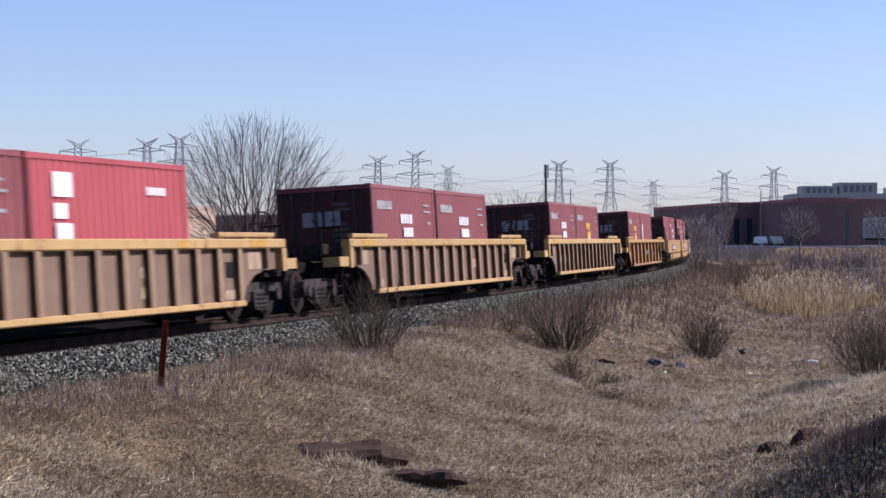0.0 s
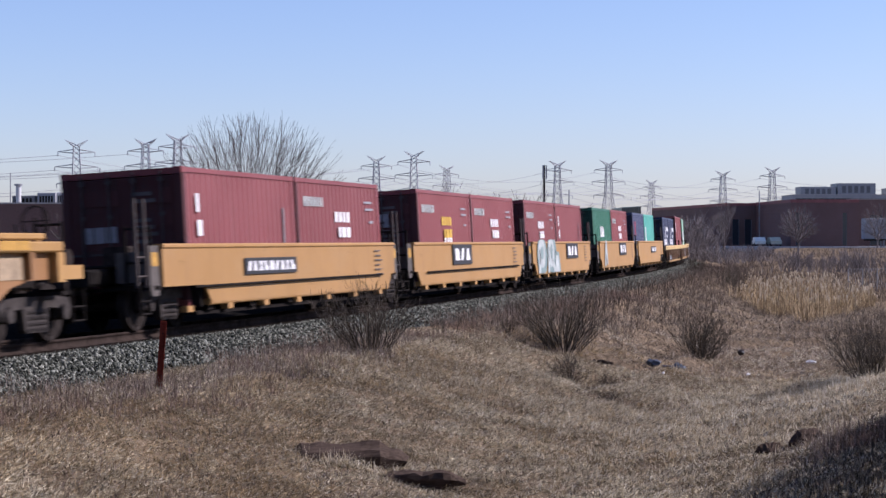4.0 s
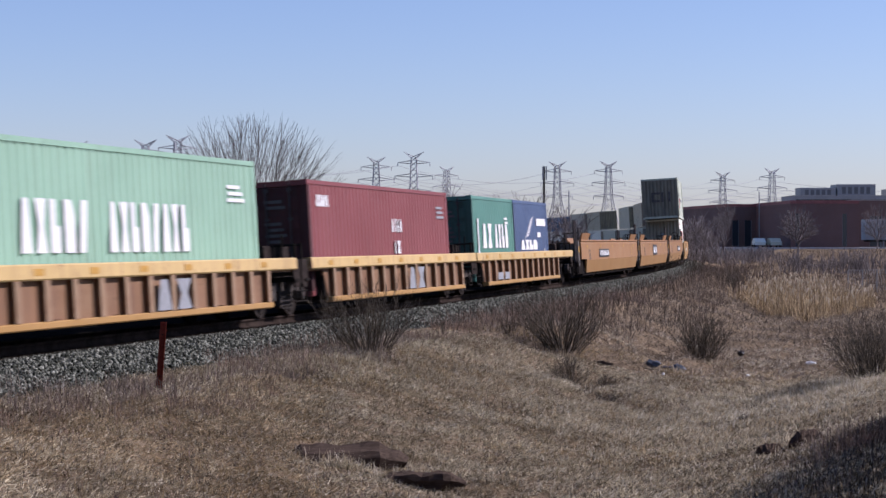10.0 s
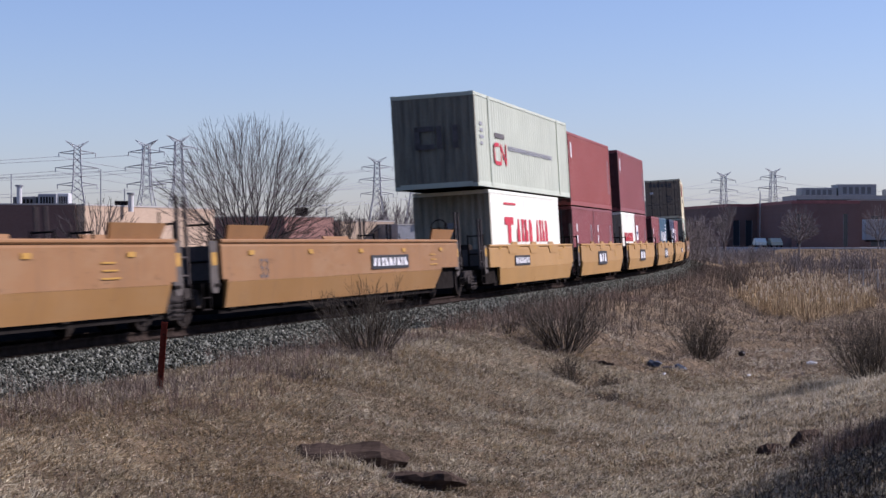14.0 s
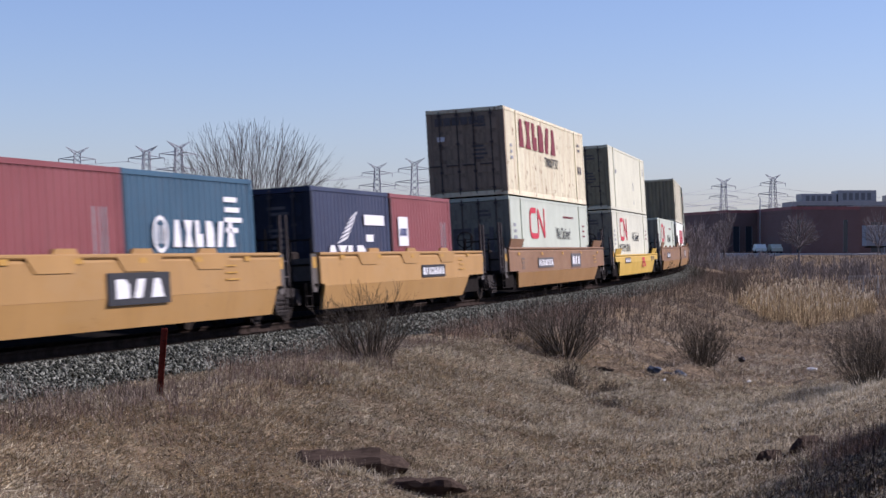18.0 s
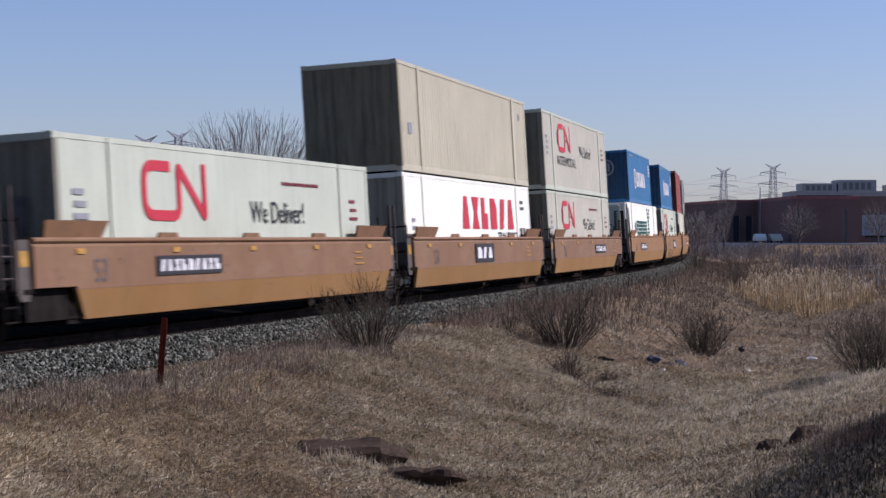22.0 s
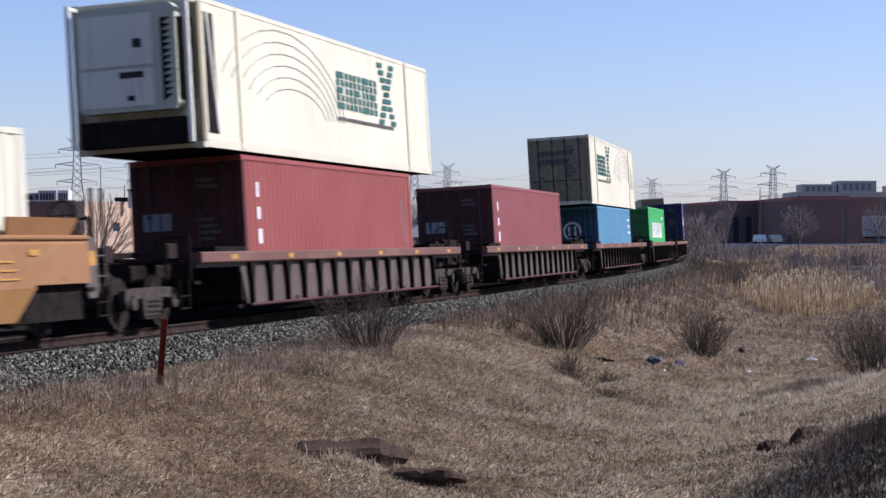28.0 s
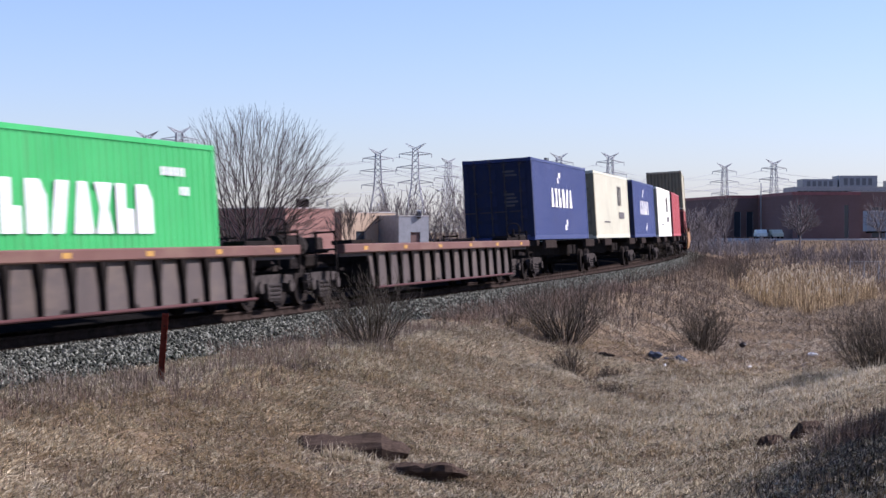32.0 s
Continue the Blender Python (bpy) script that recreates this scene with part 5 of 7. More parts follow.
bevel_units([(231.8, 250.4), (252.5, 269.8), (272.1, 290.7)], [251.5, 271.0], (231.0, 289.6), "brown", "weathered brown well unit with slanting lower sides", 2,
            [[], [(clarke("white", "white long container with bright red block letters", "red", -1.7, "wall"), 252.6, FLOOR), (box40("beige", "plain beige ribbed long container", True, [("bars", [(-7.4, -7.0, 1.0, 1.3), (7.0, 7.3, 2.2, 2.4)], "grey")], "wall", "ridged", 53), 252.7, H2)],
             [(cn53("grey ribbed long container with a red emblem and a slogan", "grey", False, "wall", "fine"), 272.35, FLOOR), (cn53("grey ribbed long container with a red emblem and a slogan", "grey", True, "wall", "fine"), 272.3, H2)]],
            [[(-4.84, 0.9, 3.0, 0.34, 9)], [(-1.8, 0.82, 2.5, 0.54)], [(0.78, 0.9, 3.0, 0.34, 9)]])


def striped(c, x, z, h, n, colour, tall, wide):
    """A name cut into level stripes, its last sign a tall cross."""
    rects = []
    for k in range(5):
        for i in range(n):       # slots run through all five stripes of a sign
            a, w = x + i * wide, wide * 0.8
            for r in ([(a, a + w)] if k in (0, 4) and i % 3 == 0 else [(a, a + w * 0.36), (a + w * 0.62, a + w)] if k != 2 or i % 2 else [(a, a + w * 0.8)]):
                rects.append((r[0], r[1], z + k * h / 5, z + k * h / 5 + h * 0.165))
    mark(c, rects, colour, "lettering", "green striped lettering blocks")
    x += n * wide
    bm = bmesh.new()
    y = -c["W"] / 2 - 0.001
    for k in range(9):
        f = k / 8
        for a in (f, 1 - f):
            xx = x + a * tall * 0.72
            plate(bm, [(xx, z - 0.12 * tall + f * tall), (xx + tall * 0.30, z - 0.12 * tall + f * tall), (xx + tall * 0.34, z - 0.12 * tall + f * tall + tall * 0.085), (xx + 0.04 * tall, z - 0.12 * tall + f * tall + tall * 0.085)], y - 0.006 - 0.0015 * (a == f), y)
    part("emblem", bm, M_MARK[colour], c, "green striped cross")


def quik():
    c = container("refrigerated_container", "clean white refrigerated long container with dark green striped letters", 53, True, "white", "reefer", "flat")
    striped(c, -3.8, 1.15, 0.9, 7, "green", 1.6, 0.82)
    mark(c, [(-4.8, -4.5, 1.4, 1.9), (-4.4, -4.1, 1.4, 1.9)], "grey")
    mark(c, [(4.9, 6.3, 1.1, 1.17)], "red")
    return c


def transx(end):
    def make():
        c = container("refrigerated_container", "cream white long trailer box with green striped letters", 53, True, "cream", end, "flat", "cream")
        striped(c, 0.2 if end == "reefer" else -6.1, 1.3, 0.9, 5, "green", 1.42, 0.66)
        bm = bmesh.new()      # thin drawn arcs
        y = -c["W"] / 2 - 0.004
        cx = -3.4 if end == "reefer" else 3.7
        for j in range(6):
            pts = [(cx + 0.12 * j + (4.2 - 0.42 * j) * math.cos(radians(12 + 14 * k)), 0.5 + 0.06 * j + (2.2 - 0.3 * j) * math.sin(radians(12 + 14 * k))) for k in range(11)]
            for p, q in zip(pts, pts[1:]):
                rod(bm, (p[0], y, p[1]), (q[0], y, q[1]), 0.007, 4)
        part("marking", bm, M_MARK["grey"], c, "thin grey arcs")
        x0 = 0.2 if end == "reefer" else -6.1
        mark(c, word(x0, x0 + 4.6, 1.02, 0.09, 22), "shade")
        if end != "reefer":
            end_mark(c, letters(-0.9, 2.1, 0.2, [0.7] * 9, 0.15) + letters(-0.9, 1.75, 0.2, [0.7] * 8, 0.15), "shade")
        return c
    return make


def hanjin40():
    c = container("shipping_container", "blue forty-foot container with white block letters and a round emblem", 40, False, "blue", "wall")
    mark(c, word(-1.85, 2.97, 0.88, 0.75, 6), "white", "lettering", "white block letters")
    disc_mark(c, False, -2.6, 1.25, 0.52, "white")
    mark(c, small_lines(5.0, 2.1, 4, 0.8, 0.1, 0.17), "white")
    disc_mark(c, True, 0.15, 1.75, 0.42, "grey")
    mark(c, [(-4.9, -3.2, 2.35, 2.42)], "grey")
    return c


bevel_units([(294.7, 313.4), (315.6, 333.1), (335.8, 353.9)], [314.5, 334.4], (293.6, 352.6), "tan", TAN, 2,
            [[(quik, 296.0, FLOOR), (hanjin40, 298.1, H2)],
             [(cn53("light grey long container with a red emblem and a slogan", "pale", False, "doors", "flat", -4.65), 315.9, FLOOR), (hanjin40, 318.0, H2)],
             [(box40("silver", "plain white ribbed long container", True, [("bars", small_lines(-7.5, 2.0, 4, 0.4, 0.1, 0.2), "grey")], "doors", "fine", 53), 336.0, FLOOR), (box40("oxide", "brick red forty-foot container with faint marks", True, [("bars", [(-5.4, -5.3, 1.2, 2.4)], "grey")]), 338.0, H2)]],
            [[(-4.83, 0.9, 3.1, 0.34, 9)], [(-1.59, 0.82, 2.5, 0.54)], [(0.43, 0.9, 3.2, 0.34, 9)]])

PLUM = "dark plum well car with gusset ribs and a red lower edge"
PLUM_CARS = [(358.4, 377.6), (380.95, 399.9), (402.3, 422.0), (425.4, 443.9), (446.85, 467.4)]
KNUCKLES = [355.7, 379.0, 400.7, 423.3, 445.2, 468.4]
for i, (u0, u1) in enumerate(PLUM_CARS):
    mid = (u0 + u1) / 2
    car = well_car("plum", u1 - u0, [KNUCKLES[i] + 1.45 - mid, KNUCKLES[i + 1] - 1.7 - mid], PLUM, cuts=(2.3, 2.3))
    place_car(car, u0, u1)
    side_marks(car, [(x, x + 0.3, 1.16, 1.25) for x in np.linspace(u0 - mid + 1.5, u1 - mid - 1.5, 6)], "dull")
    for yy in (-1.15, 1.15):
        for xx in (u0 - mid + 1.9, u1 - mid - 1.9):
            bm = bmesh.new()
            box(bm, xx - 0.8, xx + 0.8, yy - 0.25, yy + 0.25, 1.31, 1.41)
            part("walkway_plate", bm, M_DARK, car)

    def tex40(label, colour="oxide"):
        c = container("shipping_container", label, 40, True, colour)
        mark(c, [(-5.42, -5.27, 2.05, 2.35), (-5.42, -5.24, 1.6, 1.85), (-5.4, -5.2, 1.1, 1.4)], "white")
        mark(c, [(5.1, 5.5, 0.35, 0.7)], "yellow")
        mark(c, [(5.2, 5.23, 1.3, 2.2), (5.4, 5.43, 1.0, 2.2)], "grey")
        end_mark(c, letters(-0.95, 1.45, 0.35, [0.35, 0.6, 0.6], 0.1), "grey")
        return c
    if i == 0:
        load(tex40("brick red forty-foot container with white upright letters"), mid, 361.6, FLOOR)
        load(transx("reefer")(), mid, 359.5, H2)
    elif i == 1:
        load(tex40("dark brick red forty-foot container with white upright letters", "maroon"), mid, 383.65, FLOOR)
    elif i == 2:
        c = load(container("shipping_container", "bright blue forty-foot container with a round emblem on its end", 40, False, "sky", "wall"), mid, 405.8, FLOOR)
        disc_mark(c, True, 0.1, 1.55, 0.4, "white")
        mark(c, small_lines(4.9, 2.0, 3, 0.8, 0.1, 0.3), "white")
        load(transx("doors")(), mid, 403.75, L2)
    elif i == 3:
        c = load(container("shipping_container", "bright green forty-foot container with white block letters", 40, True, "leaf"), mid, 428.0, FLOOR)
        mark(c, word(-3.9, 3.3, 1.2, 0.86, 9, 0.92), "white", "lettering", "white block letters")
        mark(c, letters(3.6, 2.25, 0.16, [0.6] * 7, 0.4) + letters(4.4, 1.9, 0.16, [0.6] * 3, 0.4), "white")
        disc_mark(c, True, -0.75, 1.95, 0.3, "grey")

SPINE = [("indigo", "dark blue forty-foot container with white arc emblem", 0), ("cream", "cream forty-foot container with brown marks", 1), ("indigo", "dark blue forty-foot container with white arc emblem", 0),
         ("white", "white forty-foot container with grey marks", 1), ("coral", "bright red forty-foot container", 2)]
for i, (colour, label, style) in enumerate(SPINE):
    u0 = 469.4 + 14.6 * i
    mid = u0 + 7.15
    car = spine_unit(14.3, ([471.0 - mid] if i == 0 else []) + [u0 + 14.45 - mid if i < 4 else u0 + 13.0 - mid], "dark spine car unit carrying one container", (i == 0, i == 4))
    place_car(car, u0, u0 + 14.3)
    c = load(container("shipping_container", label, 40, True, colour), mid, u0 + 1.0, 1.32)
    if style == 0:
        mark(c, word(-2.4, 2.5, 1.2, 0.7, 6), "white")
        mark(c, [(-0.6, -0.2, 2.3, 2.5), (-0.9, -0.65, 2.1, 2.3), (0.8, 1.05, 0.5, 0.75), (0.4, 0.8, 0.35, 0.55)], "white")
    elif style == 1:
        mark(c, [(2.0, 2.25, 1.5, 2.4), (2.5, 2.75, 1.5, 2.4), (3.0, 3.25, 1.5, 2.4), (2.2, 4.2, 0.9, 1.2), (-3.2, -1.2, 0.7, 0.76)], "shade")
bevel_units([(546.0, 565.0)], [], (545.5, 563.5), "tan", TAN, 1,
            [[(box40("oxide", "brick red long container", True, (), "doors", "fine", 53), 547.4, FLOOR), (box40("beige", "grey-beige ribbed long container", True, (), "wall", "ridged", 53), 547.4, H2)]], [[]])


# ---- ground ----
def axis(stops):
    """Coordinates with the given steps: (from, to, step)..."""
    out = []
    for a, b, st in stops:
        out += list(np.arange(a, b, st))
    return np.array(out + [stops[-1][1]])


gx = axis([(-3200, -400, 200), (-400, -60, 20), (-60, -16, 2), (-16, 26, 0.26), (26, 40, 0.6), (40, 100, 3), (100, 400, 25), (400, 3200, 200)])
gy = axis([(-900, -100, 80), (-100, -10, 10), (-10, 14, 1), (14, 60, 0.26), (60, 130, 0.7), (130, 300, 4), (300, 700, 20), (700, 4400, 250)])
GX, GY = np.meshgrid(gx, gy)
GZ = ground_z(GX, GY)
_nx, _ny = len(gx), len(gy)
_q = (np.arange(_ny - 1)[:, None] * _nx + np.arange(_nx - 1)[None, :]).ravel()


def soil(nt, b):
    big = tex_noise(nt, 0.35, 4, 0.6)
    c = ramp(nt, big, [(0.3, (0.135, 0.10, 0.066)), (0.55, (0.225, 0.172, 0.112)), (0.75, (0.32, 0.258, 0.18))])
    fine = tex_noise(nt, 9, 8, 0.85, (1, 1, 0.6))
    c = blend(nt, 0.8, c, ramp(nt, fine, [(0.34, (0.28, 0.25, 0.23)), (0.66, (1.3, 1.3, 1.3))]), "MULTIPLY")
    nt.links.new(c, b.inputs["Base Color"])
    b.inputs["Roughness"].default_value = 0.95
    b.inputs["Specular IOR Level"].default_value = 0.0
    bump(nt, b, fine, 0.6, 0.06)


M_SOIL = mat("dry_soil", soil)
ground = new("ground", quick_mesh("ground", np.stack([GX.ravel(), GY.ravel(), GZ.ravel()], 1), np.stack([_q, _q + 1, _q + _nx + 1, _q + _nx], 1), M_SOIL))
ground.data.polygons.foreach_set("use_smooth", np.ones(len(ground.data.polygons), bool))
tagged(ground, "dry straw-covered ground with a shallow ditch", "ground", kind="structure")


def strip(profile, s0, s1, step):
    """A cross section (across, height) swept along the banked track."""
    ss = np.arange(s0, s1 + step, step)
    v = []
    for s in ss:
        m = track_pose(s)
        v += [m @ Vector((0, -a, z)) for a, z in profile]
    k = len(profile)
    f = [(i * k + j, i * k + (j + 1) % k, (i + 1) * k + (j + 1) % k, (i + 1) * k + j) for i in range(len(ss) - 1) for j in range(k)]
    return v, f


M_RAIL = plain("rail_steel", (0.045, 0.034, 0.028), 0.8, 0.0, 0.4, 3)
RAIL = [(-0.07, -0.17), (0.07, -0.17), (0.07, -0.15), (0.01, -0.13), (0.01, -0.05), (0.036, -0.04), (0.036, -0.003), (-0.036, -0.003), (-0.036, -0.04), (-0.01, -0.05), (-0.01, -0.13), (-0.07, -0.15)]
for side in (-1, 1):
    tagged(new("rail", quick_mesh("rail", *strip([(side * 0.7535 + a, z) for a, z in RAIL], -880, 620, 4), M_RAIL)), "rusty steel rail with a worn head", "rail", "rails of the track")
M_BALLAST = plain("ballast_bed", (0.045, 0.047, 0.044), 0.95, 0, 0.6, 16, bumpy=0.7)
bed = new("ballast_bed", quick_mesh("ballast_bed", *strip([(-3.3, -0.5), (-2.2, -0.2), (1.75, -0.2), (2.7, -0.56), (2.6, -0.9), (-3.0, -0.9)], -880, 620, 4), M_BALLAST))
tagged(bed, "grey crushed stone track bed", "ballast", kind="structure")
# oily bed, coloured darker still for the shade under the cars
M_INNER = plain("oily_shaded_bed", (0.017, 0.015, 0.014), 0.95, 0, 0.5, 9, bumpy=0.6)
tagged(new("track_bed", quick_mesh("track_bed", *strip([(-1.5, -0.22), (-1.5, -0.185), (1.42, -0.185), (1.42, -0.22)], -880, 620, 4), M_INNER)), "oily stone between the rails, darkened further for car shade", "ballast", kind="structure")
# near-black strip added beyond the track: shade seen under the cars, put into colour
M_FAR_SHADE = plain("far_side_shade", (0.014, 0.013, 0.012), 0.95, 0, 0.5, 5, bumpy=0.6)
tagged(new("cinder_path", quick_mesh("cinder_path", *strip([(-10.4, -0.3), (-10.0, 0.50), (-3.3, 0.02), (-2.3, -0.15), (-2.1, -0.196), (-2.1, -0.5)], -880, 620, 4), M_FAR_SHADE)), "near-black strip added beyond the track for shade under cars", "path", kind="structure")
M_TIE = plain("creosoted_tie", (0.045, 0.036, 0.03), 0.9, 0, 0.4, 6, (6, 0.5, 6), 0.4)
bm = bmesh.new()
box(bm, -0.115, 0.115, -1.3, 1.3, -0.34, -0.165)
_tie = mesh_of(bm, "tie", M_TIE)
ties = empty("railway_ties")
for i in range(260):      # those that the eye looks down on
    part("tie", _tie, None, ties, at=track_pose(-216 + 0.54 * i))
tagged(ties, "dark creosoted timber ties under the rails", "ties")


# ---- helpers for plants and thin things ----
def tubes(segs, n=4):
    """Many tapered rods from rows (p, q, r0, r1), joined: arrays of points and quads."""
    P, Q = np.array([s[0] for s in segs], float), np.array([s[1] for s in segs], float)
    R0, R1 = np.array([s[2] for s in segs]), np.array([s[3] for s in segs])
    W = Q - P
    W /= np.linalg.norm(W, axis=1, keepdims=True) + 1e-9
    A = np.where(abs(W[:, 2:3]) < 0.9, np.array([[0, 0, 1.0]]), np.array([[1.0, 0, 0]]))
    U = np.cross(W, A)
    U /= np.linalg.norm(U, axis=1, keepdims=True)
    V = np.cross(W, U)
    k = np.arange(n) * 2 * math.pi / n
    ring = U[:, None] * np.cos(k)[None, :, None] + V[:, None] * np.sin(k)[None, :, None]
    v = np.concatenate([P[:, None] + ring * R0[:, None, None], Q[:, None] + ring * R1[:, None, None]], 1).reshape(-1, 3)
    b = np.arange(len(segs))[:, None] * 2 * n
    i = np.arange(n)[None, :]
    j = (i + 1) % n
    f = np.stack([b + i, b + j, b + n + j, b + n + i], 2).reshape(-1, 4)
    return v, f


def grow(rng, p, d, length, r, depth, out, spread=0.5, up=0.15, kids=3, shrink=0.68, wander=0.12):
    """A limb of three bent pieces that forks again and again; out[depth] takes its pieces."""
    for k in range(3):
        d = d + np.array([rng.gauss(0, wander), rng.gauss(0, wander), rng.gauss(0, wander) + up * 0.3])
        d /= np.linalg.norm(d)
        q = p + d * length / 3
        r2 = r * 0.86
        out.setdefault(depth, []).append((p, q, r, r2))
        p, r = q, r2
        if depth > 0 and (k > 0 or depth > 1):
            for _ in range(kids if k == 2 else 1):
                a = rng.uniform(0, 6.2832)
                side = np.array([math.cos(a), math.sin(a), rng.uniform(-0.1, 0.5)])
                nd = d + side * spread * rng.uniform(0.6, 1.3)
                nd /= np.linalg.norm(nd)
                grow(rng, p, nd, length * shrink * rng.uniform(0.75, 1.15), r * 0.62, depth - 1, out, spread, up, kids, shrink, wander)


M_BARK = plain("grey_bark", (0.07, 0.06, 0.056), 0.9, 0, 0.35, 4, bumpy=0.4)
M_TWIG = island("grey_twigs", (0.075, 0.063, 0.056), (0.17, 0.145, 0.13), 0.9)
M_STEM = island("grey_brown_stems", (0.045, 0.038, 0.031), (0.165, 0.142, 0.112), 0.9)
# paler than the near twigs: the haze of distance is put into the colour
M_HAZE_TWIG = island("hazed_twigs", (0.15, 0.13, 0.125), (0.28, 0.25, 0.24), 0.95)


def bare_tree(name, label, at, height, limbs, seed, depth=4, lean=0.9, trunk=0.12, base=0.5, twig=M_TWIG, thin=1.0):
    """A leafless tree: a short trunk, steep limbs, branches and a haze of twigs."""
    rng = random.Random(seed)
    t = empty(name)
    t.matrix_basis = pose(*at)
    out = {}
    top = np.array([0, 0, base])
    out[9] = [(np.array([0.0, 0, -0.4]), top, trunk, trunk * 0.85)]
    for i in range(limbs):
        a = 6.2832 * i / limbs + rng.uniform(-0.3, 0.3)
        s = lean * rng.uniform(0.25, 1.0)
        d = np.array([math.cos(a) * s, math.sin(a) * s, 1.0])
        grow(rng, top * rng.uniform(0.6, 1.0), d / np.linalg.norm(d), height * 0.42 * rng.uniform(0.8, 1.1), trunk * 0.55, depth, out, 0.42, 0.2)
    low = out[9]
    part("trunk", quick_mesh("trunk", *tubes(low, 8), M_BARK), None, t)
    big = [s for k in out if k in (depth, depth - 1) for s in out[k]]
    small = [(p, q, max(a, 0.006 * thin), max(b, 0.005 * thin)) for k in out if k < depth - 1 for p, q, a, b in out[k]]
    part("crown", quick_mesh("crown", *tubes(big, 5), M_BARK if twig is M_TWIG else twig), None, t)
    tagged(part("twig_mass", quick_mesh("twig_mass", *tubes(small, 3), twig), None, t), kind="stuff")
    tagged(t, label, "tree")
    return t


def crown_tree(label, at, height, reach, seed, forks=(18, 3, 3, 3, 4), bole=0.0, bark=M_BARK, twig=M_TWIG, fine=0.0075):
    """A leafless tree: straight limbs fan out from the foot and fork narrowly, again and again, to the shell of a rounded crown."""
    r = np.random.RandomState(seed)
    n = int(np.prod(forks))
    mid, up = height * 0.52, height * 0.48
    A = r.normal(size=(n * 4, 3))
    A *= r.uniform(0.2, 1, (len(A), 1)) ** 0.3 / np.linalg.norm(A, axis=1, keepdims=True)
    lobes = 1 + 0.05 * np.sin(A[:, :1] * 9 + A[:, 1:2] * 7) + 0.03 * np.sin(A[:, 2:] * 17 + A[:, :1] * 13)
    A = A * np.array([reach, reach, up]) * lobes + np.array([0, 0, mid])
    A = A[np.hypot(A[:, 0], A[:, 1]) < 0.2 + 1.9 * np.maximum(A[:, 2] - bole, 0)][:n]
    foot = np.array([0, 0, bole])
    big, mids, small = [], [], []
    scale = reach / 5.3
    along = [0.27, 0.47, 0.65, 0.82, 1.0][5 - len(forks):] if len(forks) > 4 else [0.3, 0.52, 0.76, 1.0]

    def edge(p, q, count):
        """One bent branch, thick by the number of tips that it carries."""
        ra = min(0.12 * scale, fine * count ** 0.5)
        bend = r.normal(0, 0.03, 3) * np.linalg.norm(q - p)
        cut = [p + (q - p) * f + bend * 4 * f * (1 - f) + r.normal(0, 0.008, 3) for f in (0.33, 0.67)]
        pts = [p] + cut + [q]
        to = big if ra > 0.055 * scale else mids if ra > 0.02 * scale else small
        for a, b in zip(pts, pts[1:]):
            to.append((a, b, ra, ra * 0.94))
        for a, b in zip(pts[1:], pts[2:]):      # side twigs
            if ra < 0.05 * scale:
                d = (b - a) / np.linalg.norm(b - a) + r.normal(0, 0.36, 3)
                w = a + d / np.linalg.norm(d) * r.uniform(0.2, 0.55) * scale
                small.append((a, w, fine * 0.9, fine * 0.65))

    def spread(ids, p, level):
        if level == len(forks) or len(ids) == 0:
            return
        k = min(forks[level], len(ids))
        Q = A[ids] - foot
        C = Q[r.permutation(len(Q))[:k]].copy()
        for _ in range(5):
            g = ((Q[:, None] - C[None]) ** 2).sum(2).argmin(1)
            for j in range(k):
                if (g == j).any():
                    C[j] = Q[g == j].mean(0)
        for j in range(k):
            sub = ids[g == j]
            if not len(sub):
                continue
            f = along[level]
            q = foot + C[j] * f + np.array([0, 0, 0.35 * f * (1 - f) * np.hypot(C[j][0], C[j][1])]) + r.normal(0, 0.11 * scale, 3)
            edge(p, q, len(sub))
            spread(sub, q, level + 1)
    if bole:
        big.append((np.array([0, 0, -0.3]), foot, 0.2 * scale, 0.16 * scale))
    ids = np.arange(len(A))
    spread(ids, foot + np.array([0, 0, -0.3 if not bole else 0]), 0)
    t = empty("tree")
    t.matrix_basis = pose(*at)
    part("trunk", quick_mesh("trunk", *tubes(big, 8), bark), None, t)
    part("crown", quick_mesh("crown", *tubes(mids, 5), bark), None, t)
    tagged(part("twig_mass", quick_mesh("twig_mass", *tubes(small, 3), twig), None, t), kind="stuff")
    return tagged(t, label, "tree")


def shrub(at, width, height, seed, stems=46, thick=0.010, twig=0.0024, lean=0.95, label="leafless grey-brown shrub of many thin upright stems"):
    rng = random.Random(seed)
    t = empty("shrub")
    t.matrix_basis = pose(*at)
    stem, tw = {}, []
    for _ in range(stems):
        a, s = rng.uniform(0, 6.2832), rng.uniform(0.05, 1.0) ** 0.8
        p = np.array([math.cos(a) * s * width * 0.16, math.sin(a) * s * width * 0.16, -0.1])
        d = np.array([math.cos(a) * s * lean, math.sin(a) * s * lean, 1.0])
        grow(rng, p, d / np.linalg.norm(d), height * rng.uniform(0.5, 0.85), thick * rng.uniform(0.6, 1.1), 2, stem, 0.45, 0.10, 3, 0.55, 0.10)
    main = stem[2]
    tw = [(p, q, max(a, twig), max(b, twig * 0.85)) for k in (1, 0) for p, q, a, b in stem.get(k, [])]
    tagged(part("brushwood", quick_mesh("brushwood", *tubes(main, 4), M_STEM), None, t), kind="stuff")
    tagged(part("twig_mass", quick_mesh("twig_mass", *tubes(tw, 3), M_STEM), None, t), kind="stuff")
    return tagged(t, label, "shrub", "shrubs in the ditch")


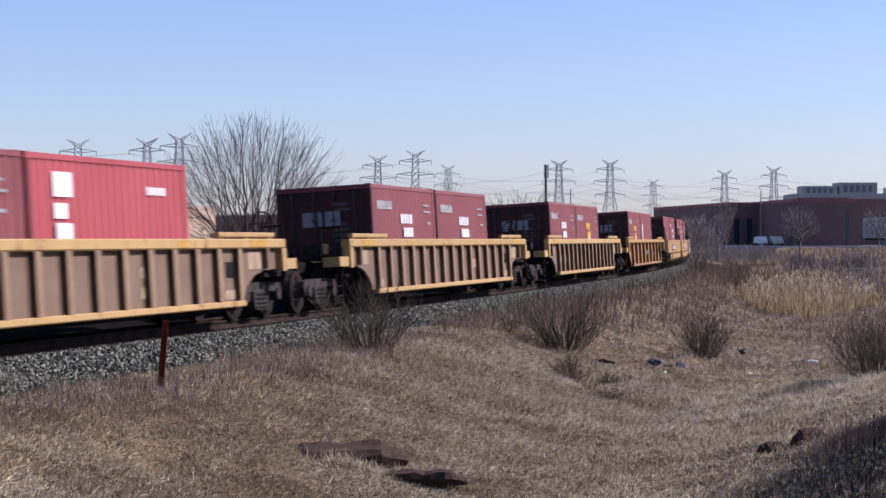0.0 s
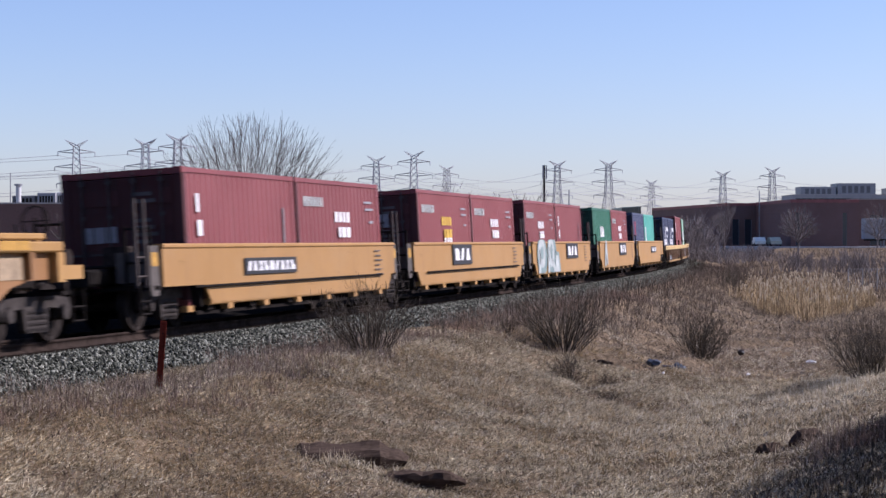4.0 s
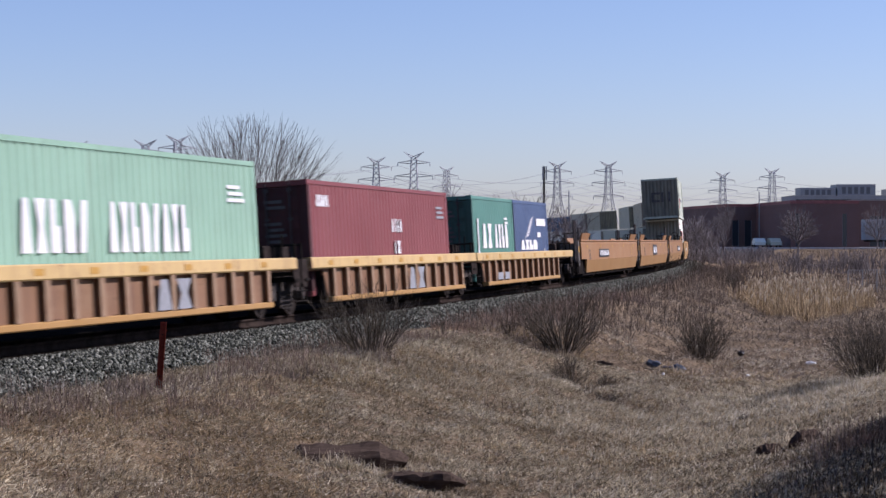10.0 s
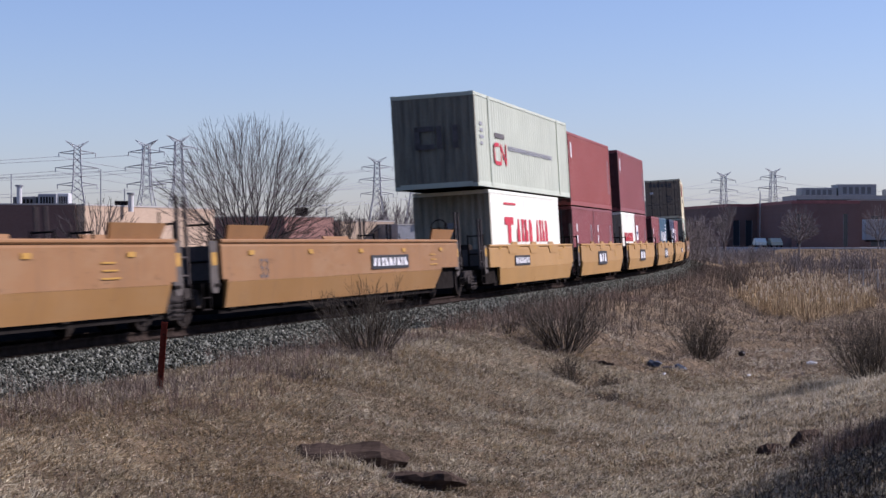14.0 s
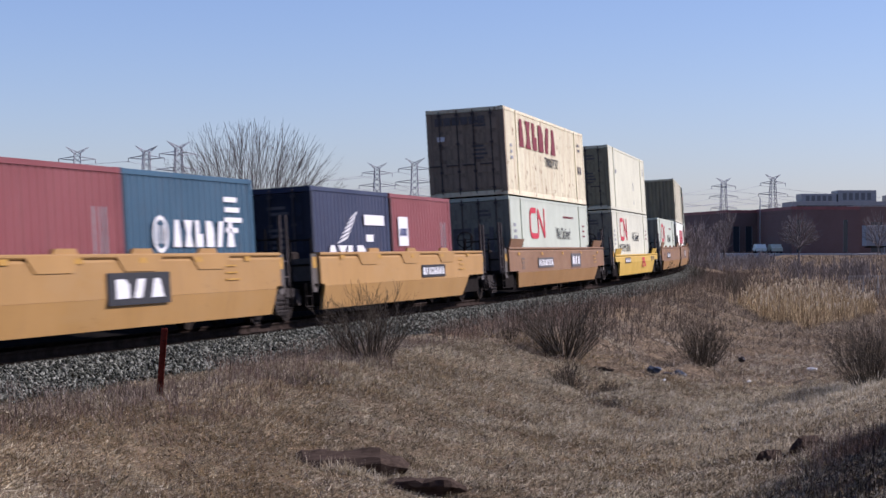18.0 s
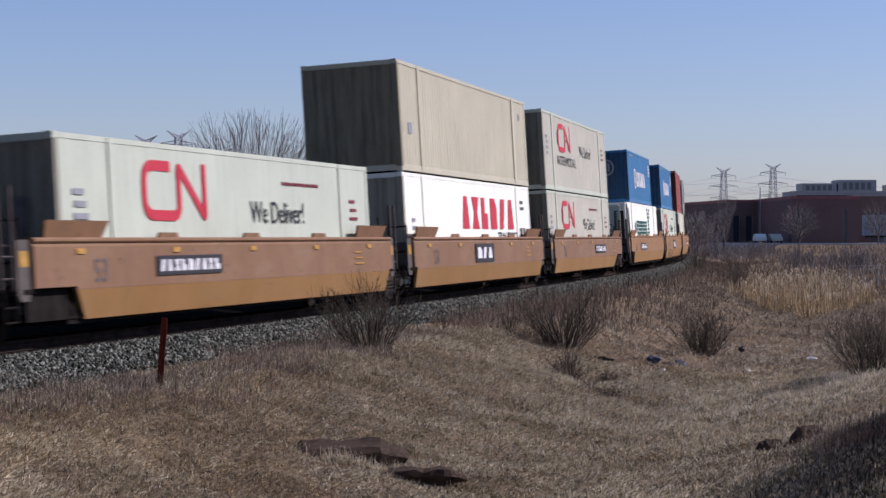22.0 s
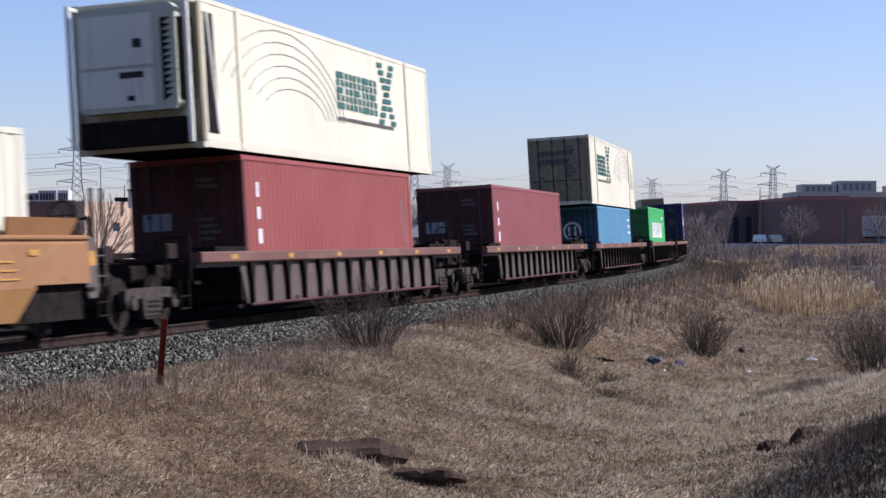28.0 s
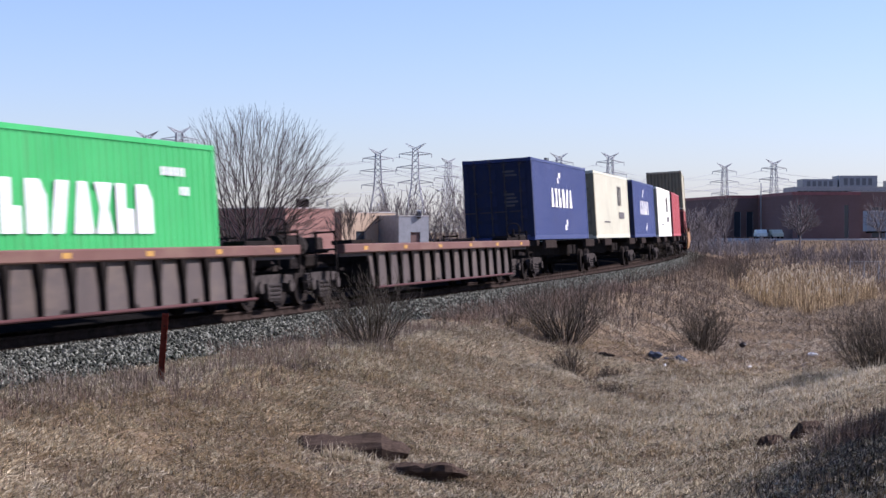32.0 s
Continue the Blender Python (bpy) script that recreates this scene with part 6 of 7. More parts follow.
def blades(name, X, Y, length, width, lift, material, label, seed, lean_dir=None, z_off=0.0, short=False):
    """Grass: one tapered, bent leaf at each place, as one mesh."""
    r = np.random.RandomState(seed)
    n = len(X)
    Z = ground_z(X, Y) + z_off
    a = r.uniform(0, 2 * math.pi, n) if lean_dir is None else r.normal(lean_dir, 1.0, n)
    L = length * r.uniform(0.5, 1.3, n)
    up = np.clip(r.normal(lift, 0.25, n), 0.05, 1.0)
    flat = np.sqrt(np.clip(1 - up ** 2, 0, 1))
    dirv = np.stack([np.cos(a) * flat, np.sin(a) * flat, up], 1)
    wide = np.stack([-np.sin(a), np.cos(a), r.uniform(-0.3, 0.3, n)], 1) * (width * r.uniform(0.6, 1.4, n) / 2)[:, None]
    P = np.stack([X, Y, Z - 0.01], 1)
    if short:
        wide[:, 2] += width * 0.35
        T = P + dirv * L[:, None]
        v = np.stack([P - wide, P + wide, T + wide * 0.4, T - wide * 0.4], 1).reshape(-1, 3)
        ob = new(name, quick_mesh(name, v, np.arange(n)[:, None] * 4 + np.array([[0, 1, 2, 3]]), material))
        return tagged(ob, label, "grass", kind="stuff")
    M = P + dirv * (L * 0.55)[:, None]
    d2 = dirv + np.stack([np.cos(a) * 0.3, np.sin(a) * 0.3, -0.35 * np.ones(n)], 1) * r.uniform(0.2, 1.2, n)[:, None]
    T = M + d2 / np.linalg.norm(d2, axis=1, keepdims=True) * (L * 0.45)[:, None]
    v = np.stack([P - wide, P + wide, M + wide * 0.8, M - wide * 0.8, T + wide * 0.15, T - wide * 0.15], 1).reshape(-1, 3)
    b = np.arange(n)[:, None] * 6
    f = np.concatenate([b + np.array([[0, 1, 2, 3]]), b + np.array([[3, 2, 4, 5]])], 0)
    ob = new(name, quick_mesh(name, v, f, material))
    return tagged(ob, label, "grass", kind="stuff")


def in_view(r, n, y0, y1, margin=0.03, power=1.0):
    """Random places on the ground before the eye, evenly over the area."""
    y = np.sqrt(r.uniform(y0 ** 2, y1 ** 2, n)) if power == 1.0 else y0 + (y1 - y0) * r.uniform(0, 1, n) ** power
    x = (r.uniform(-0.2345 - margin, 0.2345 + margin, n)) * y
    return x, y


def gz(x, y):
    return float(ground_z(np.array([float(x)]), np.array([float(y)]))[0])


# ---- stones, straw and weeds ----
M_STONE = island("crushed_stone", (0.016, 0.018, 0.015), (0.32, 0.325, 0.27), 0.95, (0.082, 0.087, 0.070))


def stones(n, seed, d0, d1, s0, s1, size):
    """Angular stones on the track bed, as one mesh."""
    r = np.random.RandomState(seed)
    s = s0 + (s1 - s0) * r.uniform(0, 1, n) ** 1.5
    d = r.uniform(d0, d1, n)
    k = d < 2.7 + 0.3 * wave(s * 1.3, s * 0, 34) + 0.15 * wave(s * 5, s * 0, 35) + r.exponential(0.12, n)
    s, d, n = s[k], d[k], int(k.sum())
    x, y, th = (np.interp(s, _S, a) for a in (_X, _Y, _th))
    b = math.radians(BANK)
    top = np.where(d > 1.75, -0.2 - (d - 1.75) * 0.34, -0.19)
    lat, z = d * math.cos(b) - top * math.sin(b), top * math.cos(b) + d * math.sin(b)
    C = np.stack([x + np.cos(th) * lat, y - np.sin(th) * lat, z + RAIL_Z], 1)
    sz = size * r.uniform(0.5, 1.35, n)
    base = np.array([[1, 0, 0], [-1, 0, 0], [0, 1, 0], [0, -1, 0], [0, 0, 1], [0, 0, -1]], float)
    v = base[None] * r.uniform(0.55, 1.25, (n, 6, 1)) + r.uniform(-0.3, 0.3, (n, 6, 3))
    q = r.normal(size=(n, 4))
    q /= np.linalg.norm(q, axis=1, keepdims=True)
    w, i, j, k = q.T
    R = np.stack([1 - 2 * (j * j + k * k), 2 * (i * j - k * w), 2 * (i * k + j * w), 2 * (i * j + k * w), 1 - 2 * (i * i + k * k), 2 * (j * k - i * w), 2 * (i * k - j * w), 2 * (j * k + i * w), 1 - 2 * (i * i + j * j)], 1).reshape(n, 3, 3)
    v = np.einsum("nab,npb->npa", R, v) * sz[:, None, None] + C[:, None]
    t = np.array([[0, 2, 4], [2, 1, 4], [1, 3, 4], [3, 0, 4], [2, 0, 5], [1, 2, 5], [3, 1, 5], [0, 3, 5]])
    f = (np.arange(n)[:, None, None] * 6 + t[None]).reshape(-1, 3)
    return quick_mesh("ballast_stones", v.reshape(-1, 3), f, M_STONE)


tagged(new("ballast_stones", stones(60000, 3, 1.2, 2.9, -214, -70, 0.031)), "grey crushed stones along the rails", "ballast", kind="stuff")
M_STRAW = island("dry_straw", (0.12, 0.10, 0.064), (1.1, 0.99, 0.72), 0.8, (0.56, 0.475, 0.30), 0.6, (0.52, 0.49, 0.46), 0.35)
M_PALE = island("bleached_straw", (0.44, 0.38, 0.255), (1.1, 1.02, 0.82), 0.8, (0.78, 0.695, 0.50), 0.5, (0.74, 0.70, 0.66), 0.4)
M_FADED = island("faded_grass", (0.11, 0.09, 0.068), (0.62, 0.53, 0.40), 0.85, (0.30, 0.25, 0.185), 0.5, (0.75, 0.71, 0.68), 0.3)
M_GOLD = island("golden_straw", (0.16, 0.115, 0.06), (1.0, 0.80, 0.50), 0.8, (0.55, 0.425, 0.24), 0.6, (0.7, 0.66, 0.62), 0.35)
M_BRUSH = island("dull_brown_brush", (0.055, 0.043, 0.035), (0.22, 0.18, 0.145), 0.9, (0.12, 0.095, 0.078), thin=0.3)
M_WEED = island("grey_brown_weeds", (0.085, 0.07, 0.058), (0.46, 0.39, 0.325), 0.9, (0.225, 0.185, 0.152), 0.5, (1.0, 0.84, 0.76), 0.3)
_r = np.random.RandomState(11)


def keep(x, y, test):
    s, d = track_coords(x, y)
    k = test(s, d, x, y)
    return x[k], y[k]


def combed(x, y):
    """The way the flattened grass lies: down the bank, swirling a little."""
    return -0.7 + 1.5 * wave(x * 0.8, y * 0.8, 51) + 1.1 * wave(x * 2.4, y * 2.4, 52)


def tufted(x, y, per, spread, seed):
    """Each place becomes a tuft of several leaves."""
    r = np.random.RandomState(seed)
    k = np.repeat(np.arange(len(x)), per)
    return x[k] + r.normal(0, spread, len(k)), y[k] + r.normal(0, spread, len(k))


x, y = keep(*in_view(_r, 330000, 13, 44), lambda s, d, x, y: d > 2.6 + 0.3 * wave(x * 2, y * 2, 47))
blades("straw", x, y, 0.105, 0.010, 0.3, M_STRAW, "matted dry straw on the bank of the ditch", 1, lean_dir=combed(x, y), z_off=0.012, short=True)
x, y = keep(*in_view(_r, 120000, 44, 95), lambda s, d, x, y: d > 4.2 + 1.2 * wave(x, y, 46))
blades("straw", x, y, 0.26, 0.018, 0.32, M_FADED, "matted dull grass farther down the ditch", 9, z_off=0.015, short=True)
x, y = keep(*in_view(_r, 16500, 14, 58), lambda s, d, x, y: (d > 3.6) & (wave(x * 0.9, y * 0.9, 5) + 0.5 * wave(x * 3.1, y * 3.1, 6) > 0.12 - 0.07 * np.clip(x, -3, 6)))
x, y = tufted(x, y, 15, 0.035, 61)
blades("straw", x, y, 0.15, 0.010, 0.5, M_PALE, "pale tufts of bleached dry grass", 2, lean_dir=combed(x, y))
x, y = keep(*in_view(_r, 3600, 14, 50), lambda s, d, x, y: (d > 3.6) & (wave(x * 1.1, y * 1.1, 24) > 0.05))
x, y = tufted(x, y, 22, 0.06, 62)
blades("straw", x, y, 0.17, 0.010, 0.45, M_STRAW, "shaggy tufts of fallen dry grass", 14, lean_dir=combed(x, y))
x, y = keep(*in_view(_r, 24000, 60, 150), lambda s, d, x, y: d > 2.6)
blades("straw", x, y, 0.36, 0.03, 0.6, M_BRUSH, "dull brown grass at the end of the ditch", 3)
x, y = keep(*in_view(_r, 30000, 18, 74), lambda s, d, x, y: (d > 2.25 + 0.4 * wave(x * 2.2, y * 2.2, 44)) & (d < 4.6 + 1.6 * wave(x, y, 8)) & (wave(x * 2.0, y * 2.0, 45) > -0.22))
x, y = tufted(x, y, 13, 0.07, 63)
blades("weeds", x, y, 0.24, 0.007, 0.8, M_WEED, "grey-brown dead weeds along the stones", 4)
x, y = keep(*in_view(_r, 120000, 40, 150), lambda s, d, x, y: (d > 2.3) & (d < 6.2 + 1.2 * wave(x * 0.7, y * 0.7, 48)) & (y > 44 + 5 * wave(x * 2, y * 2, 49)))
blades("weeds", x, y, 0.45, 0.016, 0.85, M_BRUSH, "brown weeds on the far embankment", 5)
x, y = keep(*in_view(_r, 5200, 13, 60), lambda s, d, x, y: (d > 3.6) & (wave(x, y, 21) + 0.4 * wave(x * 2.7, y * 2.7, 22) > 0.16))
x, y = tufted(x, y, 14, 0.08, 64)
blades("weeds", x, y, 0.17, 0.007, 0.6, M_WEED, "dark patches of weeds in the straw", 6)

x, y = np.append(_r.normal(6.1, 1.1, 1300), _r.normal(4.2, 2.2, 1100)), np.append(_r.normal(34.5, 2.4, 1300), _r.normal(29, 5.0, 1100))
x, y = tufted(x, y, 14, 0.05, 65)
blades("straw", x, y, 0.16, 0.011, 0.4, M_PALE, "bleached patch of dry grass in the ditch", 15, lean_dir=combed(x, y))

x, y = tufted(_r.normal(7.9, 0.7, 260), _r.normal(37.4, 0.9, 260), 12, 0.06, 76)
blades("straw", x, y, 0.24, 0.010, 0.7, M_PALE, "tufts of pale grass below a shrub", 23)
x, y = keep(*in_view(_r, 150000, 13, 44), lambda s, d, x, y: d > 2.9)
blades("straw", x, y, 0.07, 0.011, 0.55, M_PALE, "broken bits of bleached straw", 16, short=True)
x, y = keep(*in_view(_r, 100000, 13, 44), lambda s, d, x, y: d > 2.6)
blades("weeds", x, y, 0.08, 0.012, 0.5, M_BRUSH, "dark broken stalks in the straw", 17, short=True)

x, y = keep(*in_view(_r, 150000, 14, 31), lambda s, d, x, y: (d > 4.2) & (x < -0.06 * y + 0.8 * wave(x * 2, y * 2, 26)) & (wave(x * 1.4, y * 1.4, 27) > -0.25))
blades("straw", x, y, 0.10, 0.009, 0.35, M_GOLD, "golden flattened straw on the near bank", 19, lean_dir=combed(x, y), z_off=0.016, short=True)
x, y = keep(*in_view(_r, 5200, 14, 48), lambda s, d, x, y: (d > 4.0) & (wave(x * 1.7, y * 1.7, 28) > 0.0))
x, y = tufted(x, y, 16, 0.05, 67)
blades("straw", x, y, 0.15, 0.008, 0.62, M_GOLD, "small curling tufts of golden grass", 20, lean_dir=combed(x, y))

x, y = tufted(_r.normal(5.65, 0.4, 150), _r.normal(25.2, 0.9, 150), 12, 0.07, 68)
blades("weeds", x, y, 0.30, 0.008, 0.85, M_WEED, "brown dead weeds above the shade", 21)
px, py = (np.concatenate([_r.normal(p[i], p[2] * 0.6, 40) for p in PITS if p[1] > 30]) for i in (0, 1))
x, y = tufted(px, py, 12, 0.06, 69)
blades("weeds", x, y, 0.16, 0.010, 0.7, M_BRUSH, "dark weeds in the hollows of the ditch", 22)

# reeds in the wet part of the ditch
M_REED = island("golden_reeds", (0.10, 0.070, 0.040), (0.80, 0.63, 0.38), 0.8, (0.34, 0.25, 0.145), thin=0.4)
M_PLUME = island("pale_reed_plumes", (0.40, 0.31, 0.21), (0.88, 0.78, 0.60), 0.9, thin=0.3)
x, y = in_view(_r, 40000, 74, 112, 0.05)
k = (x > 0.162 * y + 0.5 * np.sin(y * 0.6) + 0.3 * np.sin(y * 1.7)) & (x < 0.229 * y) & (y > 77 + 20 * np.clip((x / y - 0.195) / 0.03, 0, 1) + 8 * np.clip((0.19 - x / y) / 0.027, 0, 1)) & (wave(x * 1.3, y * 1.3, 71) + 0.5 * wave(x * 4, y * 4, 73) > -0.2)
x, y = x[k][:6500], y[k][:6500]
tall = 1.0 - 0.5 * np.clip(np.abs(x / y - 0.192) / 0.035, 0, 1) ** 1.5
blades("reeds", x, y, (1.5 + 0.5 * wave(x * 1.9, y * 1.9, 74)) * tall, 0.026, 0.93, M_REED, "stand of dry reeds with pale plumes", 7)
x2, y2 = tufted(x[::3], y[::3], 4, 0.14, 75)
blades("reeds", x2, y2, 0.75, 0.030, 0.72, M_REED, "bent dry reed leaves", 8)
_q2 = np.random.RandomState(72)
px, py = x[::5] + _q2.normal(0, 0.1, len(x[::5])), y[::5] + _q2.normal(0, 0.1, len(x[::5]))
pz = ground_z(px, py) + _q2.uniform(0.5, 1.6, len(px)) * tall[::5]
tagged(new("reed_plumes", quick_mesh("reed_plumes", *tubes([(np.array([a, b, c]), np.array([a + u, b, c + 0.22]), 0.012, 0.034) for a, b, c, u in zip(px, py, pz, _q2.normal(0, 0.05, len(px)))], 4), M_PLUME)), "pale fluffy plumes on the reeds", "reeds", kind="stuff")
x, y = keep(*in_view(_r, 60000, 105, 246, 0.03), lambda s, d, x, y: (d > 5) & (x > 0.12 * y))
blades("weeds", x, y, 0.55, 0.035, 0.8, M_BRUSH, "rough brown weeds between the ditch and the yard", 12)
x, y = keep(*in_view(_r, 9000, 105, 230, 0.03), lambda s, d, x, y: (d > 5) & (x > 0.12 * y))
blades("straw", x, y, 0.4, 0.04, 0.5, M_FADED, "dry grass between the ditch and the yard", 13)

# ---- shrubs and clutter in the ditch ----
SHRUBS = [(-1.34, 36.1, 2.1, 1.05, 56, 0.013), (2.92, 45.15, 2.3, 1.25, 58, 0.018), (6.98, 51.2, 1.7, 1.12, 75, 0.011), (8.75, 38.4, 2.4, 1.05, 125, 0.007), (0.15, 42.5, 0.9, 0.5, 12, 0.01), (1.6, 45.5, 0.9, 0.5, 12, 0.01),
          (3.3, 38.3, 0.8, 0.3, 20, 0.01), (2.75, 40.6, 0.9, 0.5, 30, 0.01), (3.6, 41.6, 0.7, 0.35, 24, 0.01), (-2.1, 36.9, 0.7, 0.5, 10, 0.01), (12.4, 112, 2.6, 1.1, 60, 0.01), (14.2, 122, 2.6, 1.1, 60, 0.01), (15.8, 118, 2.2, 1.0, 50, 0.01), (16.2, 105, 1.6, 0.9, 40, 0.01)]
for i, (x, y, w, h, n, thick) in enumerate(SHRUBS):
    shrub((x, y, gz(x, y)), w, h, 40 + i, n, thick, 0.0018 if i == 3 else 0.0024, 1.15 if i == 1 else 0.95)


M_RUST = plain("rusty_post_paint", (0.20, 0.045, 0.03), 0.8, 0, 0.4, 9, bumpy=0.4)
post = empty("track_post")
post.matrix_basis = pose(-4.09, 27.2, gz(-4.09, 27.2) - 0.1, 0, 4.2, 10)
bm = bmesh.new()
box(bm, -0.045, 0.045, -0.006, 0.006, 0, 1.08)
box(bm, 0.033, 0.045, -0.05, 0.006, 0, 1.08)
bmesh.ops.bevel(bm, geom=bm.edges[:], offset=0.002, segments=1, affect="EDGES")
part("steel_angle", bm, M_RUST, post)
bm = bmesh.new()
for z in (0.3, 0.9):
    rod(bm, (0, -0.02, z), (0, 0.012, z), 0.012, 6)
part("bolt", bm, M_TRUCK, post)
tagged(post, "leaning rust-red steel angle post beside the stones", "post")

M_OLDWOOD = plain("weathered_timber", (0.085, 0.063, 0.049), 0.95, 0, 0.5, 5, (0.4, 6, 6), 0.6)


def timber(name, label, x, y, L, w, h, rz, seed, sink=0.3):
    """An old split beam half sunk in the straw."""
    rng = random.Random(seed)
    bm = bmesh.new()
    n = 15
    rings = []
    p1, p2, p3 = (rng.uniform(0, 6.28) for _ in range(3))
    outline = [(-0.5, 0), (-0.54, 0.5), (-0.44, 0.78), (-0.15, 0.86), (0.12, 0.98), (0.44, 0.86), (0.5, 0)]
    split = [1 + 0.12 * rng.uniform(-1, 1) for _ in outline]
    for i in range(n):
        u = i / (n - 1)
        k = (0.9 + 0.07 * math.sin(3 * u + p1) + 0.03 * math.sin(9 * u + p2)) * (1 - 0.6 * max(0, abs(u - 0.5) - 0.3) / 0.2)
        rings.append([bm.verts.new(((-L / 2 + L * u) * (1 + 0.10 * (q - 1) * 8), yy * w * k * q + 0.05 * w * math.sin(7 * u + p3) + rng.gauss(0, 0.012), zz * h * k * q + rng.gauss(0, 0.014))) for (yy, zz), q in zip(outline, split)])
    for a, b in zip(rings, rings[1:]):
        for j in range(7):
            bm.faces.new((a[j], a[(j + 1) % 7], b[(j + 1) % 7], b[j]))
    bm.faces.new(rings[0])
    bm.faces.new(rings[-1])
    ob = new(name, mesh_of(bm, name, M_OLDWOOD))
    ob.matrix_basis = pose(x, y, gz(x, y) - h * sink, 0, 3 * rng.uniform(-1, 1), rz)
    return tagged(ob, label, "debris", "old timbers in the ditch")


timber("old_timber", "grey-brown rotten timber lying in the straw", -1.34, 25.2, 1.75, 0.46, 0.36, 9, 1, 0.34)
timber("old_timber", "broken dark end of a sunken timber", -0.33, 24.7, 1.25, 0.28, 0.24, -8, 2, 0.18)
timber("old_timber", "dark broken log half hidden in the grass", 4.75, 27.2, 0.5, 0.16, 0.2, 12, 3, 0.2)
timber("old_timber", "dark broken log half hidden in the grass", 5.3, 27.4, 0.6, 0.2, 0.27, 24, 6, 0.2)
x, y = tufted(_r.normal(-1.1, 0.6, 64), 24.9 + _r.normal(0, 0.12, 64), 12, 0.05, 66)
blades("straw", x, y, 0.2, 0.009, 0.6, M_PALE, "dry grass grown over the old timber", 18)
timber("fallen_branch", "grey fallen branch beside a shrub", 3.55, 43.9, 1.1, 0.06, 0.07, -48, 4, 0.3)
M_BAGS = {k: plain("litter_" + k, v, 0.5, 0, 0.2, 9) for k, v in {"blue": (0.075, 0.095, 0.125), "white": (0.75, 0.74, 0.70), "dark": (0.04, 0.03, 0.028)}.items()}
for i, (x, y, w, h, col, label) in enumerate([(5.0, 44.7, 0.36, 0.22, "blue", "crumpled blue-grey plastic bag"), (5.62, 45.2, 0.46, 0.24, "blue", "crumpled blue-grey plastic bag"), (5.35, 45.0, 0.4, 0.07, "dark", "flat dark scrap"),
                                              (5.1, 43.6, 0.12, 0.09, "white", "small white scrap of paper"), (7.23, 44.7, 0.2, 0.07, "white", "small white scrap of paper"),
                                              (9.4, 48.2, 0.30, 0.11, "white", "white plastic tube"), (8.0, 50.6, 0.2, 0.17, "dark", "dark broken can")]):
    rng = random.Random(70 + i)
    bm = bmesh.new()
    bmesh.ops.create_icosphere(bm, subdivisions=2, radius=0.5)
    for v in bm.verts:
        k = 0.8 + rng.uniform(-0.2, 0.25)
        v.co = Vector((v.co.x * w * k * 1.1, v.co.y * w * 0.7 * k, (v.co.z + 0.35) * h * k))
    ob = new("litter", mesh_of(bm, "litter", M_BAGS[col]))
    ob.matrix_basis = pose(x, y, gz(x, y) + (0.16 if y > 48 else 0.05), 0, 0, rng.uniform(0, 180))
    tagged(ob, label, "litter", "litter in the ditch")

# the evergreen bush beside the path, whose shade falls into the ditch
M_EVERGREEN = island("evergreen_leaves", (0.014, 0.02, 0.011), (0.05, 0.062, 0.034), 0.8)
_r = np.random.RandomState(91)
n = 16000
y = _r.uniform(15.5, 28.0, n)
x = 0.2345 * y + 0.5 + _r.uniform(0, 3.2, n)
top = np.interp(y, [15, 18, 23, 26, 28], [1.3, 1.2, 0.9, 0.0, -0.5]) + 0.25 * wave(x * 3, y * 3, 92)
z = ground_z(x, y)
z = z + np.clip(top - z, 0.1, 3) * _r.uniform(0, 1, n) ** 0.7
c0, s = np.stack([x, y, z], 1), _r.uniform(0.05, 0.11, n)[:, None]
u, v = _r.normal(size=(n, 3)), _r.normal(size=(n, 3))
u, v = u / np.linalg.norm(u, axis=1, keepdims=True) * s, v / np.linalg.norm(v, axis=1, keepdims=True) * s
tagged(new("evergreen_bush", quick_mesh("evergreen_bush", np.stack([c0 - u, c0 + v * 0.5, c0 + u, c0 - v * 0.5], 1).reshape(-1, 3), np.arange(n)[:, None] * 4 + np.arange(4)[None], M_EVERGREEN)), "dense dark evergreen bush beside the path", "bush", kind="stuff")

# low bramble added along that shadow, its dark colour deepens the shade
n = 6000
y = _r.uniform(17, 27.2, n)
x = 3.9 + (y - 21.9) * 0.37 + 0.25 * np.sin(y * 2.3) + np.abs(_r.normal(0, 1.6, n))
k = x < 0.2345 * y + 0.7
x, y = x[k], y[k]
blades("bramble", x, y, 0.14, 0.014, 0.7, island("darkened_bramble", (0.05, 0.041, 0.033), (0.23, 0.19, 0.15), 0.9), "added low dead bramble, coloured dark to deepen the bush shade", 93)


# ---- buildings ----
def brick_look(name, a, b, scale=1.0):
    """Brick from afar: courses, patchy tone."""
    a, b = (tuple(v * COLOUR_SCALE for v in c) for c in (a, b))

    def build(nt, bs):
        c = nt.nodes.new("ShaderNodeTexCoord")
        t = nt.nodes.new("ShaderNodeTexBrick")
        t.inputs["Color1"].default_value, t.inputs["Color2"].default_value = (*a, 1), (*b, 1)
        t.inputs["Mortar"].default_value = (*(v * 0.8 + 0.06 for v in a), 1)
        t.inputs["Scale"].default_value = 3.0 / scale
        t.inputs["Mortar Size"].default_value = 0.012
        mp = nt.nodes.new("ShaderNodeMapping")
        mp.inputs["Rotation"].default_value = (math.pi / 2, 0, 0)
        nt.links.new(c.outputs["Object"], mp.inputs[0])
        nt.links.new(mp.outputs[0], t.inputs[0])
        n = tex_noise(nt, 0.25, 4)
        nt.links.new(blend(nt, 0.5, t.outputs[0], ramp(nt, n, [(0.35, (0.7, 0.68, 0.66)), (0.65, (1, 1, 1))]), "MULTIPLY"), bs.inputs["Base Color"])
        bs.inputs["Roughness"].default_value = 0.9
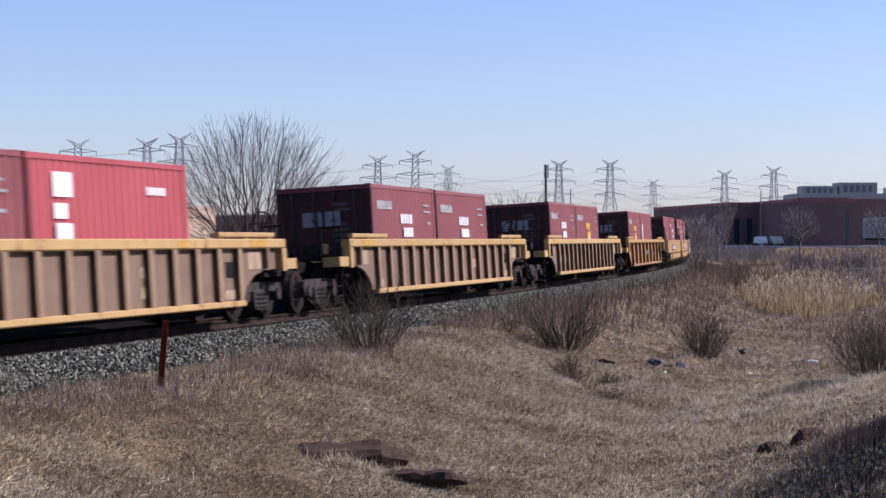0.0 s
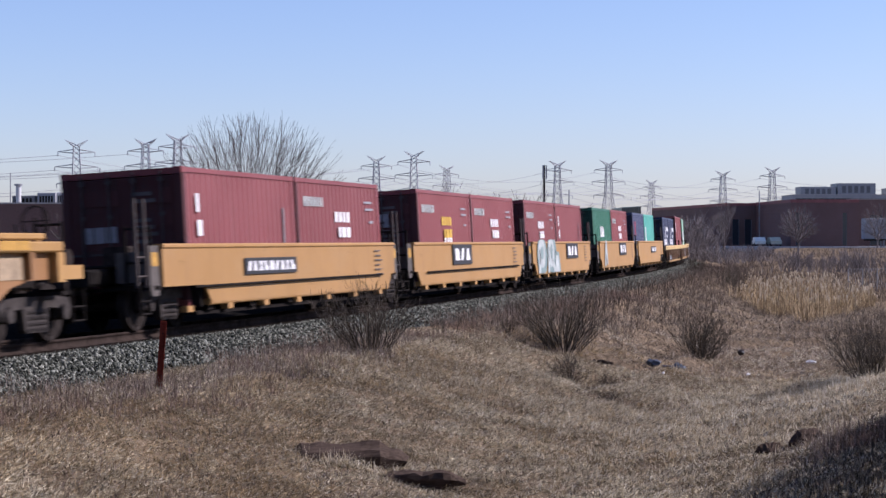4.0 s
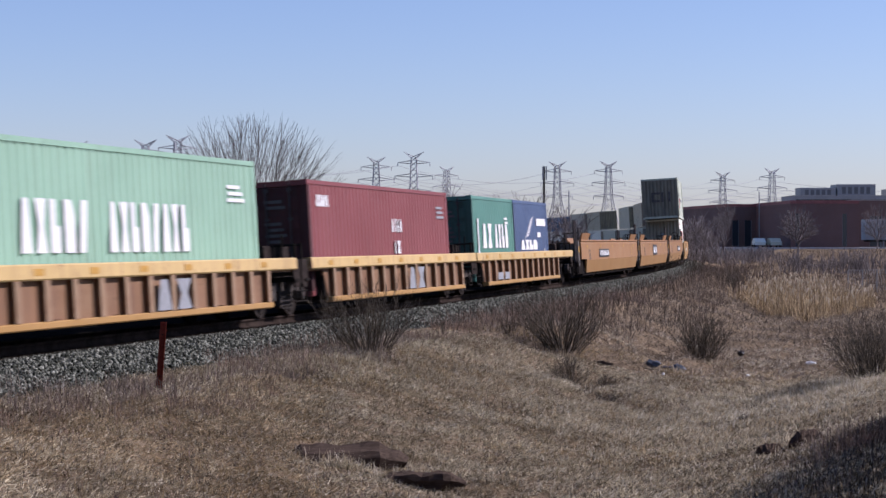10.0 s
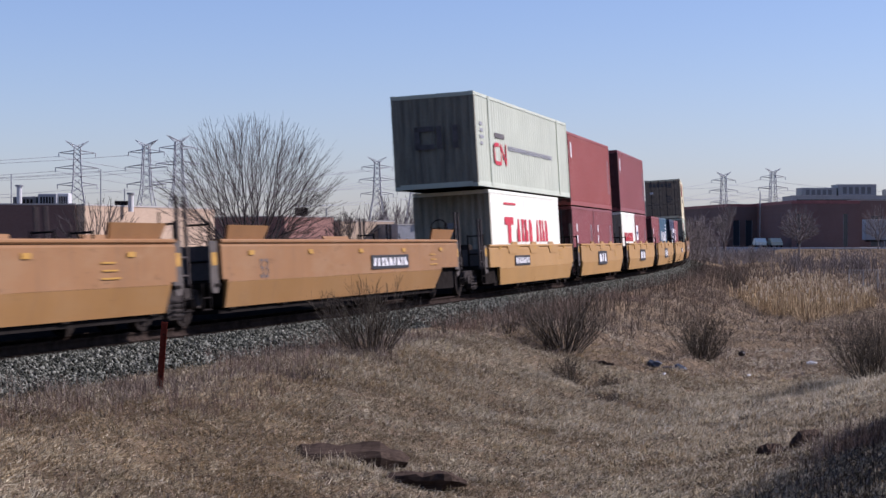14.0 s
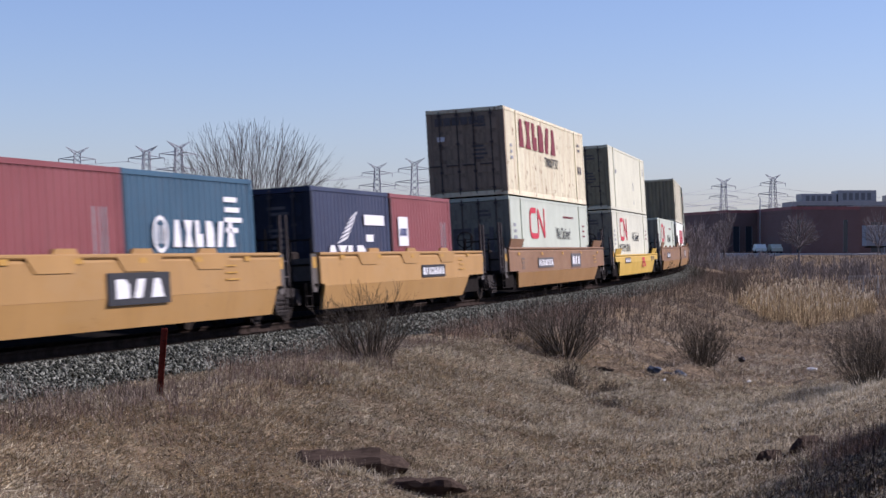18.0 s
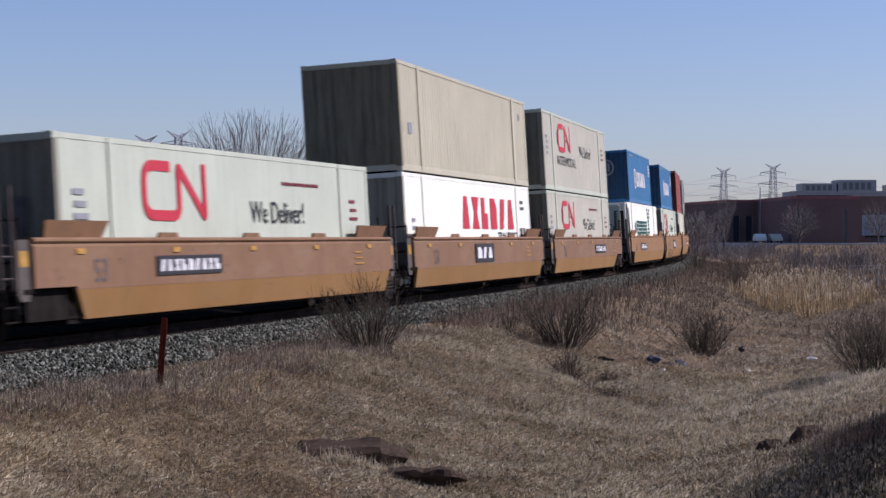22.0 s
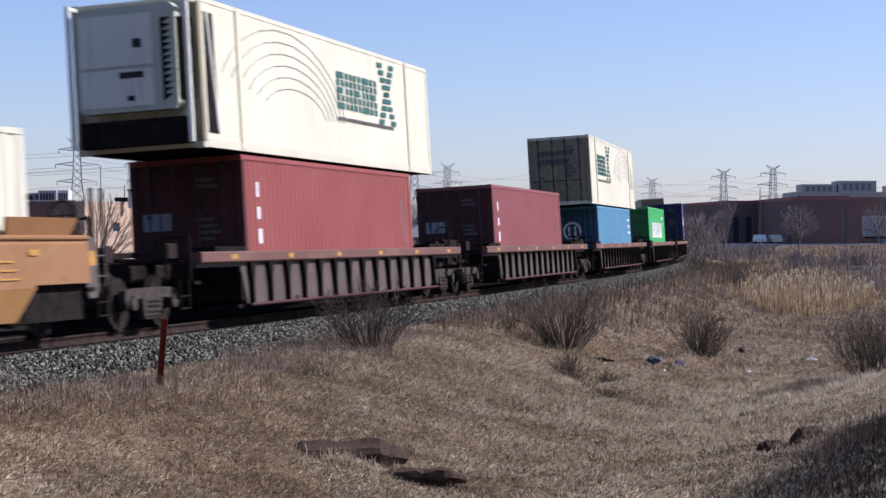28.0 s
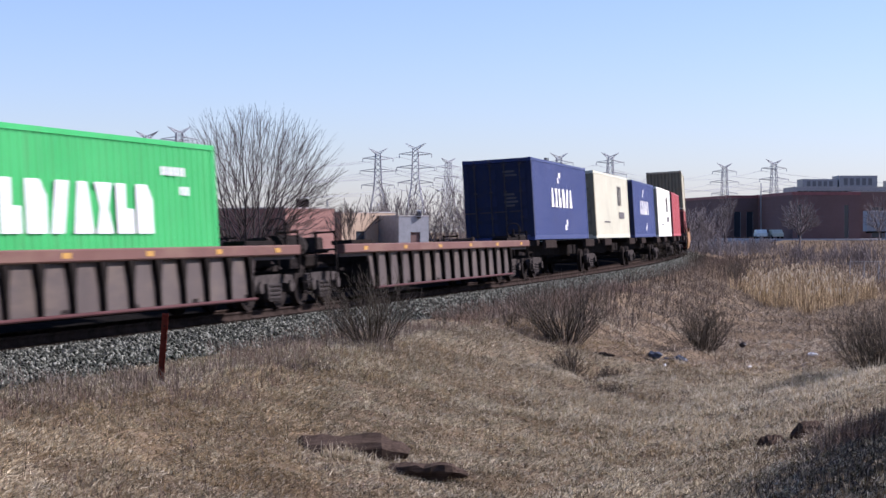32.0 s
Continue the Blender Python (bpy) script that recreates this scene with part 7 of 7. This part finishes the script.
    return mat(name, build)


M_PINK = brick_look("pink_brick", (0.55, 0.405, 0.275), (0.61, 0.455, 0.315))
M_OFFICE = plain("grey_office_panel", (0.36, 0.37, 0.38), 0.6, 0, 0.1, 0.6)
M_LOUVRE = plain("grey_louvre", (0.17, 0.175, 0.18), 0.6, 0, 0.1, 0.6)
M_REDB = brick_look("red_brick", (0.30, 0.15, 0.12), (0.35, 0.185, 0.145))
M_PLUMB = brick_look("plum_brick", (0.185, 0.098, 0.082), (0.215, 0.115, 0.097))
M_DARKB = brick_look("dark_brick", (0.175, 0.105, 0.088), (0.205, 0.122, 0.104))
M_BEIGE = brick_look("beige_block", (0.50, 0.37, 0.25), (0.56, 0.43, 0.30))
M_ROOF = plain("roof_gravel", (0.20, 0.18, 0.17), 0.95, 0, 0.3, 2)
M_REDTRIM = plain("red_metal_roof_edge", (0.30, 0.10, 0.09), 0.6, 0, 0.2, 1)
M_PANEL = plain("white_wall_panel", (0.66, 0.66, 0.64), 0.6, 0, 0.1, 0.6)
def _glass(nt, b):
    b.inputs["Base Color"].default_value, b.inputs["Roughness"].default_value = (0.03, 0.04, 0.05, 1), 0.12


M_GLASS = mat("dark_window_glass", _glass)
M_GREYBOX = plain("galvanised_sheet", (0.36, 0.37, 0.38), 0.5, 0.4, 0.15, 2)
M_CONC = plain("pale_concrete", (0.50, 0.48, 0.44), 0.9, 0, 0.15, 1)


def hall(name, label, x0, x1, y0, y1, z0, z1, wall, roof=M_ROOF, rz=0.0, parapet=0.35, openings=(), trim=None):
    """A flat-roofed building with a parapet; openings on its front: (x, width, z, height, kind)."""
    t = empty(name)
    cx, cy = (x0 + x1) / 2, y0
    t.matrix_basis = pose(cx, cy, z0, 0, 0, rz)
    w, d, h = x1 - x0, y1 - y0, z1 - z0
    th = 0.3
    cuts = sorted(openings)
    bm = bmesh.new()
    a = -w / 2
    for ox, ow, oz, oh, kind in cuts:       # the front wall, left open where doors and windows are
        if ox - ow / 2 > a:
            box(bm, a, ox - ow / 2, 0, th, 0, h)
        if oz > 0.01:
            box(bm, ox - ow / 2, ox + ow / 2, 0, th, 0, oz)
        box(bm, ox - ow / 2, ox + ow / 2, 0, th, oz + oh, h)
        a = ox + ow / 2
    box(bm, a, w / 2, 0, th, 0, h)
    part("front_wall", bm, wall, t)
    for nm, b4 in (("side_wall", (-w / 2, -w / 2 + th, th, d)), ("side_wall", (w / 2 - th, w / 2, th, d)), ("back_wall", (-w / 2 + th, w / 2 - th, d - th, d))):
        bm = bmesh.new()
        box(bm, *b4, 0, h)
        part(nm, bm, wall, t)
    bm = bmesh.new()
    box(bm, -w / 2 + th, w / 2 - th, th, d - th, h - parapet - 0.3, h - parapet)
    part("roof", bm, roof, t)
    bm = bmesh.new()
    box(bm, -w / 2 - 0.06, w / 2 + 0.06, -0.06, 0.36, h + 0.003, h + (0.5 if trim else 0.12))
    box(bm, -w / 2 - 0.06, -w / 2 + 0.36, 0.36, d, h + 0.003, h + (0.5 if trim else 0.12))
    part("coping", bm, trim or M_CONC, t)
    for ox, ow, oz, oh, kind in cuts:
        win = part("door" if kind == "door" else "window", bars([(ox - ow / 2, ox + ow / 2, oz, oz + oh)], 0.2, 0.04), M_PANEL if kind == "pale" else M_GLASS if kind != "door" else M_DARKB, t)
        if kind == "window":
            n = max(1, int(ow / 1.6))
            part("mullion", bars([(ox - ow / 2 + ow * i / n - 0.05, ox - ow / 2 + ow * i / n + 0.05, oz, oz + oh) for i in range(n + 1)], 0.158, 0.06), M_GREYBOX, win)
    tagged(t, label, "building")
    return t


def roof_box(name, label, x, y, z, w, d, h, m):
    ob = empty(name)
    ob.matrix_basis = pose(x, y, z)
    bm = bmesh.new()
    soft_box(bm, -w / 2, w / 2, 0, d, 0.12, h, 0.06)
    part("casing", bm, m, ob)
    bm = bmesh.new()
    for i in range(5):
        box(bm, -w / 2 + w * (0.12 + 0.16 * i), -w / 2 + w * (0.22 + 0.16 * i), -0.02, -0.003, h * 0.3, h * 0.8)
    part("louvre", bm, M_DARK if w < 4 else M_LOUVRE, ob)
    bm = bmesh.new()
    box(bm, -w / 2 + 0.05, w / 2 - 0.05, 0.1, d - 0.1, 0, 0.12)
    part("base_frame", bm, M_DARK, ob)
    return tagged(ob, label, "roof unit", "units on the roofs")


# low industrial buildings behind the track
G0 = -0.5
hall("building", "dark brick industrial building with a flat roof", -46.0, -29.2, 150, 185, G0, 4.45, M_DARKB, openings=[(-1.5, 2.4, 0.6, 1.8, "window")])
hall("building", "long pink brick industrial building in the sun", -34.4, -14.4, 159.2, 179.2, G0, 4.40, M_PINK, rz=66, openings=[(-5.5, 1.0, 2.6, 0.7, "window"), (3.2, 1.2, 0.0, 2.2, "door")])
hall("building", "small red brick building with a flat roof", -17.5, -10.2, 196, 210, G0, 4.05, M_REDB, rz=50, openings=[(0.5, 1.1, 0, 2.1, "door")])
hall("building", "beige block building with a flat roof", -12.2, -4.2, 206, 220, G0, 3.7, M_BEIGE, rz=46, openings=[(-1.2, 1.4, 1.0, 1.2, "window")])
hall("shed", "low grey metal shed", -5.1, -1.4, 204, 212, G0, 3.3, M_GREYBOX, rz=30, openings=[(0.2, 1.2, 0, 2.1, "door")])
for a in [(-35.0, 158, 4.2, 1.9, 1.8, 1.1, M_LOUVRE), (-33.1, 158, 4.2, 1.5, 2.0, 1.35, M_OFFICE), (-31.9, 158.6, 4.2, 0.9, 1.5, 1.4, M_PANEL), (-26.6, 156, 4.1, 1.0, 1.0, 0.8, M_DARK), (-15.0, 200, 3.8, 1.3, 1.2, 1.3, M_DARK), (-2.7, 204, 3.1, 0.5, 0.5, 0.9, M_PANEL)]:
    roof_box("roof_unit", "dark ventilation unit on a flat roof", *a)
for x, y, z, h in [(-35.2, 157, 4.0, 2.1), (-25.6, 155, 4.0, 1.4)]:
    p = empty("flue")
    p.matrix_basis = pose(x, y, z)
    bm = bmesh.new()
    rod(bm, (0, 0, 0), (0, 0, h), 0.22, 12)
    part("pipe", bm, M_PANEL, p)
    bm = bmesh.new()
    rod(bm, (0, 0, h), (0, 0, h + 0.15), 0.34, 12)
    part("cowl", bm, M_GREYBOX, p)
    tagged(p, "white round roof flue with a cowl", "flue", "flues on the roof")

# the far side of the ditch
hall("building", "long dark brick warehouse with a red roof edge", 48.7, 61.6, 325, 380, 0.4, 7.4, M_DARKB, rz=7, parapet=0.6, trim=M_REDTRIM,
     openings=[(-4.8, 1.2, 0.3, 4.4, "window"), (-2.6, 1.2, 0.3, 4.4, "window"), (0.6, 1.2, 0.3, 4.4, "window")])
hall("building", "dull red brick warehouse wing with tall dark windows", 55.3, 66.2, 300, 330, 0.4, 7.5, M_PLUMB, rz=3, parapet=0.6, trim=M_REDTRIM,
     openings=[(-4.3, 0.7, 0.3, 5.2, "window"), (3.2, 0.7, 0.3, 5.2, "window")])
hall("building", "dark recessed warehouse wing", 68.2, 96.0, 314, 380, 0.4, 8.3, M_DARKB, parapet=0.6, openings=[(-10.0, 2.0, 0.3, 5.0, "window")])
hall("office_building", "pale office building with long window bands", 100.0, 150.0, 540, 557, -0.5, 14.4, M_OFFICE, parapet=0.5, openings=[(-11.0, 26.0, 12.2, 1.7, "window"), (14.0, 18.0, 12.2, 1.7, "window")])
for a in [(108.5, 545, 13.9, 10.0, 9, 3.0, M_GREYBOX), (119.5, 545, 13.9, 11.0, 10, 4.0, M_GREYBOX), (131, 545, 13.9, 5.0, 8, 2.6, M_GREYBOX)]:
    roof_box("roof_unit", "grey plant housing on an office roof", *a)
hall("building", "small dark flat-roofed building far off", 51.5, 57.0, 400, 420, -0.2, 5.6, M_GREYBOX)

lot = new("parking_lot", quick_mesh("parking_lot", [(38, 256, 0.55), (140, 250, 0.55), (150, 318, 0.55), (40, 318, 0.55), (38, 256, -1.2), (140, 250, -1.2), (150, 318, -1.2), (40, 318, -1.2)], [(0, 1, 2, 3), (4, 7, 6, 5), (0, 4, 5, 1), (1, 5, 6, 2), (2, 6, 7, 3), (3, 7, 4, 0)], M_CONC))
tagged(lot, "pale concrete yard before the warehouse", "pavement", kind="structure")


def trailer(x, y, z, rz):
    t = empty("truck_trailer")
    t.matrix_basis = pose(x, y, z, 0, 0, rz)
    # grey instead of white: the shade on its face goes into the colour
    bm = bmesh.new()
    soft_box(bm, -6.5, 6.5, -1.28, 1.28, 1.15, 3.95, 0.05)
    part("body", bm, M_OFFICE, t)
    bm = bmesh.new()
    box(bm, -6.3, 6.3, -0.5, 0.5, 0.9, 1.14)
    part("frame", bm, M_DARK, t)
    for xx in (3.6, 4.9):
        for yy in (-1.0, 1.0):
            bm = bmesh.new()
            rod(bm, (xx, yy - 0.16, 0.5), (xx, yy + 0.16, 0.5), 0.5, 16)
            part("wheel", bm, M_DARK, t)
    for yy in (-0.8, 0.8):
        bm = bmesh.new()
        box(bm, -4.0, -3.8, yy - 0.08, yy + 0.08, 0, 1.0)
        part("landing_leg", bm, M_GREYBOX, t)
    return tagged(t, "white box trailer by the warehouse, greyed for its shaded face", "trailer")


trailer(64.0, 258, 0.56, 0)


def parked_car(x, y, z, rz, m, label):
    t = empty("parked_car")
    t.matrix_basis = pose(x, y, z, 0, 0, rz)
    bm = bmesh.new()
    plate(bm, [(-2.1, 0.35), (2.1, 0.35), (2.15, 0.75), (1.3, 0.92), (0.7, 1.42), (-0.9, 1.45), (-1.6, 0.95), (-2.15, 0.85)], -0.85, 0.85)
    part("body", bm, m, t)
    bm = bmesh.new()
    plate(bm, [(-1.35, 0.96), (1.1, 0.96), (0.62, 1.36), (-0.85, 1.38)], -0.87, -0.853)
    part("side_window", bm, M_GLASS, t)
    for xx in (-1.3, 1.35):
        for yy in (-0.78, 0.78):
            bm = bmesh.new()
            rod(bm, (xx, yy - 0.11, 0.33), (xx, yy + 0.11, 0.33), 0.33, 14)
            part("wheel", bm, M_DARK, t)
    return tagged(t, label, "car", "cars in the yard")


for x, y, rz, col, label in [(50.6, 302, 88, "white", "white parked car in the yard"), (52.8, 301, 93, "silver", "silver parked car in the yard")]:
    parked_car(x, y, 0.553, rz, PAINT[col], label)

# mesh fence at the yard
fence = empty("mesh_fence")
fence.matrix_basis = pose(0, 0, 0)
FX = [(27.5 + 0.9 * i, 128 - 0.35 * i) for i in range(16)]
for i, (x, y) in enumerate(FX):
    bm = bmesh.new()
    rod(bm, (x, y, gz(x, y) - 0.2), (x, y, gz(x, y) + 1.5), 0.035, 6)
    part("fence_post", bm, M_GREYBOX, fence)
segs = []
for (x0, y0), (x1, y1) in zip(FX, FX[1:]):
    za, zb = gz(x0, y0), gz(x1, y1)
    segs.append((np.array([x0, y0, za + 1.5]), np.array([x1, y1, zb + 1.5]), 0.02, 0.02))
    for k in range(5):
        f0, f1 = k / 5, (k + 1) / 5
        for a, b in ((0.1, 1.45), (1.45, 0.1)):
            segs.append((np.array([x0 + (x1 - x0) * f0, y0 + (y1 - y0) * f0, za + a]), np.array([x0 + (x1 - x0) * f1, y0 + (y1 - y0) * f1, zb + b]), 0.008, 0.008))
tagged(part("mesh", quick_mesh("mesh", *tubes(segs, 3), M_GREYBOX), None, fence), kind="stuff")
tagged(fence, "grey wire mesh fence on thin posts", "fence")

# ---- trees and brush beyond ----
crown_tree("wide leafless tree with many steep limbs behind the track", (-11.4, 112, -0.8), 10.2, 5.7, 6, fine=0.0068)
crown_tree("leafless shrubby tree before a dark building", (-21.6, 118, -0.8), 5.4, 3.2, 8, (14, 3, 3, 3), 0.0, M_TWIG, M_TWIG, 0.010)
bare_tree("tree", "leafless thin tree beside a beige building", (-9.2, 185, -0.7), 4.9, 6, 9, 3, 0.8, 0.07, 0.6, thin=2.4)
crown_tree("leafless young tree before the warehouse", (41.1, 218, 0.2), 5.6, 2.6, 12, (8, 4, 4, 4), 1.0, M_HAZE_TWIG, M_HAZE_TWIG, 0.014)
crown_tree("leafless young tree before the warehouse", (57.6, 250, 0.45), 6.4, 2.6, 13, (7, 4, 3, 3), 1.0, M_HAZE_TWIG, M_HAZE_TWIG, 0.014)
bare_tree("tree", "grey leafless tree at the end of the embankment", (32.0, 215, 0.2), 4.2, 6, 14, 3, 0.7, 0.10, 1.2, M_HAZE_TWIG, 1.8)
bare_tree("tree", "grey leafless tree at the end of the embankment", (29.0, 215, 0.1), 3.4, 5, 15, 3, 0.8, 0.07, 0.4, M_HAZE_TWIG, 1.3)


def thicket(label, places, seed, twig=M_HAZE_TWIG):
    """Far brush: many bare stems and twigs as one mesh."""
    rng = random.Random(seed)
    segs = []
    for x, y, w, h, n in places:
        for _ in range(n):
            px, py = x + rng.gauss(0, w * 0.45), y + rng.gauss(0, w * 0.3)
            out = {}
            d = np.array([rng.gauss(0, 0.25), rng.gauss(0, 0.25), 1.0])
            grow(rng, np.array([px, py, -0.8]), d / np.linalg.norm(d), h * rng.uniform(0.4, 0.75), 0.03, 2, out, 0.4, 0.1, 2, 0.6)
            for k in out:
                segs += [(p, q, max(a, 0.016 * y / 150), max(b, 0.014 * y / 150)) for p, q, a, b in out[k]]
    return tagged(new("thicket", quick_mesh("thicket", *tubes(segs, 3), twig)), label, "brush", kind="stuff")


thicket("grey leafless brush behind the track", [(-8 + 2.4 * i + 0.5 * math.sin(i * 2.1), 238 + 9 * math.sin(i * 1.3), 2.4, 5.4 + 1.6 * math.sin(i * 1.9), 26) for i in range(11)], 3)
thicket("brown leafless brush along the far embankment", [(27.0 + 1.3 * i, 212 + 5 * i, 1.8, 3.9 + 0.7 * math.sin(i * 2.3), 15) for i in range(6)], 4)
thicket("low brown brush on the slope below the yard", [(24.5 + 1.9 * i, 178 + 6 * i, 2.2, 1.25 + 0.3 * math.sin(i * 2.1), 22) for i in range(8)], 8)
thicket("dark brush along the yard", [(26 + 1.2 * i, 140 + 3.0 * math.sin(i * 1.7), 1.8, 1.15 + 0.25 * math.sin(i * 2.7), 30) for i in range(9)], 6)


# ---- power line ----
M_LATTICE = plain("galvanised_lattice", (0.44, 0.45, 0.47), 0.6, 0.0, 0.1, 1)


def pylon_mesh():
    """A lattice tower with a spread crown, about 45 m high."""
    segs, r = [], 0.19
    H = 43.5
    def half(z):
        return np.interp(z, [0, 12, 24, 41], [7.0, 4.2, 2.0, 1.3])
    lv = [0, 6, 12, 18, 22, 25, 28, 31, 34, 37, 39, 41]
    c = [(-1, -1), (1, -1), (1, 1), (-1, 1)]
    P = lambda i, z: np.array([c[i % 4][0] * half(z), c[i % 4][1] * half(z), z])
    for a, b in zip(lv, lv[1:]):
        for i in range(4):
            segs += [(P(i, a), P(i, b), r, r), (P(i, a), P(i + 1, b), r * 0.55, r * 0.55), (P(i + 1, a), P(i, b), r * 0.55, r * 0.55)]
    for z, w in ((25.0, 8.6), (32.0, 9.4), (38.2, 8.0)):
        for s in (-1, 1):
            tip = np.array([s * w, 0, z + 0.3])
            for i in ((0, 3) if s < 0 else (1, 2)):
                segs += [(P(i, z - 0.2), tip, r * 0.9, r * 0.6), (P(i, z + 1.3), tip, r * 0.9, r * 0.6)]
            segs.append((tip, tip + np.array([0, 0, -1.8]), 0.18, 0.18))
    for s in (-1, 1):
        tip = np.array([s * 5.0, 0, H])
        for i in range(4):
            segs.append((P(i, 40.8), tip, r * 0.8, r * 0.5))
        segs.append((np.array([s * 1.2, 0, 41.0]), np.array([s * 3.0, 0, 42.6]), r * 0.6, r * 0.6))
    v, f = tubes(segs, 4)
    v[:, 2] *= 1.06
    return quick_mesh("pylon", v, f, M_LATTICE)


PYLONS = [(-161, 832, 14), (-129, 822, -6), (-110, 786, 20), (-34.5, 990, 8), (-14.0, 935, -4), (2.7, 1120, 30), (64, 1050, 10), (92, 1045, 12), (154, 1390, 25), (179, 1205, 10), (200, 1145, 12)]
first = None
for x, y, rz in PYLONS:
    m = pose(x, y, -0.6, 0, 0, rz)
    if first is None:
        first = empty("pylon")
        first.matrix_basis = m
        part("lattice", pylon_mesh(), None, first)
        tagged(first, "grey steel lattice pylon of a power line", "pylon", "pylons of the power line")
    else:
        copy_thing(first, m)
segs = []
def span(a, b, z, off, sag):
    for k in range(10):
        f0, f1 = k / 10, (k + 1) / 10
        p = [np.array([a[0] + (b[0] - a[0]) * f + off, a[1] + (b[1] - a[1]) * f, z - sag * 4 * f * (1 - f)]) for f in (f0, f1)]
        segs.append((p[0], p[1], 0.11, 0.11))
for a, b in (((-420, 700), PYLONS[0]), ((-400, 720), PYLONS[1]), (PYLONS[0], PYLONS[3]), (PYLONS[1], PYLONS[4]), (PYLONS[3], PYLONS[6]), (PYLONS[4], PYLONS[7]), (PYLONS[5], PYLONS[8]), (PYLONS[6], PYLONS[9]), (PYLONS[7], PYLONS[10]), (PYLONS[9], (420, 1300)), (PYLONS[10], (430, 1250))):
    for z, off in ((32.2, -9.2), (32.2, 9.2), (24.8, 8.4), (38.7, -7.8)):
        span(a, b, z, off, 7)
tagged(new("power_cables", quick_mesh("power_cables", *tubes(segs, 3), M_LATTICE)), "thin grey cables of the power line", "cables", kind="stuff")


def mast(x, y, h, r, label, top=0):
    t = empty("mast")
    z = gz(x, y)
    t.matrix_basis = pose(x, y, z)
    bm = bmesh.new()
    rod(bm, (0, 0, -0.3), (0, 0, h), r, 8, r * 0.7)
    part("pole", bm, M_GREYBOX if not top else M_DARK, t)
    if top:
        bm = bmesh.new()
        for k in range(3):
            a = 2.1 * k
            box(bm, math.cos(a) * 0.5 - 0.15, math.cos(a) * 0.5 + 0.15, math.sin(a) * 0.5 - 0.15, math.sin(a) * 0.5 + 0.15, h - top, h)
        part("antenna", bm, M_GREYBOX, t)
    return tagged(t, label, "mast", "masts and poles")


mast(24.0, 445, 18.6, 0.32, "tall mobile phone mast with grey antennas", 3.2)
mast(30.2, 450, 13.0, 0.2, "thin grey lamp mast")
mast(-40.2, 222, 10.6, 0.09, "thin grey roof antenna mast")
mast(-36.9, 219, 8.2, 0.09, "thin grey roof antenna mast")
mast(-53.0, 232, 10.4, 0.09, "thin grey roof antenna mast")
mast(-14.5, 235, 6.4, 0.12, "wooden utility pole far off")
mast(53.7, 320, 9.4, 0.12, "thin grey lamp mast by the warehouse")


# ---- unseen woods added behind the eye: they close the place and cut sky light ----
M_SKY_CUT = island("sky_cut_foliage", (0.012, 0.018, 0.010), (0.045, 0.055, 0.03), 0.95)
_r = np.random.RandomState(77)
n = 9000
wx, wz = _r.uniform(-90, 45, n), _r.uniform(0, 1, n) ** 0.8
wy = -16 - 3 * np.sin(wx * 0.21) - _r.uniform(0, 6, n) - np.clip(wx - 15, 0, 30) * 0.9
top = 17 + 2.5 * np.sin(wx * 0.37) + 1.5 * np.sin(wx * 1.1)
a, s = _r.uniform(0, 6.28, n), _r.uniform(0.5, 1.1, n)
c0 = np.stack([wx, wy, wz * top], 1)
u = np.stack([np.cos(a), np.sin(a) * 0.4, _r.uniform(-0.5, 0.5, n)], 1) * s[:, None]
v = np.stack([_r.uniform(-0.3, 0.3, n), _r.uniform(-0.3, 0.3, n), np.ones(n)], 1) * s[:, None]
tagged(new("woods", quick_mesh("woods", np.stack([c0 - u - v, c0 + u - v * 0.6, c0 + u * 0.7 + v, c0 - u * 0.8 + v * 0.7], 1).reshape(-1, 3), np.arange(n)[:, None] * 4 + np.arange(4)[None], M_SKY_CUT)), "unseen dark woods added behind the bank to cut sky light", "woods", kind="stuff")


# ---- what moves ----
def motions():
    """Every car and box rolls along the curve at one speed; the wheels turn with it."""
    times = [0.5 * i for i in range(65)]
    for thing, centre, along, z in MOVERS:
        walk(thing, [(t, track_pose(centre - SPEED * t) @ pose(along, 0, z)) for t in times])
    for side, sets in WHEELSETS.items():
        first = sets[0]
        walk(first, [(i / 30, pose(side * 0.89, 0, WHEEL_R) @ Matrix.Rotation(-SPEED * i / 30 / WHEEL_R, 4, "Y")) for i in range(961)])
        for w in sets[1:]:
            w.rotation_mode = "QUATERNION"
            keys = w.animation_data_create()
            keys.action = first.animation_data.action
            keys.action_slot = first.animation_data.action_slot


motions()
